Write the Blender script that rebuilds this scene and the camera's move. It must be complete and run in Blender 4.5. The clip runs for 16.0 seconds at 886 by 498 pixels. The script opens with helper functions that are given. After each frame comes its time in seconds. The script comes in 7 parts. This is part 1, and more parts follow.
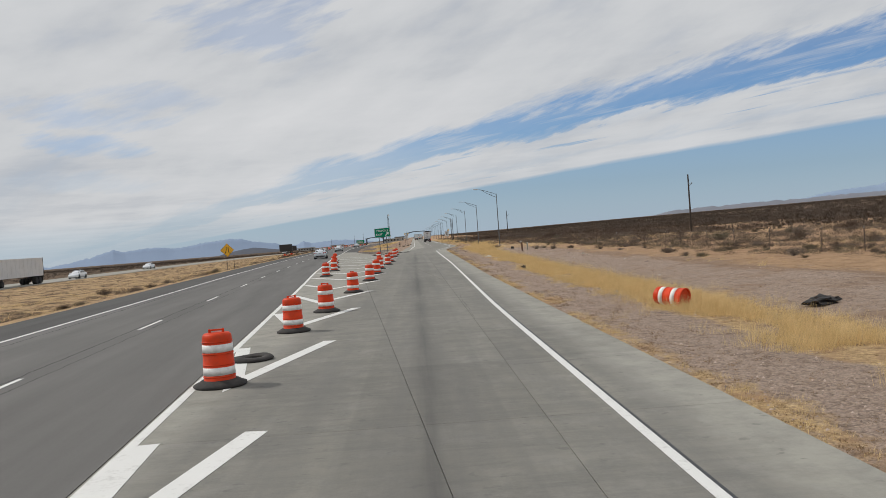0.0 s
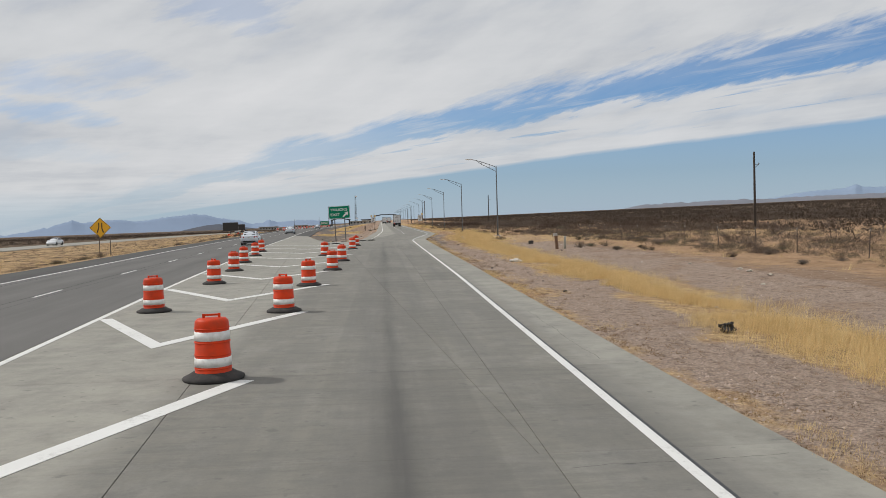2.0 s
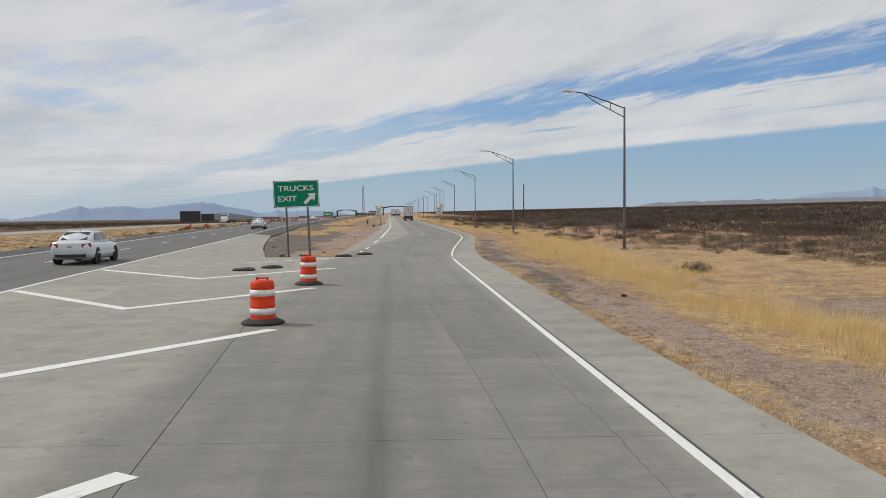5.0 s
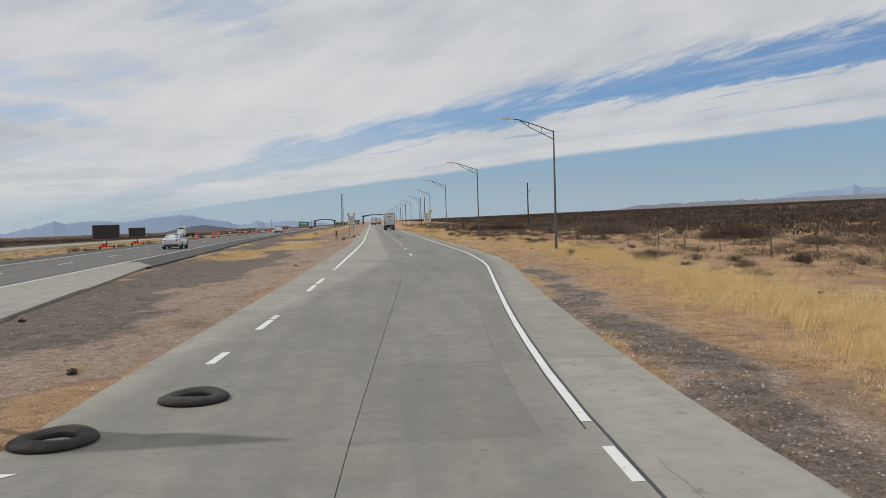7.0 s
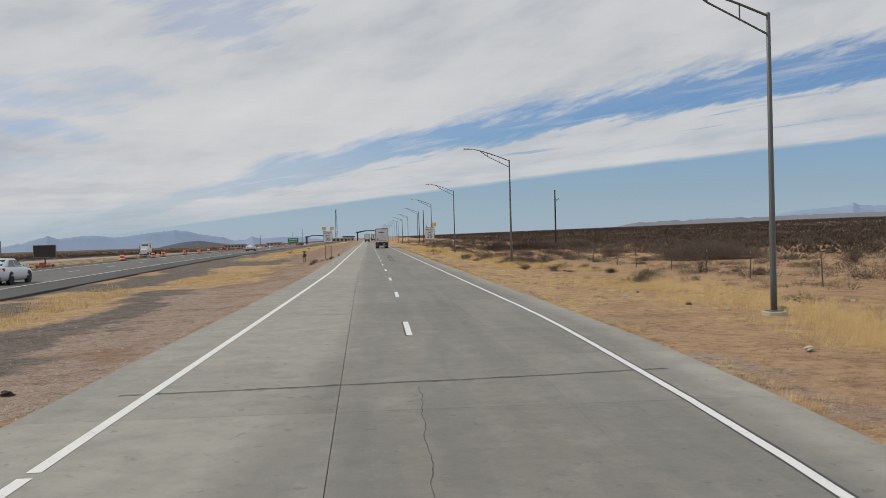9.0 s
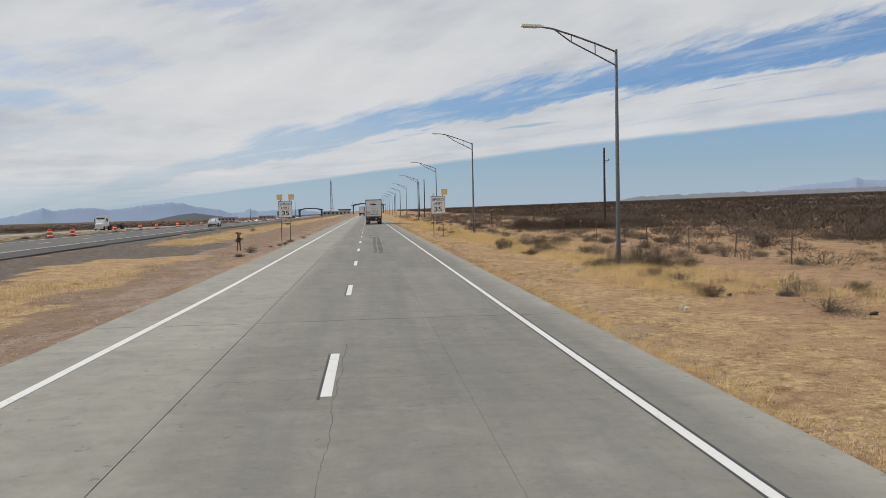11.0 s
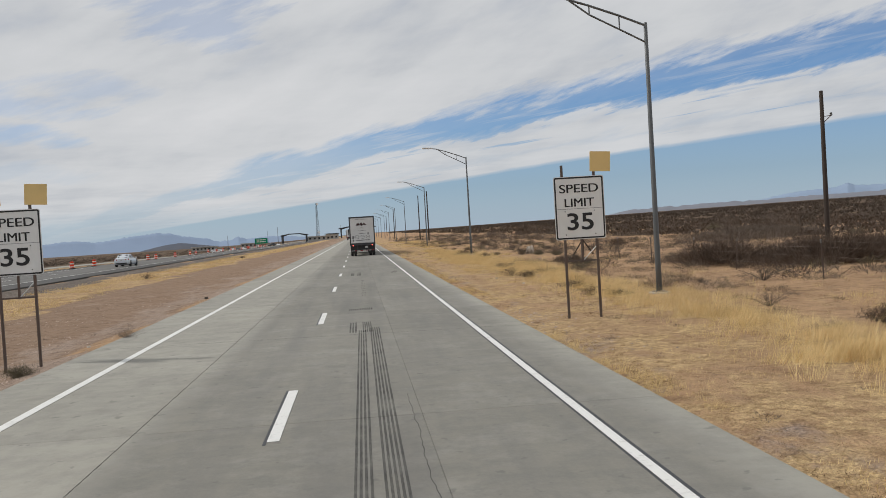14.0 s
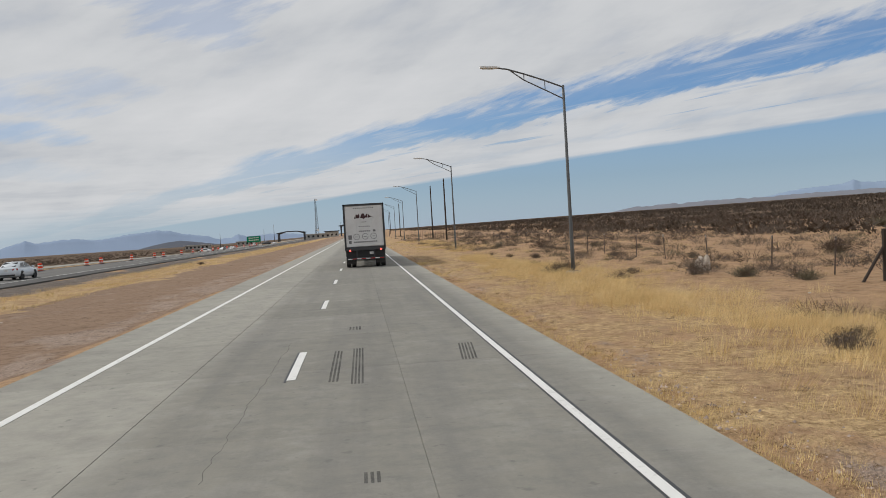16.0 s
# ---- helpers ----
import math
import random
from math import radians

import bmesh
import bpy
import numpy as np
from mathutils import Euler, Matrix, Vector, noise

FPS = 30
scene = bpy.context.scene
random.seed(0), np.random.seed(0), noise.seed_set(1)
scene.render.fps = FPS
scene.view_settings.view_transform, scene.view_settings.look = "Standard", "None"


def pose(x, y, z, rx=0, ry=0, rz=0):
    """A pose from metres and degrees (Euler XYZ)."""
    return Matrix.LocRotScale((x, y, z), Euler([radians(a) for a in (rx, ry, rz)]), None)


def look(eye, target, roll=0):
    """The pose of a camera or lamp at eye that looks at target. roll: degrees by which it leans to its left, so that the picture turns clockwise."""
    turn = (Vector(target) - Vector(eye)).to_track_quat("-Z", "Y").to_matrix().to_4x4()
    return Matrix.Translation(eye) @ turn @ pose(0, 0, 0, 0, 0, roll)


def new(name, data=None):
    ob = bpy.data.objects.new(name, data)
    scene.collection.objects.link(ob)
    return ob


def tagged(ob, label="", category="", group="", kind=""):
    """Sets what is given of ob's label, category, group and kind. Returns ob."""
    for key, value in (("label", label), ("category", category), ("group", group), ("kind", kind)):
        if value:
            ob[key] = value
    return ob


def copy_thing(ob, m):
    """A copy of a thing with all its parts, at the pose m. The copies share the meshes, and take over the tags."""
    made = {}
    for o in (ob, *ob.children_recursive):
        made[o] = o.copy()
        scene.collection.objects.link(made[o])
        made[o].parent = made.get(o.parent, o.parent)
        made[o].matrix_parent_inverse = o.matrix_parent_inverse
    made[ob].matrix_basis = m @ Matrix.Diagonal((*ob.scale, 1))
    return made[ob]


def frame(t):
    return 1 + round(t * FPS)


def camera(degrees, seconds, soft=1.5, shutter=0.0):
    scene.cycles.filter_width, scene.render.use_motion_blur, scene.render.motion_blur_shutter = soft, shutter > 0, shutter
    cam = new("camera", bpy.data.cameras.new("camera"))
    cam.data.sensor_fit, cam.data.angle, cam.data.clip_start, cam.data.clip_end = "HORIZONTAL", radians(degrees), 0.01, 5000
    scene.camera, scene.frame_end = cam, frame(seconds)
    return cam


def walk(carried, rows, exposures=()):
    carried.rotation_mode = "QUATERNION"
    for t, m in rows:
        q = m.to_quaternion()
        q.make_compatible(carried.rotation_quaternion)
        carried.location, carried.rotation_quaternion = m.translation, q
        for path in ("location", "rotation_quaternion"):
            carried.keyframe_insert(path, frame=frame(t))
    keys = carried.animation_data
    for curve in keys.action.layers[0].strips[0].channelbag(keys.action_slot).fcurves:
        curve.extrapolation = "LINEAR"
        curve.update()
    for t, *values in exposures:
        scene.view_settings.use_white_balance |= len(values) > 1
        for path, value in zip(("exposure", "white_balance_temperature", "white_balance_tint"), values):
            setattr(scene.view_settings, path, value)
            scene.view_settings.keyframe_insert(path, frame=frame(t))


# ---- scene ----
cam = camera(56.35, 16.0, soft=0.75)
PATH = [
    (0, pose(-4.882, 0.00, 2.338, 89.03, 4.23, -2.05)),
    (0.5, pose(-4.966, 8.52, 2.336, 89.19, 3.33, -3.32)),
    (1, pose(-5.017, 17.10, 2.329, 89.24, 2.50, -3.82)),
    (1.5, pose(-4.983, 25.77, 2.332, 89.10, 2.08, -4.29)),
    (2, pose(-4.960, 34.23, 2.323, 87.89, 1.77, -4.28)),
    (2.5, pose(-4.941, 42.69, 2.330, 88.01, 0.91, -3.01)),
    (3, pose(-4.898, 51.06, 2.324, 87.50, 0.47, -3.53)),
    (3.5, pose(-4.841, 59.34, 2.342, 85.36, 0.35, -5.40)),
    (4, pose(-4.786, 67.51, 2.346, 86.34, -0.61, -3.77)),
    (6.5, pose(-4.118, 109.63, 2.317, 87.79, 1.97, -4.48)),
    (7, pose(-3.729, 118.43, 2.307, 87.93, 1.76, -4.92)),
    (7.5, pose(-3.350, 127.17, 2.317, 88.13, 1.61, -5.09)),
    (8, pose(-2.961, 135.69, 2.327, 88.89, 1.51, -5.15)),
    (8.5, pose(-2.577, 144.09, 2.325, 89.18, 1.55, -5.13)),
    (11, pose(-0.473, 185.87, 2.290, 87.23, 1.31, -5.22)),
    (11.5, pose(-0.267, 194.17, 2.316, 86.80, 2.26, -4.89)),
    (12, pose(-0.121, 202.44, 2.311, 86.76, 3.33, -5.92)),
    (12.5, pose(-0.033, 210.63, 2.303, 86.94, 3.70, -7.23)),
    (13, pose(0.034, 218.69, 2.301, 87.59, 3.17, -7.80)),
    (13.5, pose(0.046, 227.02, 2.305, 88.57, 3.21, -6.98)),
    (14, pose(0.047, 235.32, 2.310, 88.61, 3.40, -5.93)),
    (14.5, pose(0.064, 243.68, 2.296, 88.74, 3.25, -5.09)),
    (15, pose(0.093, 251.90, 2.309, 88.69, 3.08, -5.33)),
    (15.5, pose(0.125, 260.03, 2.315, 89.24, 3.42, -5.33)),
    (16, pose(0.174, 268.06, 2.328, 88.44, 3.42, -5.84)),
]
walk(cam, PATH, exposures=[(0.0, -0.07), (1.0, -0.1), (1.5, -0.16), (2.0, -0.02), (2.6, -0.06), (3.5, 0.06), (4.2, 0.05), (6.3, -0.06), (8.0, -0.08), (8.5, -0.14), (9.2, -0.1), (10.8, -0.01), (12.5, 0.03), (13.0, 0.03), (13.5, -0.03), (14.0, -0.06), (14.5, -0.1), (15.0, -0.07), (15.5, -0.12), (16.0, -0.08)])

# ---- light ----
SUN_AZ = -69.0      # degrees from straight ahead, to the left
SUN_EL = 44.0
world = bpy.data.worlds.new("world")
scene.world = world
world.use_nodes = True


class Nodes:
    """Short hand for building a node tree."""

    def __init__(self, tree):
        self.tree = tree
        tree.nodes.clear()

    def add(self, kind, **values):
        n = self.tree.nodes.new(kind)
        for key, value in values.items():
            setattr(n, key, value)
        return n

    def link(self, a, b):
        self.tree.links.new(a, b)

    def put(self, socket, value):
        if isinstance(value, bpy.types.NodeSocket):
            self.tree.links.new(value, socket)
        elif value is not None:
            socket.default_value = value

    def math(self, op, a, b=None, c=None, clamp=False):
        n = self.add("ShaderNodeMath", operation=op, use_clamp=clamp)
        for k, v in enumerate((a, b, c)):
            self.put(n.inputs[k], v)
        return n.outputs[0]

    def noise(self, vector, scale, detail=4.0, rough=0.55):
        n = self.add("ShaderNodeTexNoise")
        self.put(n.inputs["Vector"], vector)
        n.inputs["Scale"].default_value = scale
        n.inputs["Detail"].default_value = detail
        n.inputs["Roughness"].default_value = rough
        return n.outputs["Fac"]

    def ramp(self, fac, stops):
        n = self.add("ShaderNodeValToRGB")
        e = n.color_ramp.elements
        while len(e) < len(stops):
            e.new(0.5)
        for el, (p, c) in zip(e, stops):
            el.position = p
            el.color = (c, c, c, 1) if isinstance(c, (int, float)) else (*c, 1)
        self.put(n.inputs[0], fac)
        return n.outputs[0]

    def mix(self, fac, a, b, blend="MIX"):
        n = self.add("ShaderNodeMix", data_type="RGBA", blend_type=blend)
        self.put(n.inputs["Factor"], fac)
        for name, v in (("A", a), ("B", b)):
            sock = [q for q in n.inputs if q.name == name and q.type == "RGBA"][0]
            self.put(sock, (*v, 1) if isinstance(v, tuple) and len(v) == 3 else v)
        return [q for q in n.outputs if q.type == "RGBA"][0]

    def xyz(self, vector):
        n = self.add("ShaderNodeSeparateXYZ")
        self.link(vector, n.inputs[0])
        return n.outputs

    def vec(self, x, y, z):
        n = self.add("ShaderNodeCombineXYZ")
        for k, v in enumerate((x, y, z)):
            self.put(n.inputs[k], v)
        return n.outputs[0]


def make_sky():
    n = Nodes(world.node_tree)
    out = n.add("ShaderNodeOutputWorld")
    sky = n.add("ShaderNodeTexSky", sky_type="NISHITA", sun_disc=False)
    sky.sun_elevation = radians(SUN_EL)
    sky.sun_rotation = radians(SUN_AZ)
    sky.altitude, sky.air_density, sky.dust_density, sky.ozone_density = 1200.0, 1.0, 0.1, 7.0
    blue = n.add("ShaderNodeBackground")
    n.link(sky.outputs[0], blue.inputs[0])
        # a cloud layer, laid out on a plane overhead: long bands that run away to the left
    d = n.xyz(n.add("ShaderNodeTexCoord").outputs["Generated"])
    n.link(n.math("MULTIPLY", n.ramp(d[2], [(0.05, 0.76), (0.15, 1.0)]), 0.10), blue.inputs[1])
    z = n.math("ADD", n.math("MAXIMUM", d[2], 0.0), 0.012)
    u = n.math("DIVIDE", d[0], z)
    v = n.math("DIVIDE", d[1], z)
    across = n.math("ADD", n.math("MULTIPLY", u, 0.848), n.math("MULTIPLY", v, 0.530))
    along = n.math("SUBTRACT", n.math("MULTIPLY", v, 0.848), n.math("MULTIPLY", u, 0.530))
    # coordinates on the dome itself, for the bulk of the clouds, tilted as the bands are
    px = n.math("SUBTRACT", n.math("MULTIPLY", d[0], 0.96), n.math("MULTIPLY", d[2], 0.5))
    pz = n.math("ADD", n.math("MULTIPLY", d[2], 2.0), n.math("MULTIPLY", d[0], -0.55))
    puff = n.noise(n.vec(px, pz, d[1]), 5.5, 9.0, 0.52)
    lobe = n.noise(n.vec(px, n.math("MULTIPLY", pz, 2.0), d[1]), 16.0, 8.0, 0.6)
    warp = n.noise(n.vec(n.math("MULTIPLY", across, 0.45), n.math("MULTIPLY", along, 0.16), 3.0), 1.0, 7.0, 0.58)
    spread = n.math("MULTIPLY", n.math("MAXIMUM", n.math("SUBTRACT", along, 8.0), 0.0), 0.085)
    far = n.math("SUBTRACT", across, spread)
    rag = n.ramp(n.math("DIVIDE", far, 10.0), [(0.40, 1.0), (0.66, 0.9), (0.80, 0.26), (0.86, 0.20)])
    jag = n.math("ADD", n.math("MULTIPLY", n.math("SUBTRACT", warp, 0.5), 1.7), n.math("MULTIPLY", n.math("SUBTRACT", lobe, 0.5), 2.2))
    warped = n.math("ADD", far, n.math("MULTIPLY", jag, rag))
    band = n.ramp(n.math("DIVIDE", n.math("SUBTRACT", warped, 3.0), 7.0),
                  [(0.0, 1.0), (0.12, 1.0), (0.17, 0.62), (0.21, 0.12), (0.305, 0.0), (0.335, 0.25), (0.36, 0.88), (0.42, 1.0), (0.54, 0.96), (0.585, 0.80), (0.63, 0.97), (0.77, 0.95), (0.80, 0.42), (0.835, 0.0)])
    # thin white wisps drawn out along the blue gap
    wisp = n.ramp(n.noise(n.vec(n.math("MULTIPLY", across, 2.8), n.math("MULTIPLY", along, 0.55), 9.0), 1.0, 7.0, 0.6), [(0.52, 0.0), (0.70, 0.55)])
    band = n.math("MAXIMUM", band, n.math("MULTIPLY", wisp, n.ramp(n.math("DIVIDE", far, 10.0), [(0.60, 1.0), (0.80, 0.0)])))
    # narrow slits of blue in the strip of cloud below the gap
    slit = n.ramp(n.noise(n.vec(n.math("MULTIPLY", across, 2.3), n.math("MULTIPLY", along, 0.42), 31.0), 1.0, 5.0, 0.6), [(0.60, 0.0), (0.68, 0.8)])
    band = n.math("MULTIPLY", band, n.math("SUBTRACT", 1.0, n.math("MULTIPLY", slit, n.ramp(n.math("DIVIDE", far, 10.0), [(0.52, 0.0), (0.58, 1.0), (0.76, 0.8), (0.80, 0.0)]))))
    # thin places in the main sheet, where blue shows through
    thin = None
    for hu, hv, wu, wv, depth in ((-2.56, 6.75, 0.42, 0.85, 1.0), (-2.05, 5.35, 0.5, 0.7, 0.7), (-1.55, 5.05, 0.42, 0.5, 0.55), (-0.66, 3.65, 0.32, 0.6, 0.8), (-0.42, 3.2, 0.25, 0.45, 0.9), (-3.6, 9.6, 0.8, 1.6, 0.4)):
        du = n.math("DIVIDE", n.math("SUBTRACT", u, hu), wu)
        dv = n.math("DIVIDE", n.math("SUBTRACT", v, hv), wv)
        r2 = n.math("ADD", n.math("MULTIPLY", du, du), n.math("MULTIPLY", dv, dv))
        r2 = n.math("ADD", r2, n.math("MULTIPLY", n.math("SUBTRACT", lobe, 0.5), 4.0))
        one = n.ramp(r2, [(0.0, 0.5 * depth), (0.5, 0.26 * depth), (1.0, 0.0)])
        thin = one if thin is None else n.math("MAXIMUM", thin, one)
    thinner = n.ramp(n.math("DIVIDE", along, 20.0), [(0.30, 0.0), (0.42, 0.30), (0.80, 0.55)])
    band = n.math("ADD", band, n.math("MULTIPLY", n.math("SUBTRACT", 1.0, band), n.math("MULTIPLY", thinner, n.ramp(n.math("DIVIDE", far, 10.0), [(0.62, 1.0), (0.80, 0.0)]))))
    veil = n.ramp(puff, [(0.30, 0.88), (0.44, 1.0)])
    high = n.math("MULTIPLY", n.math("MULTIPLY", band, veil), n.math("SUBTRACT", 1.0, n.math("MULTIPLY", thin, 0.85)), clamp=True)
    cover = n.math("MULTIPLY", high, n.ramp(d[2], [(0.012, 0.25), (0.045, 1.0)]))
    haze = n.ramp(d[2], [(0.0, 0.75), (0.05, 0.42), (0.14, 0.0)])
    n.link(n.mix(haze, sky.outputs[0], (4.6, 6.05, 7.9)), blue.inputs[0])
    shade = n.math("ADD", n.math("MULTIPLY", puff, 0.6), n.math("MULTIPLY", n.noise(n.vec(n.math("MULTIPLY", across, 0.6), n.math("MULTIPLY", along, 0.42), 40.0), 1.0, 8.0, 0.62), 0.4))
    cloud_colour = n.ramp(shade, [(0.36, (0.51, 0.535, 0.575)), (0.50, (0.64, 0.655, 0.675)), (0.64, (0.715, 0.722, 0.737))])
    cloud = n.add("ShaderNodeBackground")
    n.link(cloud_colour, cloud.inputs[0])
    cloud.inputs[1].default_value = 0.97
    both = n.add("ShaderNodeMixShader")
    n.link(cover, both.inputs[0])
    n.link(blue.outputs[0], both.inputs[1])
    n.link(cloud.outputs[0], both.inputs[2])
    n.link(both.outputs[0], out.inputs[0])


make_sky()
sun = new("sun", bpy.data.lights.new("sun", "SUN"))
sun.data.energy, sun.data.angle, sun.data.color = 2.2, radians(1.5), (1.0, 0.955, 0.895)
sx, sy = math.sin(radians(SUN_AZ)), math.cos(radians(SUN_AZ))
ce = math.cos(radians(SUN_EL))
sun.matrix_world = look((300 * sx * ce, 300 * sy * ce, 300 * math.sin(radians(SUN_EL))), (0, 0, 0))


# ---- materials ----
def material(name, colour, rough=0.6, metal=0.0, grain=0.12, scale=6.0, bump=0.15, bump_scale=60.0, dirt=None, dirt_amount=0.3,
             dirt_scale=1.2, vary=0.0, coat=0.0, spec=0.5):
    """A surface with a fine grain, broader stains and a slight relief, in object space."""
    m = bpy.data.materials.new(name)
    m.use_nodes = True
    n = Nodes(m.node_tree)
    out = n.add("ShaderNodeOutputMaterial")
    b = n.add("ShaderNodeBsdfPrincipled")
    n.link(b.outputs[0], out.inputs[0])
    co = n.add("ShaderNodeTexCoord").outputs["Object"]
    f = n.noise(co, scale, 6.0, 0.6)
    dark = tuple(c * (1 - grain) for c in colour)
    light = tuple(min(1.0, c * (1 + grain)) for c in colour)
    col = n.mix(f, dark, light)
    if dirt:
        g = n.ramp(n.noise(co, dirt_scale, 6.0, 0.65), [(0.45, 0.0), (0.72, dirt_amount)])
        col = n.mix(g, col, dirt)
    if vary:
        r = n.add("ShaderNodeObjectInfo").outputs["Random"]
        col = n.mix(1.0, col, n.ramp(r, [(0.0, 1.0 - vary), (1.0, 1.0)]), "MULTIPLY")
    n.link(col, b.inputs["Base Color"])
    n.put(b.inputs["Roughness"], n.math("ADD", n.math("MULTIPLY", n.math("SUBTRACT", f, 0.5), 0.25), rough, clamp=True))
    b.inputs["Metallic"].default_value = metal
    b.inputs["Coat Weight"].default_value = coat
    b.inputs["Specular IOR Level"].default_value = spec
    if bump:
        bp = n.add("ShaderNodeBump")
        bp.inputs["Strength"].default_value = bump
        bp.inputs["Distance"].default_value = 0.01
        n.link(n.noise(co, bump_scale, 4.0, 0.6), bp.inputs["Height"])
        n.link(bp.outputs[0], b.inputs["Normal"])
    return m


def glow(name, colour, strength):
    m = bpy.data.materials.new(name)
    m.use_nodes = True
    n = Nodes(m.node_tree)
    out = n.add("ShaderNodeOutputMaterial")
    e = n.add("ShaderNodeEmission")
    e.inputs[0].default_value = (*colour, 1)
    e.inputs[1].default_value = strength
    n.link(e.outputs[0], out.inputs[0])
    return m


def world_surface(name):
    """A node tree with the place in the world as its coordinates."""
    m = bpy.data.materials.new(name)
    m.use_nodes = True
    n = Nodes(m.node_tree)
    out = n.add("ShaderNodeOutputMaterial")
    b = n.add("ShaderNodeBsdfPrincipled")
    n.link(b.outputs[0], out.inputs[0])
    p = n.add("ShaderNodeNewGeometry").outputs["Position"]
    return m, n, b, p


def relief(n, b, height, strength, distance):
    bp = n.add("ShaderNodeBump")
    bp.inputs["Strength"].default_value = strength
    bp.inputs["Distance"].default_value = distance
    n.link(height, bp.inputs["Height"])
    n.link(bp.outputs[0], b.inputs["Normal"])


def concrete_material():
    m, n, b, p = world_surface("concrete")
    q = n.xyz(p)
    streaks = n.noise(n.vec(n.math("MULTIPLY", q[0], 1.6), n.math("MULTIPLY", q[1], 0.12), 0.0), 1.0, 5.0, 0.6)
    blotch = n.noise(p, 0.35, 5.0, 0.6)
    grain = n.noise(p, 28.0, 4.0, 0.7)
    col = n.mix(blotch, (0.192, 0.181, 0.150), (0.292, 0.277, 0.233))
    col = n.mix(n.ramp(n.noise(p, 2.4, 9.0, 0.78), [(0.44, 0.0), (0.64, 0.6)]), col, (0.15, 0.148, 0.136))
    early = n.ramp(n.math("MULTIPLY", q[1], 0.005), [(0.45, 1.0), (0.62, 0.25)])
    smear = n.noise(n.vec(n.math("MULTIPLY", q[0], 0.5), n.math("MULTIPLY", q[1], 5.0), 8.0), 1.0, 7.0, 0.7)
    col = n.mix(n.math("MULTIPLY", early, n.ramp(smear, [(0.52, 0.0), (0.72, 0.45)])), col, (0.13, 0.128, 0.118))
    ripple = n.noise(n.vec(n.math("MULTIPLY", q[0], 0.22), n.math("MULTIPLY", q[1], 1.5), 21.0), 1.0, 9.0, 0.72)
    col = n.mix(n.math("MULTIPLY", early, n.ramp(ripple, [(0.50, 0.0), (0.555, 0.40), (0.60, 0.08), (0.8, 0.3)])), col, (0.115, 0.111, 0.10))
    col = n.mix(n.ramp(n.noise(p, 0.9, 10.0, 0.8), [(0.50, 0.0), (0.66, 0.5)]), col, (0.36, 0.348, 0.31))
    col = n.mix(n.ramp(streaks, [(0.43, 0.0), (0.72, 0.7)]), col, (0.155, 0.150, 0.140))
    col = n.mix(n.math("MULTIPLY", grain, 0.35), col, (0.325, 0.318, 0.296))
    # rubber and oil down the middle of the lane in use, which bears right with the ramp
    bend = n.add("ShaderNodeMapRange", interpolation_type="SMOOTHSTEP")
    n.link(q[1], bend.inputs["Value"])
    for k, v in zip(("From Min", "From Max", "To Min", "To Max"), (118.0, 176.0, -4.85, 0.35)):
        bend.inputs[k].default_value = v
    off = n.math("ABSOLUTE", n.math("SUBTRACT", q[0], bend.outputs[0]))
    oil = n.ramp(off, [(0.04, 1.0), (0.16, 0.62), (0.34, 0.30), (0.95, 0.24), (1.45, 0.0)])
    oil = n.math("MULTIPLY", oil, n.ramp(n.noise(n.vec(n.math("MULTIPLY", q[0], 1.2), n.math("MULTIPLY", q[1], 0.06), 5.0), 1.0, 5.0, 0.65), [(0.32, 0.15), (0.62, 0.85)]))
    oil = n.math("MULTIPLY", oil, early)
    col = n.mix(oil, col, (0.085, 0.083, 0.08))
    film = n.math("MULTIPLY", n.ramp(off, [(1.35, 1.0), (1.75, 0.0)]), n.ramp(n.noise(n.vec(n.math("MULTIPLY", q[0], 0.8), n.math("MULTIPLY", q[1], 0.1), 15.0), 1.0, 8.0, 0.7), [(0.3, 0.05), (0.7, 0.4)]))
    film = n.math("MULTIPLY", film, early)
    col = n.mix(film, col, (0.13, 0.126, 0.116))
    # the shoulders see no traffic and stay paler
    pale = n.math("MULTIPLY", n.ramp(n.math("MULTIPLY", off, 0.1), [(0.27, 0.0), (0.33, 1.0)]), n.ramp(n.noise(p, 1.3, 8.0, 0.75), [(0.3, 0.15), (0.6, 0.65)]))
    col = n.mix(pale, col, (0.40, 0.386, 0.335))
    spots = n.ramp(n.noise(p, 5.0, 3.0, 0.5), [(0.66, 0.0), (0.72, 0.45)])
    col = n.mix(spots, col, (0.12, 0.118, 0.112))
    r = n.add("ShaderNodeObjectInfo").outputs["Random"]
    col = n.mix(1.0, col, n.ramp(r, [(0.0, 0.87), (1.0, 1.0)]), "MULTIPLY")
    n.link(col, b.inputs["Base Color"])
    b.inputs["Roughness"].default_value = 0.82
    b.inputs["Specular IOR Level"].default_value = 0.3
    tining = n.noise(n.vec(n.math("MULTIPLY", q[0], 3.0), n.math("MULTIPLY", q[1], 40.0), 0.0), 1.0, 2.0, 0.5)
    relief(n, b, n.math("ADD", grain, n.math("MULTIPLY", tining, 0.5)), 0.25, 0.006)
    return m


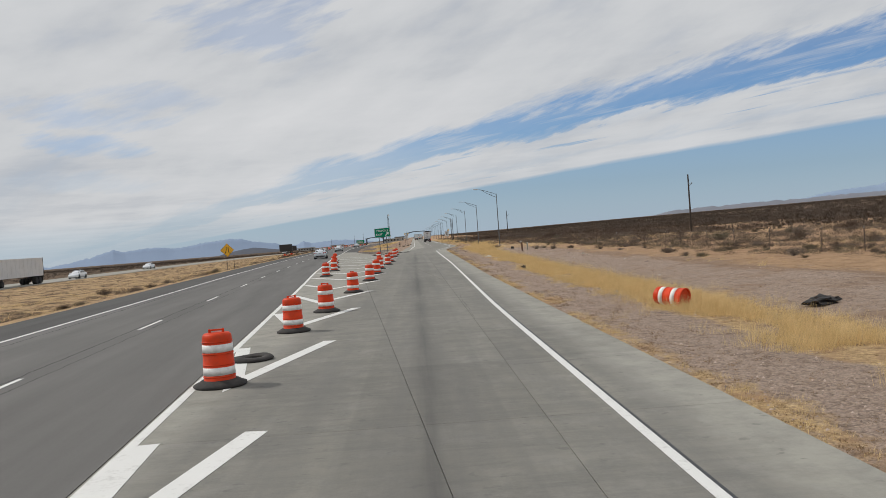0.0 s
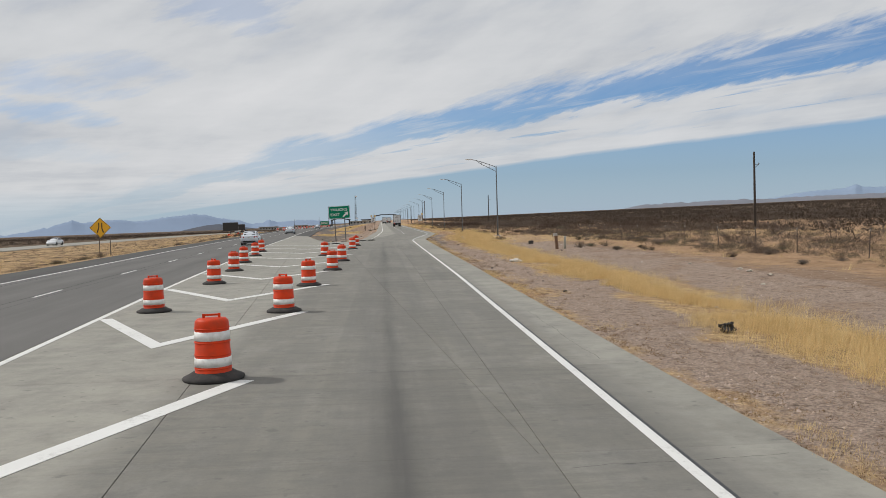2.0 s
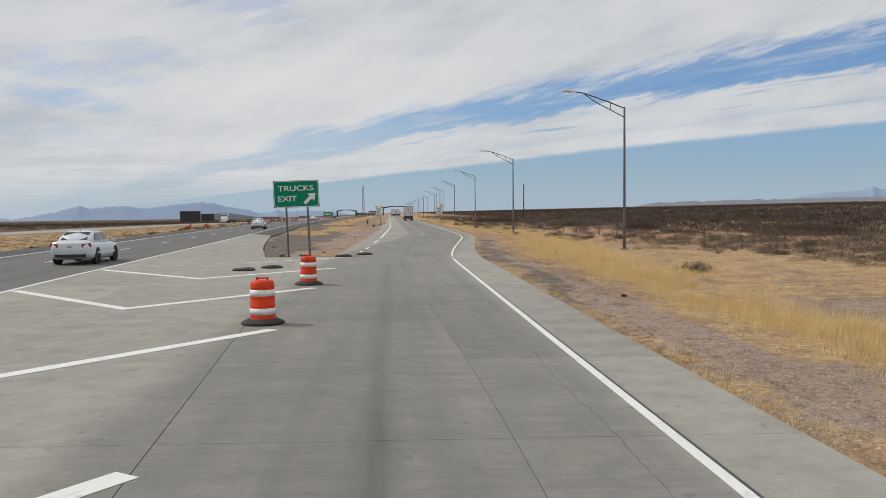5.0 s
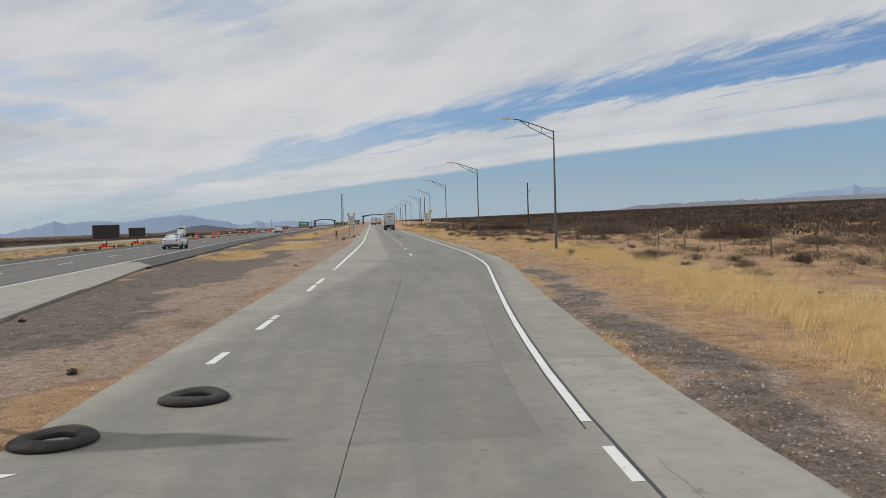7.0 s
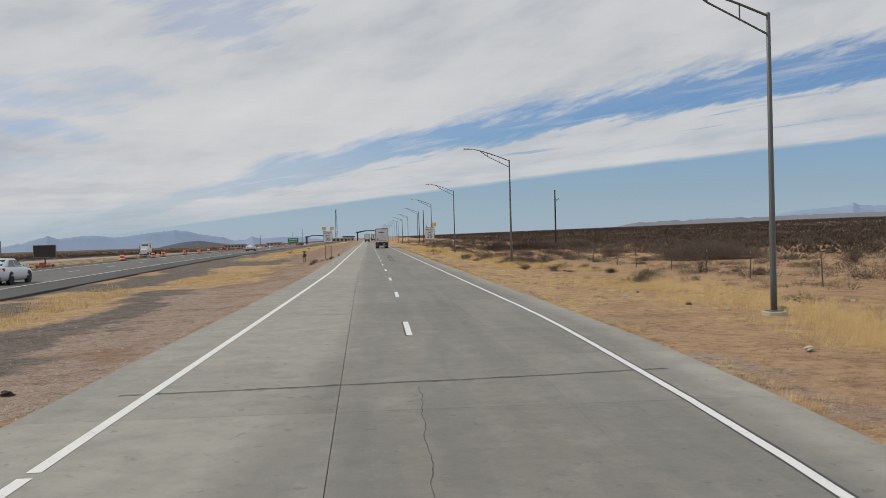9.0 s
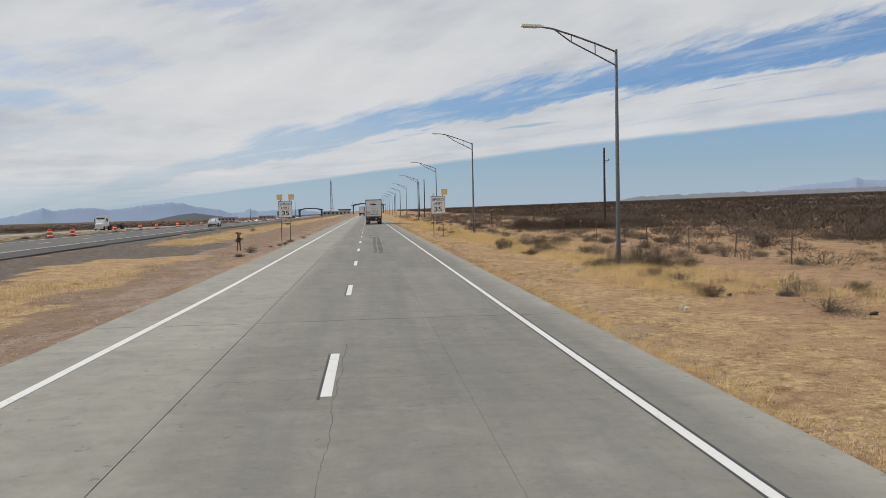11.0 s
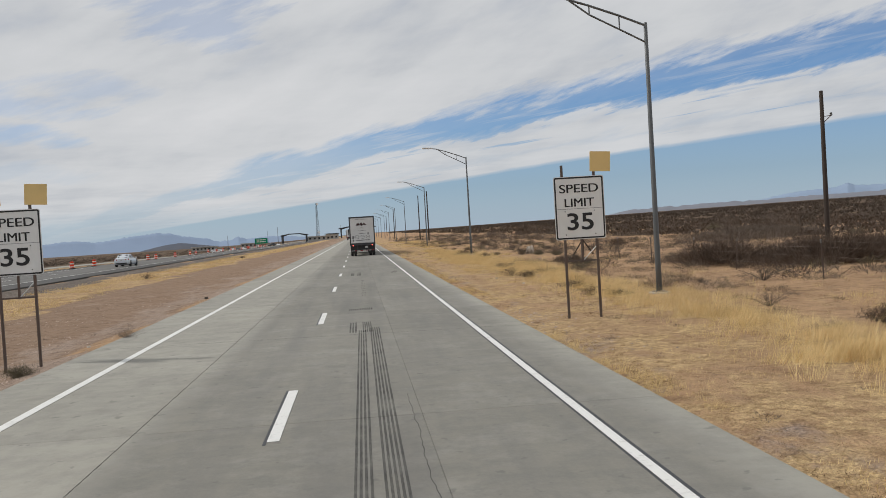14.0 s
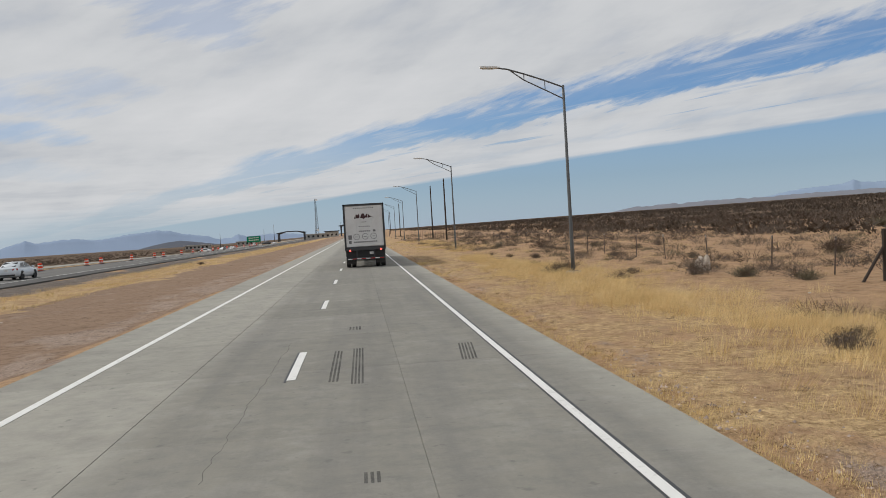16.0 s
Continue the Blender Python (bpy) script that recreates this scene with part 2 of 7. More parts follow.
def asphalt_material(name, base):
    m, n, b, p = world_surface(name)
    q = n.xyz(p)
    streaks = n.noise(n.vec(n.math("MULTIPLY", n.math("ADD", q[0], n.math("MULTIPLY", q[1], 0.075)), 0.9), n.math("MULTIPLY", q[1], 0.05), 0.0), 1.0, 5.0, 0.6)
    blotch = n.noise(p, 0.25, 5.0, 0.6)
    grain = n.noise(p, 35.0, 3.0, 0.7)
    lo, hi = tuple(c * 0.8 for c in base), tuple(c * 1.25 for c in base)
    col = n.mix(blotch, lo, hi)
    col = n.mix(n.ramp(streaks, [(0.38, 0.0), (0.68, 0.75)]), col, tuple(c * 0.55 for c in base))
    col = n.mix(n.math("MULTIPLY", grain, 0.4), col, tuple(c * 1.5 for c in base))
    n.link(col, b.inputs["Base Color"])
    b.inputs["Roughness"].default_value = 0.85
    b.inputs["Specular IOR Level"].default_value = 0.3
    relief(n, b, grain, 0.35, 0.006)
    return m


def paint_material():
    m, n, b, p = world_surface("road_paint")
    worn = n.ramp(n.math("ADD", n.math("MULTIPLY", n.noise(p, 14.0, 6.0, 0.75), 0.5), n.math("MULTIPLY", n.noise(p, 1.7, 6.0, 0.7), 0.5)), [(0.36, 0.0), (0.47, 1.0)])
    col = n.mix(worn, (0.50, 0.495, 0.47), (0.76, 0.76, 0.735))
    col = n.mix(n.math("MULTIPLY", n.noise(p, 0.8, 4.0, 0.6), 0.35), col, (0.5, 0.49, 0.46))
    n.link(col, b.inputs["Base Color"])
    b.inputs["Roughness"].default_value = 0.6
    return m


def ground_material():
    m, n, b, p = world_surface("desert_ground")
    zone = n.add("ShaderNodeVertexColor", layer_name="zone")
    z = n.add("ShaderNodeSeparateColor")
    n.link(zone.outputs[0], z.inputs[0])
    straw, gravel, pink = z.outputs
    broad = n.noise(p, 0.12, 6.0, 0.6)
    patch = n.noise(p, 0.7, 6.0, 0.65)
    grit = n.noise(p, 9.0, 5.0, 0.75)
    pebble = n.add("ShaderNodeTexVoronoi")
    n.link(p, pebble.inputs["Vector"])
    pebble.inputs["Scale"].default_value = 24.0
    sand = n.mix(broad, (0.43, 0.272, 0.155), (0.60, 0.40, 0.238))
    sand = n.mix(n.ramp(patch, [(0.45, 0.0), (0.7, 0.7)]), sand, (0.28, 0.172, 0.098))
    sand = n.mix(n.ramp(n.noise(p, 2.6, 8.0, 0.75), [(0.5, 0.0), (0.68, 0.55)]), sand, (0.20, 0.145, 0.10))

    def spread(mask, seed):
        return n.ramp(n.math("ADD", mask, n.math("MULTIPLY", n.math("SUBTRACT", n.noise(n.vec(n.xyz(p)[0], n.math("MULTIPLY", n.xyz(p)[1], 0.6), seed), 0.55, 9.0, 0.72), 0.5), 1.5)), [(0.40, 0.0), (0.60, 1.0)])

    reddish = n.mix(patch, (0.265, 0.18, 0.125), (0.40, 0.28, 0.195))
    col = n.mix(spread(pink, 3.0), sand, reddish)
    stones = n.mix(pebble.outputs["Distance"], (0.64, 0.485, 0.38), (0.21, 0.158, 0.125))
    stones = n.mix(n.ramp(n.noise(p, 3.0, 8.0, 0.8), [(0.42, 0.0), (0.62, 0.6)]), stones, (0.25, 0.19, 0.155))
    stones = n.mix(n.ramp(pebble.outputs["Color"], [(0.3, 0.0), (0.9, 0.45)]), stones, (0.52, 0.42, 0.345))
    coarse = n.add("ShaderNodeTexVoronoi")
    n.link(p, coarse.inputs["Vector"])
    coarse.inputs["Scale"].default_value = 11.0
    stones = n.mix(n.ramp(coarse.outputs["Distance"], [(0.25, 0.55), (0.5, 0.0)]), stones, n.ramp(coarse.outputs["Color"], [(0.2, (0.15, 0.115, 0.094)), (0.8, (0.60, 0.46, 0.36))]))
    col = n.mix(spread(gravel, 7.0), col, stones)
    soil = n.add("ShaderNodeVertexColor", layer_name="soil")
    millings = n.mix(n.ramp(n.noise(p, 1.6, 10.0, 0.8), [(0.32, 0.0), (0.68, 1.0)]), (0.082, 0.071, 0.062), (0.27, 0.225, 0.19))
    millings = n.mix(n.ramp(coarse.outputs["Distance"], [(0.2, 0.5), (0.45, 0.0)]), millings, n.ramp(coarse.outputs["Color"], [(0.2, (0.09, 0.076, 0.066)), (0.8, (0.40, 0.33, 0.27))]))
    millings = n.mix(n.ramp(pebble.outputs["Color"], [(0.5, 0.0), (0.95, 0.4)]), millings, (0.36, 0.31, 0.27))
    parts = n.add("ShaderNodeSeparateColor")
    n.link(soil.outputs[0], parts.inputs[0])
    col = n.mix(spread(parts.outputs[0], 17.0), col, millings)
    litter = n.mix(n.noise(p, 0.5, 8.0, 0.75), (0.062, 0.043, 0.029), (0.20, 0.137, 0.088))
    col = n.mix(spread(parts.outputs[1], 23.0), col, litter)
    dry = n.mix(n.ramp(n.noise(p, 7.0, 9.0, 0.85), [(0.38, 0.0), (0.62, 1.0)]), (0.30, 0.19, 0.095), (0.80, 0.585, 0.32))
    bare = n.mix(n.noise(p, 5.0, 8.0, 0.8), (0.27, 0.165, 0.094), (0.58, 0.38, 0.225))
    dry = n.mix(n.ramp(n.noise(p, 0.9, 7.0, 0.7), [(0.47, 0.0), (0.60, 0.85)]), dry, bare)
    col = n.mix(spread(straw, 11.0), col, dry)
    clods = n.ramp(n.noise(p, 3.4, 9.0, 0.8), [(0.40, 0.65), (0.50, 0.0)])
    col = n.mix(clods, col, n.mix(1.0, col, (0.52, 0.48, 0.44), "MULTIPLY"))
    col = n.mix(n.math("MULTIPLY", grit, 0.4), col, n.mix(1.0, col, (0.55, 0.52, 0.5), "MULTIPLY"))
    n.link(col, b.inputs["Base Color"])
    b.inputs["Roughness"].default_value = 0.95
    b.inputs["Specular IOR Level"].default_value = 0.15
    relief(n, b, n.math("ADD", grit, n.math("ADD", n.math("MULTIPLY", pebble.outputs["Distance"], 0.8), n.math("MULTIPLY", n.noise(p, 1.8, 8.0, 0.72), 4.0))), 0.9, 0.04)
    return m


def leaf_material(name, lo, hi, rough=0.8):
    m = bpy.data.materials.new(name)
    m.use_nodes = True
    n = Nodes(m.node_tree)
    out = n.add("ShaderNodeOutputMaterial")
    b = n.add("ShaderNodeBsdfPrincipled")
    n.link(b.outputs[0], out.inputs[0])
    g = n.add("ShaderNodeNewGeometry")
    broad = n.noise(g.outputs["Position"], 0.35, 4.0, 0.6)
    clump = n.ramp(n.noise(g.outputs["Position"], 2.3, 5.0, 0.6), [(0.36, 0.0), (0.64, 1.0)])
    f = n.math("ADD", n.math("MULTIPLY", g.outputs["Random Per Island"], 0.45), n.math("ADD", n.math("MULTIPLY", broad, 0.3), n.math("MULTIPLY", clump, 0.35)))
    n.link(n.mix(f, lo, hi), b.inputs["Base Color"])
    b.inputs["Roughness"].default_value = rough
    b.inputs["Specular IOR Level"].default_value = 0.2
    return m


def glass_material():
    m = bpy.data.materials.new("tinted_glass")
    m.use_nodes = True
    n = Nodes(m.node_tree)
    out = n.add("ShaderNodeOutputMaterial")
    b = n.add("ShaderNodeBsdfPrincipled")
    b.inputs["Base Color"].default_value = (0.03, 0.035, 0.04, 1)
    b.inputs["Roughness"].default_value = 0.06
    b.inputs["Transmission Weight"].default_value = 0.25
    n.link(b.outputs[0], out.inputs[0])
    return m


CONCRETE = concrete_material()
ASPHALT = asphalt_material("asphalt", (0.132, 0.128, 0.121))
DARK_ASPHALT = asphalt_material("dark_asphalt", (0.075, 0.073, 0.07))
PAINT = paint_material()
GROUND = ground_material()
STRAW = leaf_material("dry_grass", (0.42, 0.275, 0.105), (0.90, 0.70, 0.37))
BRUSH = leaf_material("desert_brush", (0.048, 0.034, 0.026), (0.155, 0.11, 0.082))
GREY_BRUSH = leaf_material("grey_brush", (0.072, 0.057, 0.046), (0.22, 0.172, 0.136))
GREEN_BRUSH = leaf_material("olive_brush", (0.075, 0.066, 0.043), (0.19, 0.16, 0.105))
# brush for far fields, its colour darkened for the shade in the gaps
SHADED_BRUSH = leaf_material("shaded_scrub", (0.035, 0.027, 0.021), (0.115, 0.085, 0.064))
TWIG = material("twig", (0.13, 0.10, 0.075), 0.9, grain=0.3)
ORANGE = material("orange_plastic", (0.74, 0.055, 0.010), 0.5, grain=0.08, dirt=(0.22, 0.06, 0.03), dirt_amount=0.45, dirt_scale=4.0, bump=0.05, vary=0.15, spec=0.2)
BAND = material("white_reflective_band", (0.80, 0.79, 0.76), 0.4, dirt=(0.36, 0.31, 0.27), dirt_amount=0.45, dirt_scale=7.0, bump=0.03, spec=0.3)
RUBBER = material("black_rubber", (0.028, 0.026, 0.025), 0.85, dirt=(0.13, 0.105, 0.09), dirt_amount=0.3, dirt_scale=5.0, bump=0.4)
GALV = material("galvanised_steel", (0.125, 0.133, 0.138), 0.55, 0.5, grain=0.18, scale=14.0, dirt=(0.2, 0.19, 0.18), bump=0.03)
RUSTY = material("weathered_steel_post", (0.13, 0.10, 0.085), 0.75, 0.3, grain=0.3, dirt=(0.2, 0.1, 0.06), bump=0.1)
SIGN_WHITE = material("white_sheeting", (0.74, 0.74, 0.73), 0.45, grain=0.03, dirt=(0.55, 0.54, 0.5), dirt_amount=0.3, bump=0.0)
SIGN_BLACK = material("black_sheeting", (0.012, 0.012, 0.013), 0.45, grain=0.1, bump=0.0)
SIGN_GREEN = material("green_sheeting", (0.002, 0.205, 0.112), 0.5, grain=0.06, dirt=(0.02, 0.25, 0.15), dirt_amount=0.25, bump=0.0, spec=0.15)
SIGN_YELLOW = material("yellow_sheeting", (0.78, 0.42, 0.02), 0.45, grain=0.05, bump=0.0)
FADED = material("faded_flag_plate", (0.74, 0.53, 0.22), 0.55, grain=0.06, dirt=(0.5, 0.36, 0.16), bump=0.0)
ALU = material("bare_aluminium", (0.55, 0.55, 0.55), 0.4, 0.8, grain=0.06, bump=0.0)
WOOD = material("weathered_wood", (0.042, 0.031, 0.025), 0.9, grain=0.35, scale=9.0, bump=0.5, bump_scale=18.0)
FOOTING = material("pale_concrete", (0.42, 0.40, 0.37), 0.85, grain=0.15, bump=0.3)
WHITE_PAINT = material("white_vehicle_paint", (0.72, 0.74, 0.76), 0.3, grain=0.02, bump=0.0, coat=0.6)
SILVER_PAINT = material("silver_white_vehicle_paint", (0.62, 0.66, 0.70), 0.32, 0.15, grain=0.02, bump=0.0, coat=0.6)
DARK_PAINT = material("dark_vehicle_paint", (0.03, 0.032, 0.036), 0.3, grain=0.05, bump=0.0, coat=0.7)
TRAILER_WHITE = material("trailer_panel", (0.66, 0.66, 0.66), 0.5, grain=0.04, dirt=(0.42, 0.41, 0.4), dirt_amount=0.35, dirt_scale=0.8, bump=0.02)
BLACK_PLASTIC = material("black_plastic", (0.018, 0.018, 0.019), 0.6, bump=0.05)
TYRE = material("tyre_rubber", (0.02, 0.02, 0.021), 0.85, dirt=(0.09, 0.08, 0.07), bump=0.3)
RIM = material("wheel_rim", (0.5, 0.5, 0.52), 0.35, 0.85, bump=0.0)
GLASS = glass_material()
RED_LENS = material("red_lens", (0.35, 0.012, 0.01), 0.2, grain=0.05, bump=0.0, coat=0.5)
LIT_RED = glow("lit_tail_lamp", (1.0, 0.12, 0.09), 2.2)
RED_INK = material("dark_red_ink", (0.045, 0.012, 0.014), 0.5, bump=0.0)
GREY_INK = material("grey_ink", (0.16, 0.16, 0.165), 0.5, bump=0.0)
BLACK_PANEL = material("dark_sign_panel", (0.022, 0.022, 0.024), 0.5, grain=0.2, bump=0.1)
# distance haze is painted into the bluish tint of these far materials
FAR_HAZE_BLUE = material("far_haze_blue_rock", (0.262, 0.33, 0.445), 0.95, grain=0.04, scale=0.004, dirt=(0.24, 0.30, 0.41), dirt_scale=0.012, bump=0.0, spec=0.0)
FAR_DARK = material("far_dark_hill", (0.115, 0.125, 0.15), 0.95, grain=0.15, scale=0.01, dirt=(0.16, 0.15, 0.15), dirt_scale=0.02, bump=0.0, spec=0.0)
FAR_HAZE_PALE = material("far_haze_pale_rock", (0.27, 0.345, 0.46), 0.95, grain=0.06, scale=0.005, dirt=(0.30, 0.37, 0.48), dirt_scale=0.01, bump=0.0, spec=0.0)
FAR_HAZE_GREY = material("far_haze_grey_mesa", (0.215, 0.225, 0.255), 0.95, grain=0.10, scale=0.006, dirt=(0.27, 0.27, 0.31), dirt_scale=0.01, bump=0.0, spec=0.0)
STEEL_DARK = material("dark_painted_steel", (0.05, 0.052, 0.056), 0.55, 0.3, bump=0.05)
BUILDING = material("pale_building_wall", (0.42, 0.40, 0.37), 0.85, grain=0.08, bump=0.05)
BARK = material("cut_wood", (0.19, 0.11, 0.07), 0.9, grain=0.35, bump=0.5, bump_scale=20.0)
PALE_PIPE = material("pale_plastic_pipe", (0.52, 0.53, 0.48), 0.5, grain=0.06, dirt=(0.3, 0.26, 0.2), bump=0.0)
BAG = material("white_plastic_bag", (0.68, 0.66, 0.63), 0.5, grain=0.1, bump=0.2)
ROCK = material("pale_rock", (0.5, 0.44, 0.37), 0.95, grain=0.2, bump=0.6, bump_scale=12.0)


# ---- mesh helpers ----
def mesh_object(name, bm, mat, smooth=False):
    me = bpy.data.meshes.new(name)
    bm.to_mesh(me)
    bm.free()
    me.materials.append(mat)
    if smooth:
        for f in me.polygons:
            f.use_smooth = True
    return new(name, me)


def raw_object(name, verts, faces, mat, smooth=False):
    me = bpy.data.meshes.new(name)
    me.from_pydata(verts, [], faces)
    me.materials.append(mat)
    if smooth:
        for f in me.polygons:
            f.use_smooth = True
    me.update()
    return new(name, me)


def part(name, bm, mat, parent, label="", smooth=False):
    ob = mesh_object(name, bm, mat, smooth)
    ob.parent = parent
    if label:
        ob["label"] = label
    return ob


def thing(name, label, category, group="", kind="", at=None):
    ob = new(name)
    ob.empty_display_size = 0.2
    if at is not None:
        ob.matrix_world = at
    return tagged(ob, label, category, group, kind)


def box(bm, size, at, turn=(0, 0, 0), bevel=0.0):
    m = pose(*at, *turn) @ Matrix.Diagonal((*size, 1))
    made = bmesh.ops.create_cube(bm, size=1.0, matrix=m)
    if bevel:
        edges = list({e for v in made["verts"] for e in v.link_edges})
        bmesh.ops.bevel(bm, geom=edges, offset=bevel, segments=2, affect="EDGES", profile=0.7)
    return bm


def rod(bm, a, b, r0, r1=None, sides=8):
    a, b = Vector(a), Vector(b)
    d = b - a
    m = Matrix.Translation((a + b) / 2) @ d.to_track_quat("Z", "Y").to_matrix().to_4x4()
    bmesh.ops.create_cone(bm, cap_ends=True, segments=sides, radius1=r0, radius2=r0 if r1 is None else r1, depth=d.length, matrix=m)
    return bm


def lathe(bm, profile, sides=24, m=None, caps=True):
    """Turn a list of (radius, height) about z."""
    m = m or Matrix()
    rings = []
    for r, z in profile:
        rings.append([bm.verts.new(m @ Vector((r * math.cos(2 * math.pi * k / sides), r * math.sin(2 * math.pi * k / sides), z))) for k in range(sides)])
    for a, b in zip(rings, rings[1:]):
        for k in range(sides):
            bm.faces.new((a[k], a[(k + 1) % sides], b[(k + 1) % sides], b[k]))
    if caps and profile[0][0] > 0.001:
        bm.faces.new(rings[0][::-1])
    if caps and profile[-1][0] > 0.001:
        bm.faces.new(rings[-1])
    return bm


def plate(bm, outline, thick, m=None):
    """A flat plate: outline of (x, z) points, in the plane y = 0, thick along +y."""
    m = m or Matrix()
    a = [bm.verts.new(m @ Vector((x, 0, z))) for x, z in outline]
    b = [bm.verts.new(m @ Vector((x, thick, z))) for x, z in outline]
    bm.faces.new(a)
    bm.faces.new(b[::-1])
    for k in range(len(a)):
        j = (k + 1) % len(a)
        bm.faces.new((a[k], b[k], b[j], a[j]))
    bmesh.ops.recalc_face_normals(bm, faces=bm.faces[:])
    return bm


def rounded(w, h, r, steps=5):
    pts = []
    for cx, cz, start in ((w / 2 - r, h / 2 - r, 0), (-w / 2 + r, h / 2 - r, 90), (-w / 2 + r, -h / 2 + r, 180), (w / 2 - r, -h / 2 + r, 270)):
        for k in range(steps + 1):
            a = radians(start + 90 * k / steps)
            pts.append((cx + r * math.cos(a), cz + r * math.sin(a)))
    return pts


def frame_plate(bm, w, h, r, border, thick, y=0.0):
    """A rounded border line."""
    outer, inner = rounded(w, h, r), rounded(w - 2 * border, h - 2 * border, max(r - border, 0.005))
    rows = []
    for pts, yy in ((outer, y), (inner, y), (inner, y + thick), (outer, y + thick)):
        rows.append([bm.verts.new((x, yy, z)) for x, z in pts])
    for a, b in zip(rows, rows[1:] + rows[:1]):
        for k in range(len(a)):
            j = (k + 1) % len(a)
            bm.faces.new((a[k], a[j], b[j], b[k]))
    bmesh.ops.recalc_face_normals(bm, faces=bm.faces[:])
    return bm


def lettering(text, size, mat, parent, at, width=None, weight=0.0):
    """Raised lettering in the built-in font, facing -y."""
    cu = bpy.data.curves.new("lettering", "FONT")
    cu.body, cu.size, cu.align_x, cu.align_y = text, size, "CENTER", "CENTER"
    cu.extrude, cu.offset = 0.002, weight
    tmp = new("lettering", cu)
    me = bpy.data.meshes.new_from_object(tmp)
    bpy.data.objects.remove(tmp)
    xs = [v.co.x for v in me.vertices]
    wide = max(xs) - min(xs)
    mid = (max(xs) + min(xs)) / 2
    ys = [v.co.y for v in me.vertices]
    midy = (max(ys) + min(ys)) / 2
    k = width / wide if width else 1.0
    me.transform(Matrix.Diagonal((k, 1, 1, 1)) @ Matrix.Translation((-mid, -midy, 0)))
    me.transform(Matrix.Rotation(radians(90), 4, "X"))
    me.materials.clear()
    me.materials.append(mat)
    ob = new("lettering", me)
    ob.parent = parent
    ob.location = at
    return ob


def curve(points):
    xs, ys = [p[0] for p in points], [p[1] for p in points]
    fine = np.linspace(xs[0], xs[-1], 400)
    val = np.interp(fine, xs, ys)
    k = np.ones(9) / 9
    pad = np.concatenate([np.full(4, val[0]) + (val[1] - val[0]) * np.arange(-4, 0), val, np.full(4, val[-1]) + (val[-1] - val[-2]) * np.arange(1, 5)])
    smooth = np.convolve(pad, k, "valid")
    return lambda y: float(np.interp(y, fine, smooth))


# ---- the plan: x of each long edge along y ----
def stretch(points):
    xs, ys = zip(*points)
    return lambda y: float(np.interp(y, xs, ys))


def soft(points, half=6.0):
    f = stretch(points)
    lo, step = -100.0, 0.5
    table = [sum(f(lo + step * i + half * k / 4) for k in range(-4, 5)) / 9 for i in range(3500)]

    def at(y):
        g = min(max((y - lo) / step, 0.0), len(table) - 1.001)
        i = int(g)
        return table[i] + (table[i + 1] - table[i]) * (g - i)
    return at


freeway_right = soft([(-80, -1.5), (0, -7.8), (20, -9.3), (47, -11.4), (66, -13.0), (92, -14.8), (111, -16.2), (153, -18.5), (186, -20.4), (240, -23.4), (300, -25.4), (400, -28.0), (600, -31.0), (1600, -38.0)])
ramp_right = soft([(-80, -1.0), (45, -1.0), (84, -0.5), (106, -0.3), (128, 0.0), (139, 0.9), (158, 3.0), (167, 3.7), (180, 3.8), (1600, 3.8)], 4.0)
line_right = soft([(-80, -2.65), (25, -2.5), (67, -1.95), (103, -1.75), (126, -1.6), (135, -0.85), (144, 0.15), (160, 2.0), (174, 2.62), (1600, 2.62)], 4.0)
ramp_left = soft([(125, -7.6), (133, -7.5), (150, -7.0), (172, -6.6), (200, -6.0), (1600, -6.0)], 4.0)
line_left = soft([(125, -6.9), (132, -6.4), (139, -6.1), (157, -5.6), (190, -5.0), (210, -4.72), (1600, -4.7)], 4.0)
joint_a = soft([(-80, -3.4), (95, -3.45), (122, -4.3), (131, -3.8), (152, -2.55), (190, -2.8), (1600, -2.8)], 4.0)
joint_b = soft([(-80, -3.3), (73, -3.3), (110, -2.6), (131, -1.9), (152, 0.2), (170, 0.72), (1600, 0.72)], 4.0)
SLOPE = -0.0077


def far_rise(x, y):
    """Gentle lie of the land far off: up to the right, down to the left."""
    r = math.hypot(x, y - 130)
    az = math.degrees(math.atan2(x, max(y - 130, 1.0))) if y > 100 else 0.0
    el = float(np.interp(az, (-30, -8, -3, 0, 16, 31), (-0.33, -0.25, -0.10, 0.03, 0.28, 0.50)))
    k = min(max((r - 60) / 500, 0), 1)
    return r * math.tan(radians(el)) * k * k * (3 - 2 * k)


def gz(x, y):
    """Height of the road bed and of the ground."""
    z = SLOPE * min(max(x, -45), 4)
    if x > 4:
        up = 1.0 - min(max((y - 120) / 40, 0), 1)
        z += up * (0.19 * min((x - 4) / 5, 1) - 0.10 * min(max((x - 9) / 7, 0), 1))
    fr = freeway_right(y)
    if x < fr - 10.4:
        # the wide median falls away to the far carriageway
        k = min((fr - 10.4 - x) / 6.0, 1)
        z -= 0.95 * k * k * (3 - 2 * k)
    elif y > 150 and fr + 3 < x:
        rl = ramp_left(y)
        if x < rl:
            # shallow swale between ramp and freeway
            z -= 0.2 * min((rl - x) / 1.3, 1) * min((x - fr - 3) / 3, 1)
    return z + far_rise(x, y)


def unevenness(x, y):
    """Small humps of the open ground, none on the roads."""
    if on_road(x, y):
        return 0.0
    dz = 0.09 * (noise.noise((x * 0.25, y * 0.25, 1.0)) - 0.35) * min(1, abs(x - ramp_right(y)) / 3)
    if x > 16:
        dz += 0.5 * noise.noise((x * 0.03, y * 0.03, 5.0)) * min(1, (x - 16) / 30)
    return dz


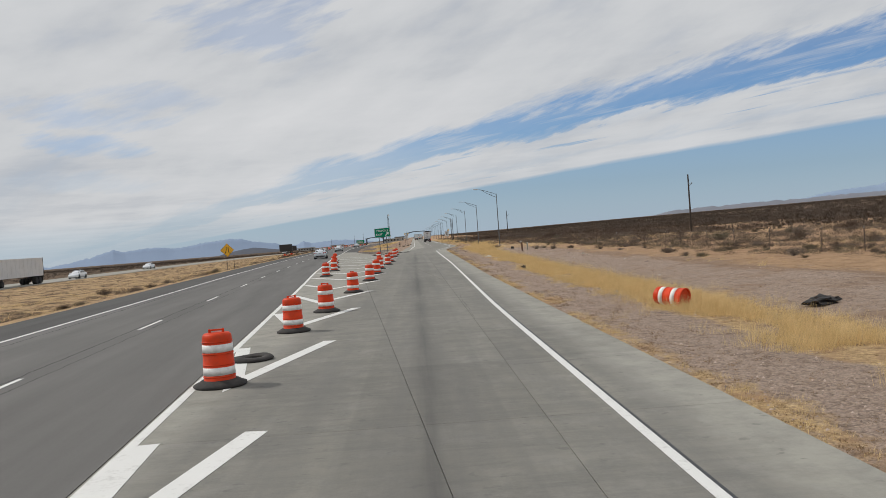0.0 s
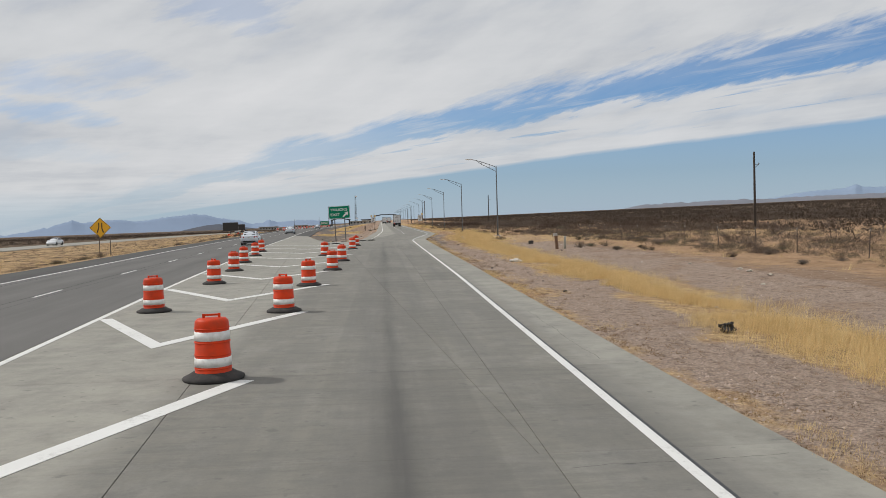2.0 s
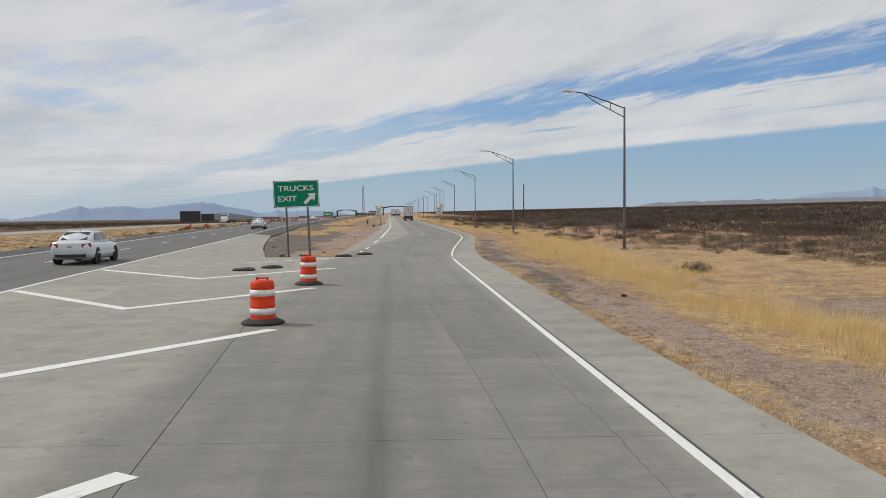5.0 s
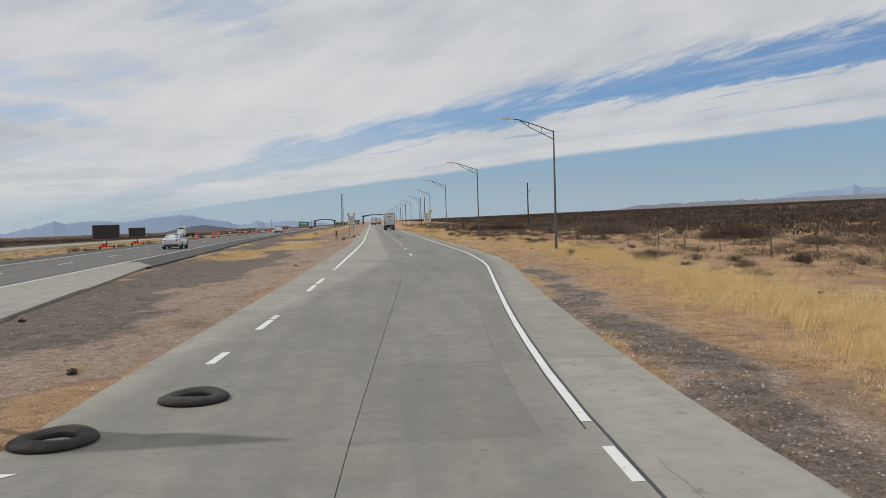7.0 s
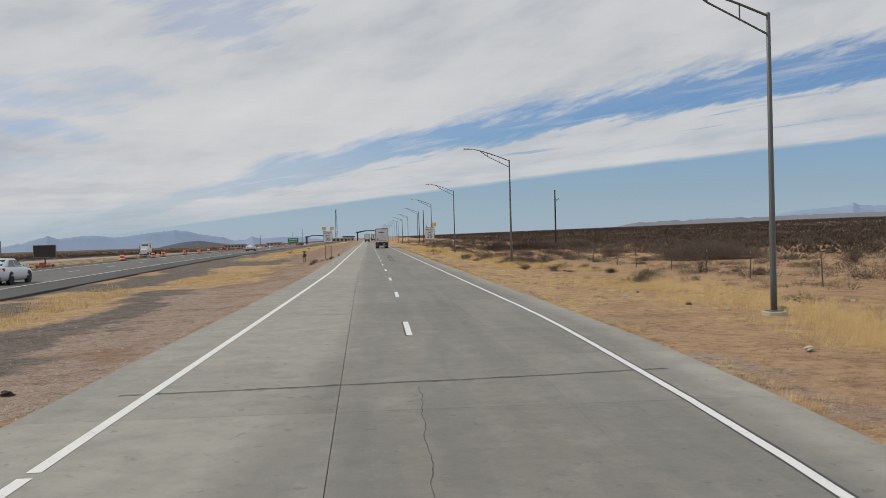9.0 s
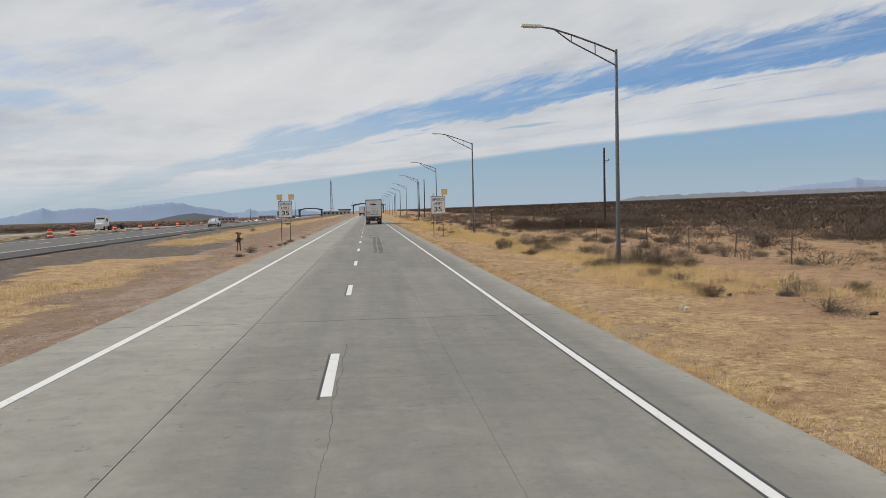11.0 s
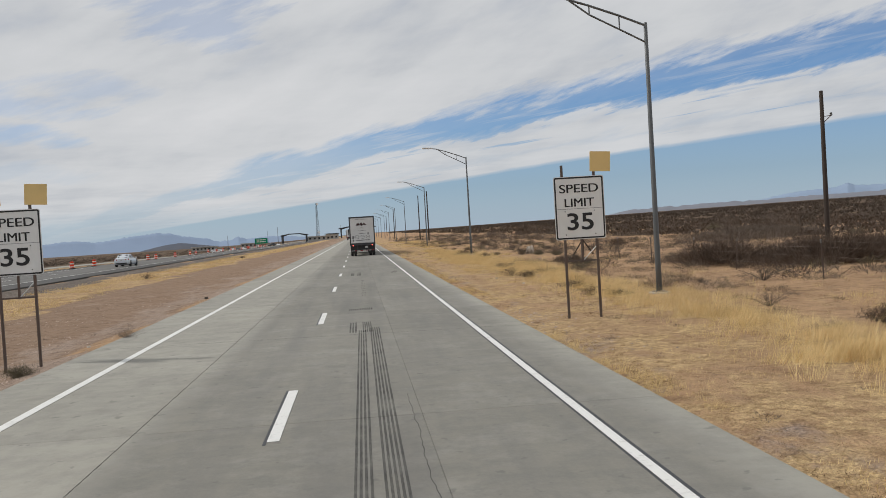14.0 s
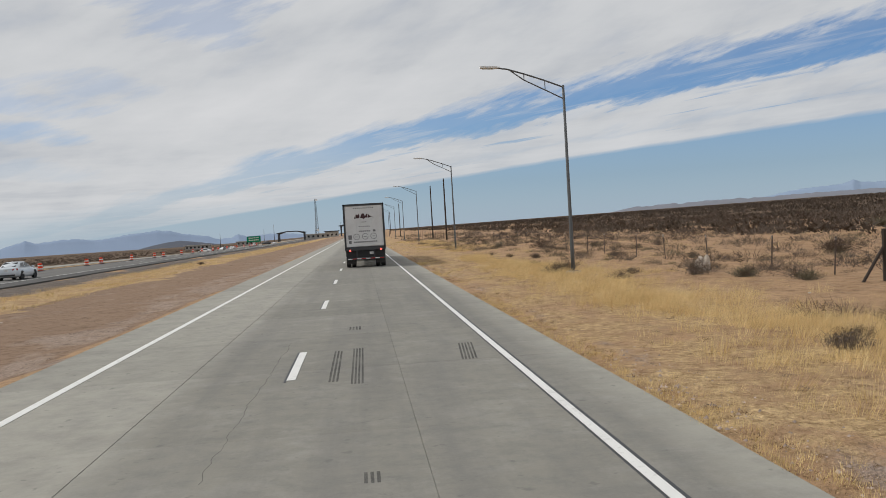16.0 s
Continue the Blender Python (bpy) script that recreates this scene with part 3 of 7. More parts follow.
# ---- ground ----
def opp_x(y):
    """Near edge of the far carriageway."""
    return float(np.interp(y, (-60, 74, 130, 360, 1500), (-48, -57.4, -62.5, -64.6, -74)))

def on_road(x, y):
    fr, rr = freeway_right(y), ramp_right(y)
    if fr - 10.2 < x < fr + 3.2:
        return True
    if y < 127 and fr < x < rr:
        return True
    if y >= 120 and ramp_left(max(y, 125)) < x < rr:
        return True
    if 120 < y < 172 and fr < x < gore_edge(y):
        return True
    return opp_x(y) - 11.8 < x < opp_x(y) + 0.3


gore_edge = stretch([(120, -10.6), (127, -11.1), (131.6, -11.85), (137.5, -12.85), (150, -14.5), (168, -16.65), (172, -18.5)])


def axis(lo, hi, step, far_lo, far_hi):
    mid = list(np.arange(lo, hi + 0.01, step))
    out, d = [], step
    x = hi
    while x < far_hi:
        d *= 1.28
        x += d
        out.append(x)
    back, d, x = [], step, lo
    while x > far_lo:
        d *= 1.28
        x -= d
        back.append(x)
    return back[::-1] + mid + out


def make_ground():
    xs = axis(-80, 46, 0.9, -4600, 4600)
    ys = axis(-20, 420, 1.5, -900, 4700)
    nx, ny = len(xs), len(ys)
    verts, zone, soil = [], [], []
    for y in ys:
        fr, rr, rl = freeway_right(y), ramp_right(y), ramp_left(max(y, 125))
        for x in xs:
            z = gz(x, y)
            z += -0.10 if on_road(x, y) else unevenness(x, y)
            straw = gravel = pink = dark = scrub = 0.0
            x0, y0 = x, y
            x = x + 2.2 * noise.noise((x * 0.13, y * 0.09, 8.0)) + 0.8 * noise.noise((x * 0.5, y * 0.4, 2.0))
            y = y + 9.0 * noise.noise((x * 0.05, y * 0.05, 4.0))
            dx = x0 + 0.35 * (x - x0) - rr
            if dx > 0:
                far_off = min(max((dx - 9) / 6, 0), 1)
                if y < 128:
                    gravel = 0.72 if dx < 2.6 else 0.6 if dx < 10 else 0.15
                    straw = 0.5 if dx < 0.9 else 0.62 if 2.3 < dx < 5 else 0.12
                    if y > 106 and dx > 1.7:
                        gravel, straw = 0.22, 0.42 if dx < 3.4 else 0.58
                    pink = 0.75 * (1 - far_off)
                    gravel *= 1 - 0.7 * far_off
                    straw += 0.12 * far_off
                elif y < 175:
                    gravel = 0.5 if dx < 1.8 else 0.15 if dx < 4 else 0.1
                    straw = 0.35 if dx < 1.0 else 0.3 if dx < 3.5 else 0.5 if dx < 9 else 0.25
                    pink = 0.35
                else:
                    straw = 0.56 if dx < 4.5 else 0.34 if dx < 9 else 0.14
                    gravel = 0.5 if dx < 1.3 else 0.1
                    pink = 0.3
                if 104 < y < 152 and dx < 1.7:
                    dark, straw, gravel = 0.62, 0.12, 0.85
                away = min(max((dx - 26) / 55, 0), 1)
                scrub = 0.64 * away
                straw *= 1 - 0.8 * away
            elif fr + 3 < x < rl and y > 120:
                k = (x - fr) / max(rl - fr, 1)
                if y < 195:
                    gravel, pink, straw = 0.85 if k < 0.7 else 0.6, 0.8, 0.03 if k < 0.9 else 0.07
                    dark = 0.78 if k < 0.72 else 0.35 if k < 0.88 else 0.0
                    if y > 180 and 0.3 < k < 0.6:
                        straw, gravel, dark = 0.72, 0.2, 0.1
                else:
                    pink = 1.0
                    if 232 < y < 250:
                        straw = 0.2 if k > 0.9 else 0.02
                    elif y <= 232:
                        straw = 0.74 if 0.45 < k < 0.78 else 0.2 if k > 0.9 else 0.04
                    else:
                        straw = 0.78 if 0.3 < k < 0.58 else 0.2 if k > 0.9 else 0.06
                    dark = 0.85 if k <= 0.3 else 0.85 if 230 < y < 252 and k < 0.66 else 0.8 if y <= 230 and k < 0.45 else 0.1
                    gravel = 0.85 if k <= 0.3 else 0.55 if k > 0.85 else 0.55 if 225 < y < 250 and 0.5 < k < 0.72 else 0.3
            elif opp_x(y) < x < fr - 10:
                straw, gravel = (0.62, 0.5) if x > fr - 12.5 else (0.55, 0.1)
                scrub = 0.82 if x < fr - 15.5 else 0.5 if x < fr - 12.8 else 0.12
            else:
                straw = 0.3 if x < 45 and y < 450 else 0.04
                if x < opp_x(y) - 12:
                    dark, straw, scrub = 0.45, 0.1, 0.68
                elif y > 420:
                    scrub = 0.8
            x, y = x0, y0
            verts.append((x, y, z))
            zone.append((straw, gravel, pink, 1))
            soil.append((dark, scrub, 0, 1))
    faces = [(j * nx + i, j * nx + i + 1, (j + 1) * nx + i + 1, (j + 1) * nx + i) for j in range(ny - 1) for i in range(nx - 1)]
    ob = raw_object("ground", verts, faces, GROUND, True)
    att = ob.data.color_attributes.new("zone", "FLOAT_COLOR", "POINT")
    att.data.foreach_set("color", np.array(zone, dtype=np.float32).ravel())
    att = ob.data.color_attributes.new("soil", "FLOAT_COLOR", "POINT")
    att.data.foreach_set("color", np.array(soil, dtype=np.float32).ravel())
    return tagged(ob, "sandy desert ground with gravel and dry straw", "ground", kind="structure")


make_ground()


def ribbon(name, left, right, y0, y1, lift, thick, mat, step=3.0, label="", category="", kind="structure"):
    """A long strip between two edges, following the road bed."""
    n = max(1, int(round((y1 - y0) / step)))
    verts, faces = [], []
    for k in range(n + 1):
        y = y0 + (y1 - y0) * k / n
        a, b = left(y), right(y)
        za, zb = gz(a, y) + lift, gz(b, y) + lift
        verts += [(a, y, za), (b, y, zb), (b, y, zb - thick), (a, y, za - thick)]
    for k in range(n):
        p, q = 4 * k, 4 * k + 4
        for i in range(4):
            j = (i + 1) % 4
            faces.append((p + i, p + j, q + j, q + i))
    faces += [(3, 2, 1, 0), (4 * n, 4 * n + 1, 4 * n + 2, 4 * n + 3)]
    ob = raw_object(name, verts, faces, mat)
    me = ob.data
    b = bmesh.new()
    b.from_mesh(me)
    bmesh.ops.recalc_face_normals(b, faces=b.faces[:])
    b.to_mesh(me)
    b.free()
    return tagged(ob, label, category, kind=kind)


def shifted(f, dx):
    return lambda y: f(y) + dx


# freeway and the far carriageway
ribbon("road", shifted(freeway_right, -10.0), freeway_right, -60, 1500, 0.02, 0.2, ASPHALT, 6.0, "worn grey asphalt freeway with two lanes", "road")
ribbon("road", freeway_right, shifted(freeway_right, 3.0), 166, 1500, 0.012, 0.2, DARK_ASPHALT, 6.0, "dark asphalt shoulder of the freeway", "road shoulder")
ribbon("road", shifted(opp_x, -11.5), opp_x, -60, 1500, 0.02, 0.2, CONCRETE, 8.0, "far carriageway of pale concrete", "road")


def strip(name, centre, width, y0, y1, lift=0.026, label="worn white painted line", group="road lines"):
    return tagged(ribbon(name, shifted(centre, -width / 2), shifted(centre, width / 2), y0, y1, lift, 0.003, PAINT, 3.0, label, "road marking"), group=group)


ribbon("road", shifted(freeway_right, -10.15), shifted(freeway_right, -7.62), -60, 1200, 0.0245, 0.003, DARK_ASPHALT, 6.0, "dark asphalt shoulder of the freeway", "road")
strip("trim_edge_line", shifted(freeway_right, 0.12), 0.14, -50, 1200)
strip("trim_edge_line", shifted(freeway_right, -7.5), 0.15, -50, 1200, label="white edge line of the freeway")
strip("trim_edge_line", line_right, 0.125, -40, 124.5, label="white edge line along the concrete ramp")
for a, b in ((125.2, 126.3), (127.3, 1100)):
    strip("trim_edge_line", line_right, 0.118, a, b, label="white edge line along the concrete ramp")
strip("trim_edge_line", line_left, 0.15, 161, 1100, label="white edge line along the concrete ramp")
for a, b in ((132.05, 133.25), (136.3, 138.0), (138.2, 138.5), (138.65, 138.95), (146.0, 148.5), (149.2, 152.0), (157.6, 158.0), (158.3, 158.7), (159.0, 159.6), (159.8, 160.8)):
    strip("trim_edge_line", line_left, 0.15, a, b, label="faded white edge line on concrete")
tagged(ribbon("trim_sealant", shifted(line_right, -0.088), shifted(line_right, -0.061), 127, 700, 0.0225, 0.002, STEEL_DARK, 3.0, "dark contrast edge beside the edge line", "sealant"))
tagged(ribbon("trim_sealant", shifted(line_right, 0.066), shifted(line_right, 0.105), -40, 700, 0.0225, 0.002, STEEL_DARK, 3.0, "dark joint sealant beside the edge line", "sealant"))
for k in range(-3, 60):
    y = 13.5 + 12.19 * k
    strip("trim_lane_dash", shifted(freeway_right, -3.75), 0.11, y, y + 3.05, label="white lane dash on asphalt", group="freeway lane dashes")
for k in range(-2, 50):
    y = 166.874 + 32.15 + 12.192 * k
    c = (lambda yy: -1.04) if y > 190 else (lambda yy: -1.04 - 0.012 * (190 - yy))
    strip("trim_lane_dash", c, 0.14, y - 3.05, y, label="white lane dash on concrete", group="ramp lane dashes")
    tagged(ribbon("trim_dash_edge", shifted(c, -0.108), shifted(c, -0.068), y - 3.2, y + 0.03, 0.0225, 0.002, STEEL_DARK, 3.0, "black contrast edge beside a lane dash", "road marking"), group="dash edges")


# gore markings: broad white chevrons
def chevron(y):
    ax = -9.27 - 0.0325 * (y - 50.1)
    pts = [Vector((freeway_right(y + 4.9) + 0.30, y + 4.9)), Vector((ax, y)), Vector((-7.0, y + 5.2))]
    w = 0.15
    d0, d1 = (pts[1] - pts[0]).normalized(), (pts[2] - pts[1]).normalized()
    n0, n1 = Vector((-d0.y, d0.x)), Vector((-d1.y, d1.x))
    mitre = (n0 + n1).normalized()
    mitre /= mitre.dot(n0)
    verts = []
    for p, side in zip(pts, (n0, mitre, n1)):
        for k in (-w, w):
            q = p + side * k
            verts.append((q.x, q.y, gz(q.x, q.y) + 0.026))
    top = len(verts)
    verts += [(x, yy, z - 0.003) for x, yy, z in verts]
    faces = [(0, 2, 3, 1), (2, 4, 5, 3)]
    faces += [tuple(top + i for i in f[::-1]) for f in faces]
    faces += [(0, 6, 8, 2), (2, 8, 10, 4), (1, 3, 9, 7), (3, 5, 11, 9), (0, 1, 7, 6), (4, 10, 11, 5)]
    tagged(raw_object("trim_chevron", verts, faces, PAINT), "broad white chevron painted on concrete", "road marking", "gore chevrons", "structure")


for k in range(-5, 8):
    chevron(50.1 + 9.0 * k)
strip("trim_edge_line", lambda y: -11.3 + (y - 122.0) * 0.958, 0.26, 122.0, 126.3, label="white line across the concrete gore")


# ---- drums ----
def drum_profile():
    return [(0.0, 0.84), (0.215, 0.83), (0.245, 0.06), (0.27, 0.0), (0.285, 0.0), (0.285, 0.045), (0.262, 0.06), (0.262, 0.25), (0.259, 0.255), (0.257, 0.43), (0.253, 0.435), (0.25, 0.61),
            (0.247, 0.615), (0.244, 0.80), (0.238, 0.86), (0.205, 0.895), (0.10, 0.905), (0.0, 0.905)]


def make_drum():
    t = thing("traffic_drum", "orange plastic traffic drum with white bands and rubber base", "traffic drum", "drums along the gore")
    b = lathe(bmesh.new(), drum_profile(), 28)
    part("body", b, ORANGE, t, "orange plastic body", True)
    for z0, z1, r0, r1 in ((0.205, 0.335, 0.262, 0.2585), (0.585, 0.715, 0.2515, 0.246)):
        b = lathe(bmesh.new(), [(r0 - 0.004, z0), (r0 + 0.004, z0), (r1 + 0.004, z1), (r1 - 0.004, z1)], 28)
        part("band", b, BAND, t, "white reflective band", True)
    for z0 in (0.055, 0.17, 0.37, 0.55, 0.75):
        b = lathe(bmesh.new(), [(0.22, z0), (0.272 - z0 * 0.022, z0), (0.272 - z0 * 0.022, z0 + 0.014), (0.22, z0 + 0.014)], 28)
        part("rib", b, ORANGE, t, "", True)
    b = bmesh.new()
    box(b, (0.24, 0.04, 0.03), (0, 0, 0.945), bevel=0.012)
    box(b, (0.04, 0.05, 0.07), (-0.11, 0, 0.93), bevel=0.01)
    box(b, (0.04, 0.05, 0.07), (0.11, 0, 0.93), bevel=0.01)
    part("handle", b, ORANGE, t)
    b = lathe(bmesh.new(), [(0.27, 0.0), (0.43, 0.0), (0.445, 0.02), (0.44, 0.05), (0.36, 0.085), (0.30, 0.12), (0.27, 0.12)], 30)
    part("base", b, RUBBER, t, "black tyre-ring base", True)
    return t


drum = make_drum()
RIGHT_ROW = [(-8.3, 14.0, 5), (-8.2, 21.85, 40), (-7.93, 27.5, -20), (-7.72, 36.85, 70), (-7.48, 46.5, 10), (-7.5, 55.5, -35), (-7.6, 63.95, 55), (-7.29, 73.0, 0), (-7.25, 81.7, 25), (-8.75, 89.4, 80), (-7.33, 101.2, -10), (-7.3, 110.5, 60)]
LEFT_ROW = [(-10.98, 56.4, 30), (-11.36, 66.2, -50), (-12.07, 74.5, 15), (-12.98, 83.0, 60), (-13.75, 92.5, -25), (-14.55, 101.1, 45)]
first = True
for x, y, a in RIGHT_ROW + LEFT_ROW:
    m = pose(x, y, gz(x, y) + 0.02, 0, 0, a)
    if first:
        drum.matrix_world = m
        first = False
    else:
        copy_thing(drum, m)
# drums that line the far edge of the freeway
for k in range(26):
    y = 258 + 13.5 * k + 3 * math.sin(k * 2.3)
    x = freeway_right(y) - 8.6 + 0.25 * math.sin(k * 1.7)
    d = copy_thing(drum, pose(x, y, gz(x, y) + 0.02, 0, 0, 37 * k))
    tagged(d, "orange and white traffic drum beside the freeway", group="drums beside the freeway")
fallen = copy_thing(drum, pose(2.36, 22.2, gz(2.36, 22.2) + 0.15, 0, -84, -50))
tagged(fallen, "fallen orange traffic drum lying in dry grass", group="fallen drum")
for c in list(fallen.children):
    if c.name.startswith("base") or c.name.startswith("handle"):
        bpy.data.objects.remove(c)


def loose_ring(x, y, a, k):
    b = lathe(bmesh.new(), [(0.24, 0.07), (0.22, 0.0), (0.42, 0.0), (0.455, 0.03), (0.44, 0.075), (0.38, 0.12), (0.29, 0.125), (0.24, 0.07)], 28, caps=False)
    for v in b.verts:
        v.co.z *= 0.75 + 0.12 * math.sin(2 * math.atan2(v.co.y, v.co.x) + k)
    ob = mesh_object("rubber_ring", b, RUBBER, True)
    ob.matrix_world = pose(x, y, gz(x, y) + 0.02, 0, 0, a)
    tagged(ob, "loose black rubber drum base lying on concrete", "rubber ring", "loose rubber rings")


for k, (x, y) in enumerate(((-8.35, 16.9), (-10.5, 117.2), (-7.15, 127.4), (-6.1, 129.3), (-9.6, 118.6))):
    loose_ring(x, y, 40 * k, k)


# ---- signs ----
def square_post(parent, x, z0, z1, w=0.06, mat=None, lean=0.0):
    b = bmesh.new()
    box(b, (w, w * 0.8, z1 - z0), (x, 0, (z0 + z1) / 2), bevel=0.006)
    for k in range(int((z1 - z0) / 0.1)):
        box(b, (w * 0.35, 0.004, 0.03), (x, -w * 0.4 - 0.001, z0 + 0.06 + 0.1 * k))
    return part("post", b, mat or GALV, parent, "perforated square steel post")


def speed_sign(x, y, a, flags, rise):
    t = thing("speed_limit_sign", "white speed limit sign with black lettering on steel posts", "road sign", "speed limit signs", at=pose(x, y, gz(x, y) + 0.02, 0, 0, a))
    w, h, zc = 1.22, 1.52, 2.58 + rise
    b = plate(bmesh.new(), rounded(w, h, 0.05), 0.012)
    ob = part("panel", b, SIGN_WHITE, t, "white reflective panel")
    ob.location = (0, -0.045, zc)
    b = frame_plate(bmesh.new(), w - 0.03, h - 0.03, 0.05, 0.035, 0.003)
    ob = part("border", b, SIGN_BLACK, t, "black border line")
    ob.location = (0, -0.049, zc)
    for dx, dy in ((-0.005, 0.0), (0.005, -0.001)):
        lettering("SPEED", 0.29, SIGN_BLACK, t, (dx, -0.049 + dy, zc + 0.47), 0.94, 0.0)
        lettering("LIMIT", 0.29, SIGN_BLACK, t, (dx, -0.049 + dy, zc + 0.13), 0.71, 0.0)
    lettering("35", 0.57, SIGN_BLACK, t, (0, -0.049, zc - 0.33), 0.64, 0.008)
    b = bmesh.new()
    box(b, (w - 0.02, 0.003, 0.008), (0, -0.0475, zc - 0.02))
    part("seam", b, GREY_INK, t)
    for bx in (-0.36, 0.36):
        for bz in (-0.08, -0.64):
            b = bmesh.new()
            rod(b, (bx, -0.055, zc + bz), (bx, -0.04, zc + bz), 0.014, sides=8)
            part("bolt", b, GALV, t)
    for s in (-1, 1):
        square_post(t, 0.39 * s, -0.3, zc + h / 2 + (0.28 if s < 0 or flags == 2 else 0.12), mat=RUSTY)
    b = bmesh.new()
    box(b, (0.86, 0.03, 0.04), (0, 0.0, zc - h / 2 - 0.52))
    part("brace", b, RUSTY, t)
    b = bmesh.new()
    box(b, (0.05, 0.04, 0.62), (0.02, 0.012, zc - h / 2 - 0.24))
    part("strut", b, RUSTY, t)
    b = bmesh.new()
    rod(b, (0.05, 0.0, zc - h / 2 - 0.5), (0.37, 0.0, zc - h / 2 - 0.18), 0.012)
    part("diagonal_brace", b, ALU, t)
    for s in ((1,) if flags == 1 else (-1, 1)):
        b = bmesh.new()
        box(b, (0.50, 0.01, 0.48), (0.39 * s + (0.16 if s > 0 else -0.1), -0.05, zc + h / 2 + 0.33), (0, 3 * s, 0), bevel=0.003)
        part("flag_plate", b, FADED, t, "faded yellow square plate")
    return t


speed_sign(5.42, 254.9, -3, 1, 0.05)
left_sign = speed_sign(-7.04, 253.35, 3, 2, 0.36)
left_sign.scale = (0.89, 0.9, 0.9)


def exit_sign():
    t = thing("exit_sign", "green guide sign with white lettering and arrow on two steel posts", "road sign", at=pose(-9.555, 128.58, gz(-9.6, 128.6), 0, -1.9, 4))
    w, h, zc = 2.40, 1.43, 3.31
    b = plate(bmesh.new(), rounded(w, h, 0.02), 0.014)
    ob = part("backing", b, STEEL_DARK, t, "dark bare corners of the panel")
    ob.location = (0, -0.07, zc)
    b = plate(bmesh.new(), rounded(w - 0.02, h - 0.02, 0.17), 0.006)
    ob = part("panel", b, SIGN_GREEN, t, "green reflective panel")
    ob.location = (0, -0.075, zc)
    b = frame_plate(bmesh.new(), w - 0.03, h - 0.03, 0.165, 0.035, 0.003)
    ob = part("border", b, SIGN_WHITE, t, "white border line")
    ob.location = (0, -0.079, zc)
    lettering("TRUCKS", 0.40, SIGN_WHITE, t, (-0.02, -0.079, zc + 0.30), 1.87, 0.004)
    lettering("EXIT", 0.40, SIGN_WHITE, t, (-0.47, -0.079, zc - 0.24), 0.99, 0.004)
    shaft = [(-0.09, -0.42), (0.09, -0.42), (0.09, 0.05), (0.26, 0.05), (0.0, 0.40), (-0.26, 0.05), (-0.09, 0.05)]
    b = plate(bmesh.new(), shaft, 0.003, Matrix.Rotation(radians(48), 4, "Y"))
    ob = part("arrow", b, SIGN_WHITE, t, "white arrow pointing up and right")
    ob.location = (0.72, -0.079, zc - 0.24)
    for x in (-0.56, 0.56):
        b = bmesh.new()
        box(b, (0.10, 0.012, 4.1), (x, -0.05, 1.9), bevel=0.002)
        box(b, (0.10, 0.012, 4.1), (x, 0.05, 1.9), bevel=0.002)
        box(b, (0.012, 0.09, 4.1), (x, 0.0, 1.9))
        part("post", b, GALV, t, "dull grey steel beam post")
    for z in (-0.5, 0.0, 0.5):
        b = bmesh.new()
        box(b, (w - 0.1, 0.03, 0.05), (0, -0.045, zc + z))
        part("rail", b, ALU, t)


exit_sign()


def warning_sign(x, y, a):
    t = thing("warning_sign", "yellow diamond lane sign with black arrows on two posts", "road sign", at=pose(x, y, gz(x, y), 0, 0, a))
    zc, s = 2.55, 1.22 / math.sqrt(2)
    sq = [(q[0] * 0.7071 - q[1] * 0.7071, q[0] * 0.7071 + q[1] * 0.7071) for q in rounded(1.22, 1.22, 0.06)]
    b = plate(bmesh.new(), sq, 0.012)
    ob = part("panel", b, SIGN_YELLOW, t, "yellow diamond panel")
    ob.location = (0, -0.045, zc)
    b = frame_plate(bmesh.new(), 1.17, 1.17, 0.05, 0.022, 0.003)
    bmesh.ops.rotate(b, verts=b.verts[:], cent=(0, 0, 0), matrix=Matrix.Rotation(radians(45), 3, "Y"))
    ob = part("border", b, SIGN_BLACK, t)
    ob.location = (0, -0.049, zc)
    for k, pts in enumerate(([(-0.30, -0.42), (-0.20, -0.42), (-0.06, 0.05), (-0.06, 0.42), (-0.14, 0.42), (-0.14, 0.06)],
                             [(0.30, -0.42), (0.20, -0.42), (0.10, -0.1), (0.10, 0.42), (0.18, 0.42), (0.18, -0.08)])):
        b = plate(bmesh.new(), pts, 0.003)
        ob = part("symbol", b, SIGN_BLACK, t, "black lane symbol")
        ob.location = (0, -0.049, zc)
    for px in (-0.12, 0.75):
        b = bmesh.new()
        box(b, (0.06, 0.05, 2.9 if px < 0 else 2.2), (px, 0, 1.15 if px < 0 else 0.8), bevel=0.004)
        part("post", b, RUSTY, t)


warning_sign(-28.6, 106.0, 6)


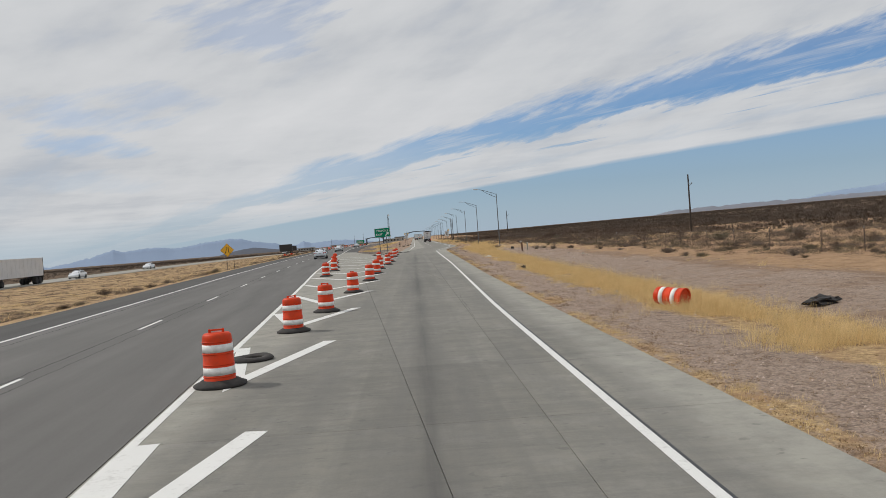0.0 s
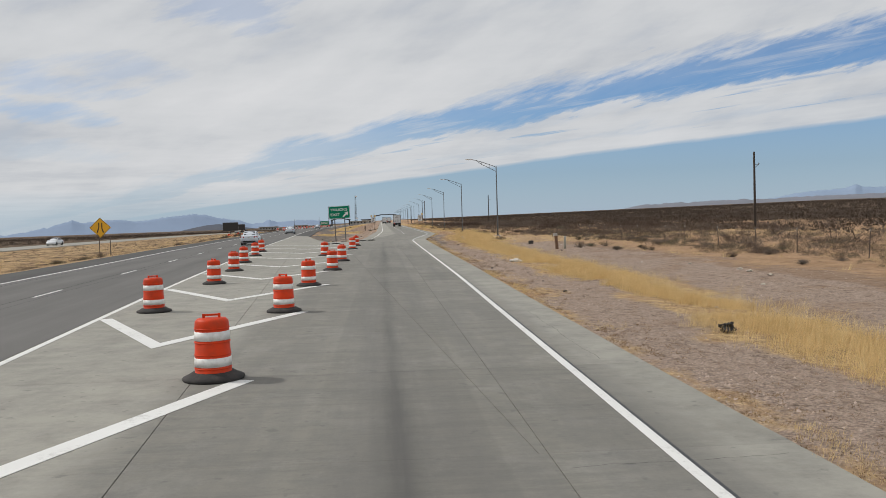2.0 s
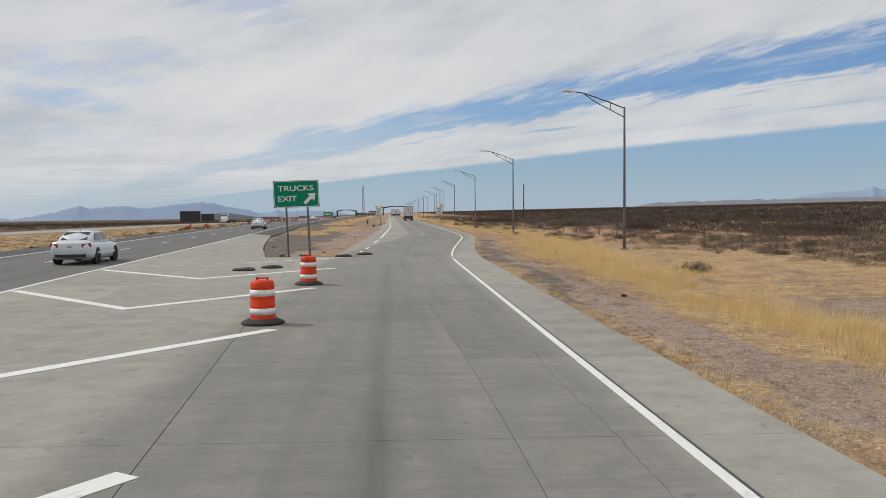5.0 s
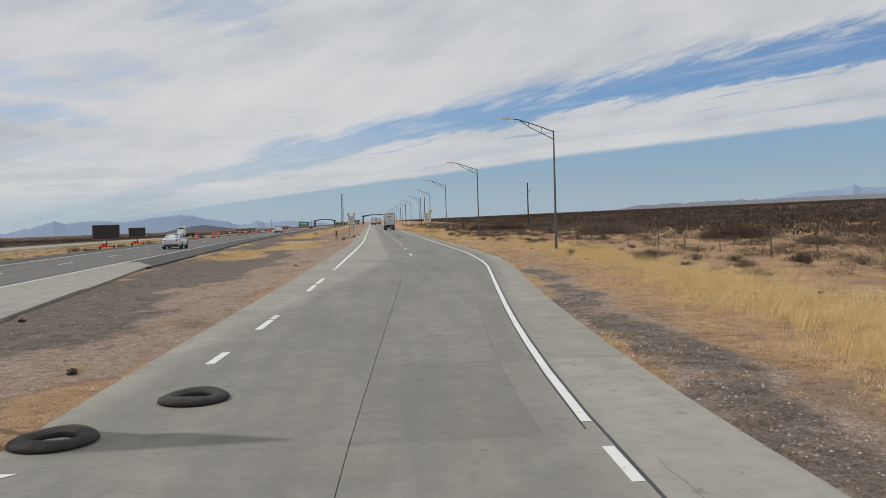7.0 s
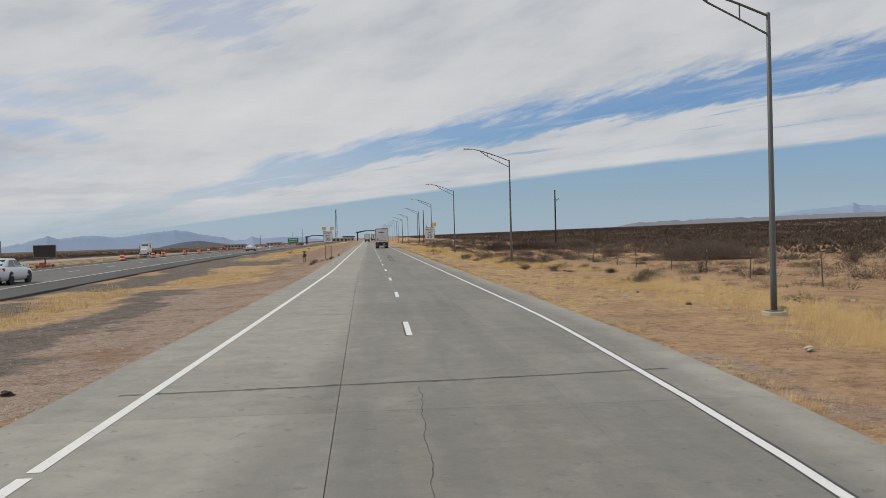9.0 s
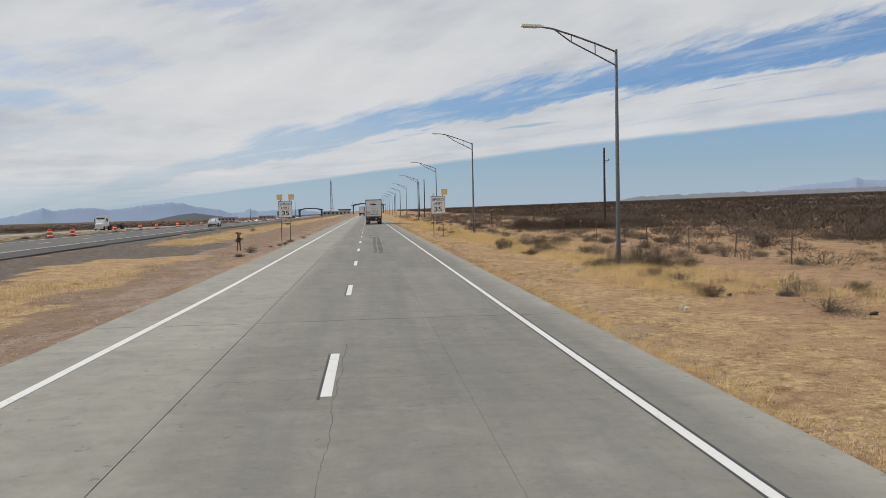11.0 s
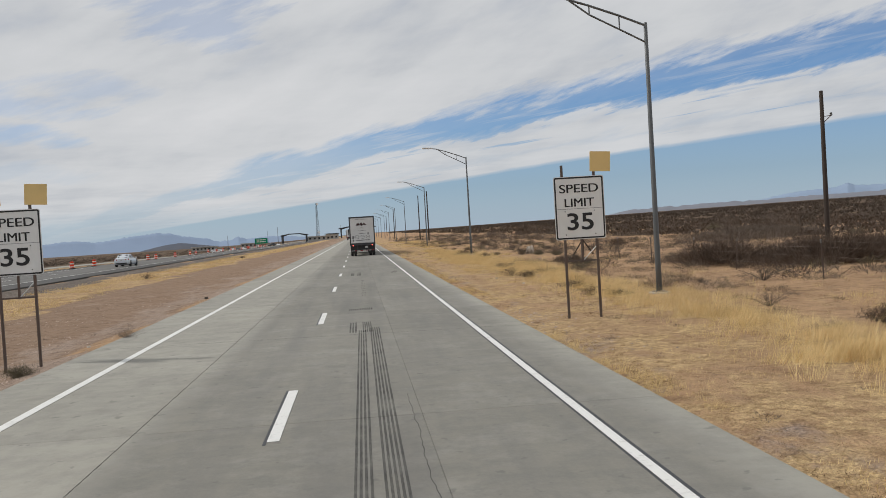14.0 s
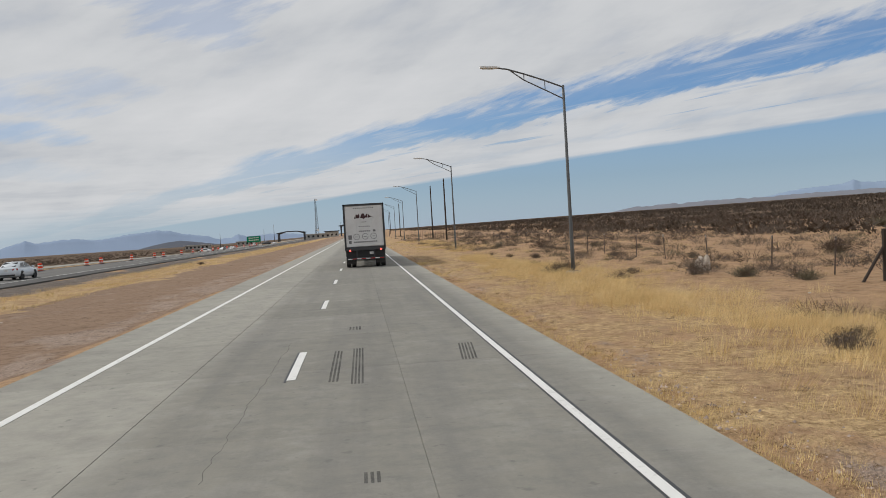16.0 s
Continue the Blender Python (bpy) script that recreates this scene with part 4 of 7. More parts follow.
# ---- street lamps ----
def make_lamp():
    t = thing("street_lamp", "tall galvanised street lamp with a truss arm", "street lamp", "lamps along the ramp")
    H = 8.15
    b = lathe(bmesh.new(), [(0.088, -0.1), (0.083, 1.0), (0.054, H), (0.042, H + 0.02), (0.0, H + 0.02)], 14)
    part("pole", b, GALV, t, "tapered steel pole", True)
    b = bmesh.new()
    box(b, (0.36, 0.36, 0.03), (0, 0, 0.115), bevel=0.004)
    part("base_plate", b, GALV, t)
    b = lathe(bmesh.new(), [(0.34, -0.3), (0.34, 0.09), (0.32, 0.10), (0.0, 0.10)], 8)
    part("footing", b, FOOTING, t, "pale concrete footing")
    top = [(-0.05, H - 0.05), (-0.8, H + 0.25), (-1.7, H + 0.57), (-2.4, H + 0.79), (-2.95, H + 0.88)]
    low = [(-0.05, H - 0.55), (-0.8, H - 0.16), (-1.7, H + 0.30), (-2.3, H + 0.74)]
    for name, pts, r in (("upper_arm", top, 0.035), ("lower_arm", low, 0.028)):
        b = bmesh.new()
        for p, q in zip(pts, pts[1:]):
            rod(b, (p[0], 0, p[1]), (q[0], 0, q[1]), r, sides=8)
        part(name, b, GALV, t)
    for x, za, zb in ((-0.8, H + 0.25, H - 0.16), (-1.7, H + 0.57, H + 0.30)):
        b = bmesh.new()
        rod(b, (x, 0, za), (x, 0, zb), 0.02, sides=6)
        part("strut", b, GALV, t)
    b = bmesh.new()
    box(b, (0.75, 0.27, 0.09), (-3.22, 0, H + 0.9), (0, 2.5, 0), bevel=0.03)
    box(b, (0.22, 0.10, 0.06), (-2.85, 0, H + 0.88), bevel=0.01)
    # the white colour stands in for the bright reflection on the head
    head = part("lamp_head", b, SIGN_WHITE, t, "flat lamp head, coloured white for its bright reflection")
    b = bmesh.new()
    box(b, (0.5, 0.2, 0.02), (-3.24, 0, H + 0.847), (0, 2.5, 0))
    lens = mesh_object("lens", b, PALE_PIPE)
    lens.parent = head
    return t


lamp = make_lamp()
for k in range(16):
    y = 130.5 + 43.5 * k
    if k >= 6:
        y += 7
    if k == 3:
        y -= 1.6
    if k == 2:
        y -= 1.1
    if k == 4:
        y -= 1.2
    x = 8.65 + 0.11 * min(k, 8) + (0.08 if k == 2 else 0.27 if k > 3 else 0)
    m = pose(x, y, gz(x, y) - 0.04, 0, 0, 0)
    if k == 0:
        lamp.matrix_world = m
    else:
        copy_thing(lamp, m)


# ---- poles, fence and small fixtures on the right ----
def utility_pole(x, y, h, bracket):
    t = thing("utility_pole", "dark weathered wooden utility pole", "utility pole", "utility poles", at=pose(x, y, gz(x, y), 0, 0, 0))
    b = lathe(bmesh.new(), [(0.15, -0.4), (0.145, 0.5), (0.105, h - 0.02), (0.09, h), (0.0, h + 0.02)], 12)
    part("pole", b, WOOD, t, "dark wooden pole", True)
    if bracket:
        b = bmesh.new()
        rod(b, (0, 0, h - 1.9), (0.55, 0, h - 1.45), 0.025)
        rod(b, (0, 0, h - 1.5), (0.55, 0, h - 1.45), 0.02)
        part("bracket", b, RUSTY, t)
        b = lathe(bmesh.new(), [(0.05, 0.0), (0.09, 0.04), (0.05, 0.1), (0.08, 0.14), (0.03, 0.2)], 10, pose(0.55, 0, h - 1.47))
        part("insulator", b, GALV, t)


for x, y, h, br in ((38.4, 127.5, 8.9, 1), (27.3, 281.0, 9.0, 1), (14.6, 404, 10.1, 0), (15.2, 436, 10.6, 0), (12.8, 520, 9.8, 0), (14.5, 640, 9.8, 0)):
    utility_pole(x, y, h, br)


def fence_x(y):
    return 15.6 + 0.5 * math.sin(y * 0.02) + (1.5 if y < 60 else 0.0) * (60 - max(y, 0)) / 60


fence = thing("wire_fence", "barbed wire fence on rusty steel posts", "fence")
ys_fence = [y0 + 0.6 * math.sin(y0 * 1.7) for y0 in np.arange(12, 520, 5.2)]
pb = bmesh.new()
box(pb, (0.046, 0.012, 1.45), (0, 0, 0.575))
box(pb, (0.012, 0.042, 1.45), (0, 0.017, 0.575))
box(pb, (0.05, 0.012, 0.14), (0, -0.004, 1.23))
post_mesh = None
for k, y in enumerate(ys_fence):
    if post_mesh is None:
        ob = mesh_object("fence_post", pb, RUSTY)
        post_mesh = ob.data
    else:
        ob = new("fence_post", post_mesh)
    x = fence_x(y)
    ob.matrix_world = pose(x, y, gz(x, y) - 0.05, 3.5 * math.sin(k * 2.1), 4.0 * math.sin(k * 1.3), 20 * math.sin(k))
    ob.parent = fence
    if k:
        tip = new("tip", tip_mesh)
    else:
        tb = bmesh.new()
        box(tb, (0.054, 0.018, 0.12), (0, -0.001, 1.245))
        tip = mesh_object("tip", tb, FOOTING)
        tip_mesh = tip.data
    tip.parent = ob
brace = thing("braced_post", "dark wooden fence post with two slanting braces", "fence post", at=pose(15.35, 290.7, gz(15.35, 290.7)))
b = bmesh.new()
rod(b, (0, 0, -0.3), (0, 0, 1.5), 0.075, 0.065, 10)
part("post", b, WOOD, brace)
for side in (-1, 1):
    b = bmesh.new()
    rod(b, (side * 0.72, 0, -0.05), (side * 0.05, 0, 0.95), 0.045, sides=8)
    part("brace", b, WOOD, brace)
for z in (0.35, 0.7, 1.0, 1.2):
    b = bmesh.new()
    for y, y2 in zip(ys_fence, ys_fence[1:]):
        x, x2 = fence_x(y), fence_x(y2)
        mid = ((x + x2) / 2, (y + y2) / 2, (gz(x, y) + gz(x2, y2)) / 2 + z - 0.03)
        rod(b, (x, y, gz(x, y) + z), mid, 0.004, sides=3)
        rod(b, mid, (x2, y2, gz(x2, y2) + z), 0.004, sides=3)
    part("wire", b, RUSTY, fence, "thin rusty wire")


def marker_posts():
    x, y = 6.75, 89.0
    t = thing("wooden_post", "short cut wooden post with a small box on top", "post", at=pose(x, y, gz(x, y), 0, -4, 0))
    b = bmesh.new()
    box(b, (0.19, 0.19, 0.95), (0, 0, 0.42), bevel=0.015)
    part("post", b, BARK, t, "rough brown post")
    b = bmesh.new()
    box(b, (0.25, 0.22, 0.17), (-0.03, 0, 0.95), bevel=0.01)
    part("box", b, FOOTING, t, "pale box")
    x = 7.35
    b = lathe(bmesh.new(), [(0.085, -0.1), (0.085, 0.72), (0.09, 0.73), (0.09, 0.78), (0.06, 0.80), (0.0, 0.80)], 14)
    ob = mesh_object("marker_pipe", b, PALE_PIPE, True)
    ob.matrix_world = pose(x, y + 0.3, gz(x, y), 2, 2, 0)
    tagged(ob, "pale plastic marker pipe standing in sand", "marker pipe")


marker_posts()


def standpipe():
    x, y = -9.0, 241.5
    t = thing("standpipe", "rusty standpipe with valves wrapped in rags", "standpipe", at=pose(x, y, gz(x, y), 0, 0, 15))
    for px in (-0.10, 0.12):
        b = bmesh.new()
        rod(b, (px, 0, -0.2), (px * 0.6, 0, 0.6), 0.045)
        part("leg_pipe", b, RUSTY, t)
    b = bmesh.new()
    box(b, (0.26, 0.2, 0.36), (0, 0, 0.70), (0, 14, 20), bevel=0.08)
    part("valve_body", b, WOOD, t, "dark wrapped valve body")
    b = bmesh.new()
    rod(b, (-0.26, 0, 0.62), (0.3, 0.02, 0.78), 0.04)
    part("cross_pipe", b, RUSTY, t)
    b = lathe(bmesh.new(), [(0.07, 0.88), (0.10, 0.96), (0.08, 1.06), (0.11, 1.10), (0.05, 1.22), (0.0, 1.23)], 12)
    part("cap", b, BARK, t, "brown cap", True)
    for px, z in ((-0.12, 1.16), (0.14, 1.12)):
        b = bmesh.new()
        box(b, (0.12, 0.06, 0.12), (px, 0, z), (0, 30, 0), bevel=0.02)
        part("handle", b, RUSTY, t)


standpipe()


def crumpled(name, x, y, size, mat, label, category, seed, group=""):
    b = bmesh.new()
    bmesh.ops.create_icosphere(b, subdivisions=3, radius=1.0)
    for v in b.verts:
        p = v.co
        k = 0.72 + 0.55 * noise.noise(p * 1.7 + Vector((seed, 0, 0))) + 0.22 * noise.noise(p * 5 + Vector((0, seed, 0)))
        v.co = Vector((p.x * size[0] * k, p.y * size[1] * k, max(p.z * k, -0.35) * size[2]))
    ob = mesh_object(name, b, mat)
    ob.matrix_world = pose(x, y, gz(x, y) + 0.3 * size[2], 0, 0, 40 * seed)
    return tagged(ob, label, category, group)


crumpled("tyre_carcass", 4.9, 19.7, (0.85, 0.36, 0.17), RUBBER, "torn black tyre carcass lying on gravel", "tyre scrap", 1.0, "tyre scraps")
crumpled("tyre_scrap", 1.6, 49.6, (0.22, 0.18, 0.17), RUBBER, "torn piece of black tyre on gravel", "tyre scrap", 2.0, "tyre scraps")
crumpled("tyre_scrap", 7.0, 100.0, (0.34, 0.25, 0.22), RUBBER, "torn piece of black tyre in dry grass", "tyre scrap", 3.0, "tyre scraps")
crumpled("tyre_scrap", -10.5, 128.75, (0.5, 0.2, 0.08), RUBBER, "flat torn strip of black tyre on dirt", "tyre scrap", 7.0, "tyre scraps")
crumpled("tyre_scrap", -9.3, 128.35, (0.42, 0.16, 0.07), RUBBER, "flat torn strip of black tyre on dirt", "tyre scrap", 8.0, "tyre scraps")
crumpled("pale_stone", 7.1, 215.75, (0.12, 0.1, 0.1), ROCK, "pale broken stone lying on the sandy verge", "stone", 9.0)
crumpled("pale_stone", 6.95, 214.95, (0.15, 0.12, 0.11), ROCK, "pale broken stone lying on the sandy verge", "stone", 10.0)
crumpled("plastic_bag", 1.95, 76.6, (0.36, 0.24, 0.13), BAG, "crumpled white plastic bag lying on gravel", "plastic bag", 4.0)
crumpled("pale_stone", 13.4, 299.0, (0.42, 0.3, 0.55), ROCK, "pale stone slab among desert shrubs", "stone", 5.0)
crumpled("pale_stone", 4.05, 124.5, (0.16, 0.14, 0.16), ROCK, "pale stone marker beside the ramp", "stone", 6.0)
crumpled("pale_stone", 4.15, 127.5, (0.12, 0.12, 0.25), ROCK, "pale stone marker beside the ramp", "stone", 6.5)
crumpled("debris", -8.5, 131.8, (0.16, 0.1, 0.07), WOOD, "dark scrap of bark on pink dirt", "debris", 7.0)
for k in range(70):
    rnd = random.Random(100 + k)
    side = rnd.random()
    y = rnd.uniform(5, 300)
    x = ramp_right(y) + rnd.uniform(0.5, 9) if side < 0.6 or y < 130 else ramp_left(y) - rnd.uniform(0.3, 7)
    s = rnd.uniform(0.04, 0.11)
    crumpled("stone", x, y, (s * 1.3, s, s * 0.7), ROCK if k % 3 else WOOD, "small stone lying on the verge", "stone", k * 0.37, "stones on the verge")


# ---- message boards beside the freeway ----
def message_board(x, y, w, h, a):
    t = thing("message_board", "dark message board on an orange trailer", "message board", "message boards", at=pose(x, y, gz(x, y), 0, 0, a))
    b = bmesh.new()
    box(b, (w, 0.22, h), (0, 0, 1.55 + h / 2), bevel=0.03)
    part("panel", b, BLACK_PANEL, t, "dark back of the display")
    b = frame_plate(bmesh.new(), w + 0.04, h + 0.04, 0.03, 0.06, 0.05, -0.14)
    ob = part("frame", b, GREY_INK, t)
    ob.location = (0, 0, 1.55 + h / 2)
    b = bmesh.new()
    rod(b, (0, 0, 0.5), (0, 0, 1.7), 0.08)
    part("mast", b, STEEL_DARK, t)
    b = bmesh.new()
    box(b, (1.7, 2.6, 0.16), (0, 0, 0.5), bevel=0.02)
    box(b, (0.5, 0.8, 0.35), (-0.45, 0.3, 0.72), bevel=0.03)
    box(b, (0.1, 1.3, 0.1), (0, -1.9, 0.48))
    part("trailer", b, ORANGE, t, "orange trailer frame")
    for s in (-1, 1):
        b = lathe(bmesh.new(), [(0.18, -0.09), (0.31, -0.09), (0.33, -0.04), (0.33, 0.04), (0.31, 0.09), (0.18, 0.09)], 20, Matrix.Rotation(radians(90), 4, "Y"))
        ob = part("wheel", b, TYRE, t, "", True)
        ob.location = (0.95 * s, 0, 0.33)


message_board(-42.1, 242.0, 3.7, 2.05, 8)
message_board(-43.1, 261.5, 2.7, 1.55, 4)


# ---- vehicles ----
def wheel(parent, x, y, r, w, rim=True, double=False):
    turn = Matrix.Rotation(radians(90), 4, "Y")
    b = lathe(bmesh.new(), [(r * 0.62, -w / 2), (r * 0.93, -w / 2), (r, -w * 0.32), (r, w * 0.32), (r * 0.93, w / 2), (r * 0.62, w / 2)], 24, turn)
    ob = part("wheel", b, TYRE, parent, "black tyre", True)
    ob.location = (x, y, r)
    b = lathe(bmesh.new(), [(0.0, -w * 0.36), (r * 0.6, -w * 0.42), (r * 0.64, -w * 0.46), (r * 0.64, w * 0.46), (r * 0.6, w * 0.42), (r * 0.2, w * 0.3), (0.0, w * 0.36)], 20, turn)
    rm = mesh_object("rim", b, RIM, True)
    rm.parent = ob
    return ob


def loft(b, sections):
    rows = [[b.verts.new(p) for p in s] for s in sections]
    n = len(rows[0])
    for a, c in zip(rows, rows[1:]):
        for k in range(n):
            b.faces.new((a[k], a[(k + 1) % n], c[(k + 1) % n], c[k]))
    b.faces.new(rows[0][::-1])
    b.faces.new(rows[-1])
    bmesh.ops.recalc_face_normals(b, faces=b.faces[:])
    return b


def sedan(name, label, paint, at, lit=False):
    """A four-door saloon, 4.87 m long, that faces +y from its rear bumper at y = 0."""
    t = thing(name, label, "car", at=at)
    secs = []
    for y, w, zb, zt in ((0.0, 0.66, 0.50, 0.86), (0.06, 0.80, 0.36, 0.98), (0.22, 0.875, 0.27, 1.045), (0.55, 0.905, 0.22, 1.06), (1.1, 0.92, 0.20, 1.02), (2.4, 0.925, 0.19, 0.99), (3.6, 0.92, 0.19, 0.96), (4.15, 0.90, 0.20, 0.87), (4.6, 0.84, 0.24, 0.76), (4.8, 0.74, 0.30, 0.66), (4.87, 0.60, 0.38, 0.58)):
        h = zt - zb
        half = [(0.0, zb), (0.80 * w, zb), (0.95 * w, zb + 0.10 * h), (w, zb + 0.36 * h), (0.985 * w, zb + 0.60 * h), (w * 0.965, zb + 0.78 * h), (0.90 * w, zb + 0.93 * h), (0.72 * w, zt), (0.0, zt + 0.01)]
        secs.append([(x, y, z) for x, z in half] + [(-x, y, z) for x, z in half[-2:0:-1]])
    part("body", loft(bmesh.new(), secs), paint, t, "", True)
    # the cabin, with its glass set a little proud
    cabin = []
    for y, wl, wu, zl, zu in ((0.50, 0.62, 0.60, 1.02, 1.05), (0.86, 0.74, 0.60, 1.02, 1.25), (1.28, 0.77, 0.575, 1.0, 1.425), (1.9, 0.79, 0.585, 0.98, 1.47), (2.45, 0.79, 0.58, 0.97, 1.455), (3.0, 0.77, 0.58, 0.96, 1.27), (3.62, 0.70, 0.62, 0.94, 0.98)):
        half = [(0.0, zl - 0.1), (wl, zl), (wl * 0.96, zl + (zu - zl) * 0.25), (wu + 0.05, zl + (zu - zl) * 0.86), (wu, zu), (0.0, zu + 0.025)]
        cabin.append([(x, y, z) for x, z in half] + [(-x, y, z) for x, z in half[-2:0:-1]])
    part("cabin", loft(bmesh.new(), cabin), paint, t, "", True)

    def pane(pts, label):
        b = bmesh.new()
        vs = [b.verts.new(p) for p in pts]
        f = b.faces.new(vs)
        f.normal_update()
        made = bmesh.ops.extrude_face_region(b, geom=[f])
        up = f.normal * 0.012
        for v in made["geom"]:
            if isinstance(v, bmesh.types.BMVert):
                v.co += up
        bmesh.ops.recalc_face_normals(b, faces=b.faces[:])
        part("window", b, GLASS, t, label)

    pane([(0.56, 0.56, 1.085), (0.54, 1.22, 1.415), (-0.54, 1.22, 1.415), (-0.56, 0.56, 1.085)][::-1], "dark rear window")
    pane([(0.56, 2.62, 1.425), (0.64, 3.46, 1.045), (-0.64, 3.46, 1.045), (-0.56, 2.62, 1.425)][::-1], "dark windscreen")
    for s in (-1, 1):
        for y0, y1, y2, y3 in ((1.02, 1.42, 1.92, 1.92), (2.0, 2.0, 2.5, 3.0)):
            pts = [(s * 0.775, y0, 1.07), (s * 0.645, y1, 1.38), (s * 0.645, y2, 1.395), (s * 0.78, y3, 1.05)]
            pane(pts if s < 0 else pts[::-1], "dark side window")
    for s in (-1, 1):
        b = bmesh.new()
        box(b, (0.40, 0.16, 0.17), (s * 0.66, 0.12, 0.86), (0, s * -4, s * 22), bevel=0.03)
        part("tail_lamp", b, RED_LENS, t, "dark red tail lamp")
        b = bmesh.new()
        box(b, (0.22, 0.10, 0.13), (s * 1.0, 3.15, 1.02), bevel=0.03)
        part("mirror", b, paint, t)
        wheel(t, s * 0.80, 0.98, 0.33, 0.23)
        wheel(t, s * 0.80, 3.82, 0.33, 0.23)
        for wy in (0.98, 3.82):
            b = lathe(bmesh.new(), [(0.0, -0.02), (0.39, -0.02), (0.395, 0.0), (0.39, 0.02), (0.0, 0.02)], 22, Matrix.Rotation(radians(90), 4, "Y"))
            ob = part("wheel_arch", b, BLACK_PLASTIC, t)
            ob.location = (s * 0.895, wy, 0.36)
        b = bmesh.new()
        box(b, (0.34, 0.10, 0.10), (s * 0.60, 4.70, 0.63), (0, 0, s * -18), bevel=0.02)
        part("headlight", b, RIM, t)
    b = bmesh.new()
    box(b, (1.30, 0.08, 0.16), (0, 0.05, 0.42), bevel=0.03)
    part("bumper", b, BLACK_PLASTIC, t, "black lower bumper")
    b = bmesh.new()
    box(b, (0.32, 0.012, 0.15), (0, -0.005, 0.80), bevel=0.004)
    pl = part("number_plate", b, SIGN_WHITE, t)
    b = bmesh.new()
    for k in range(5):
        box(b, (0.03, 0.004, 0.06), (-0.10 + 0.05 * k, -0.014, 0.80))
    bars = mesh_object("plate_bars", b, GREY_INK)
    bars.parent = pl
    b = bmesh.new()
    box(b, (0.9, 0.02, 0.025), (0, 0.0, 0.905), bevel=0.006)
    part("chrome_strip", b, ALU, t)
    b = bmesh.new()
    box(b, (0.04, 0.2, 0.06), (0, 1.45, 1.50), bevel=0.012)
    part("aerial", b, paint, t)
    return t


def heading(f, y):
    return math.degrees(math.atan2(-(f(y + 2) - f(y - 2)), 4))


fx = freeway_right(121) - 1.9
sedan("sedan_car", "silver-white saloon car on the asphalt freeway", SILVER_PAINT, pose(fx, 121, gz(fx, 121) + 0.02, 0, 0, heading(freeway_right, 121)))
for v, off, paint, label in ((200, 1.9, SILVER_PAINT, "silver-white saloon car far along the freeway"), (338, 1.9, SILVER_PAINT, "silver-white saloon car beside the road works drums")):
    fx = freeway_right(v) - off
    sedan("sedan_car", label, paint, pose(fx, v, gz(fx, v) + 0.02, 0, 0, heading(freeway_right, v)))


def opposite(y, lane):
    x = opp_x(y) - 2.4 - 3.7 * lane
    return pose(x, y, gz(x, y) + 0.02, 0, 0, 180 + heading(opp_x, y))


sedan("sedan_car", "silver-white saloon car on the far carriageway", WHITE_PAINT, opposite(152, 0))
sedan("sedan_car", "white saloon car on the far carriageway", WHITE_PAINT, opposite(205, 1))


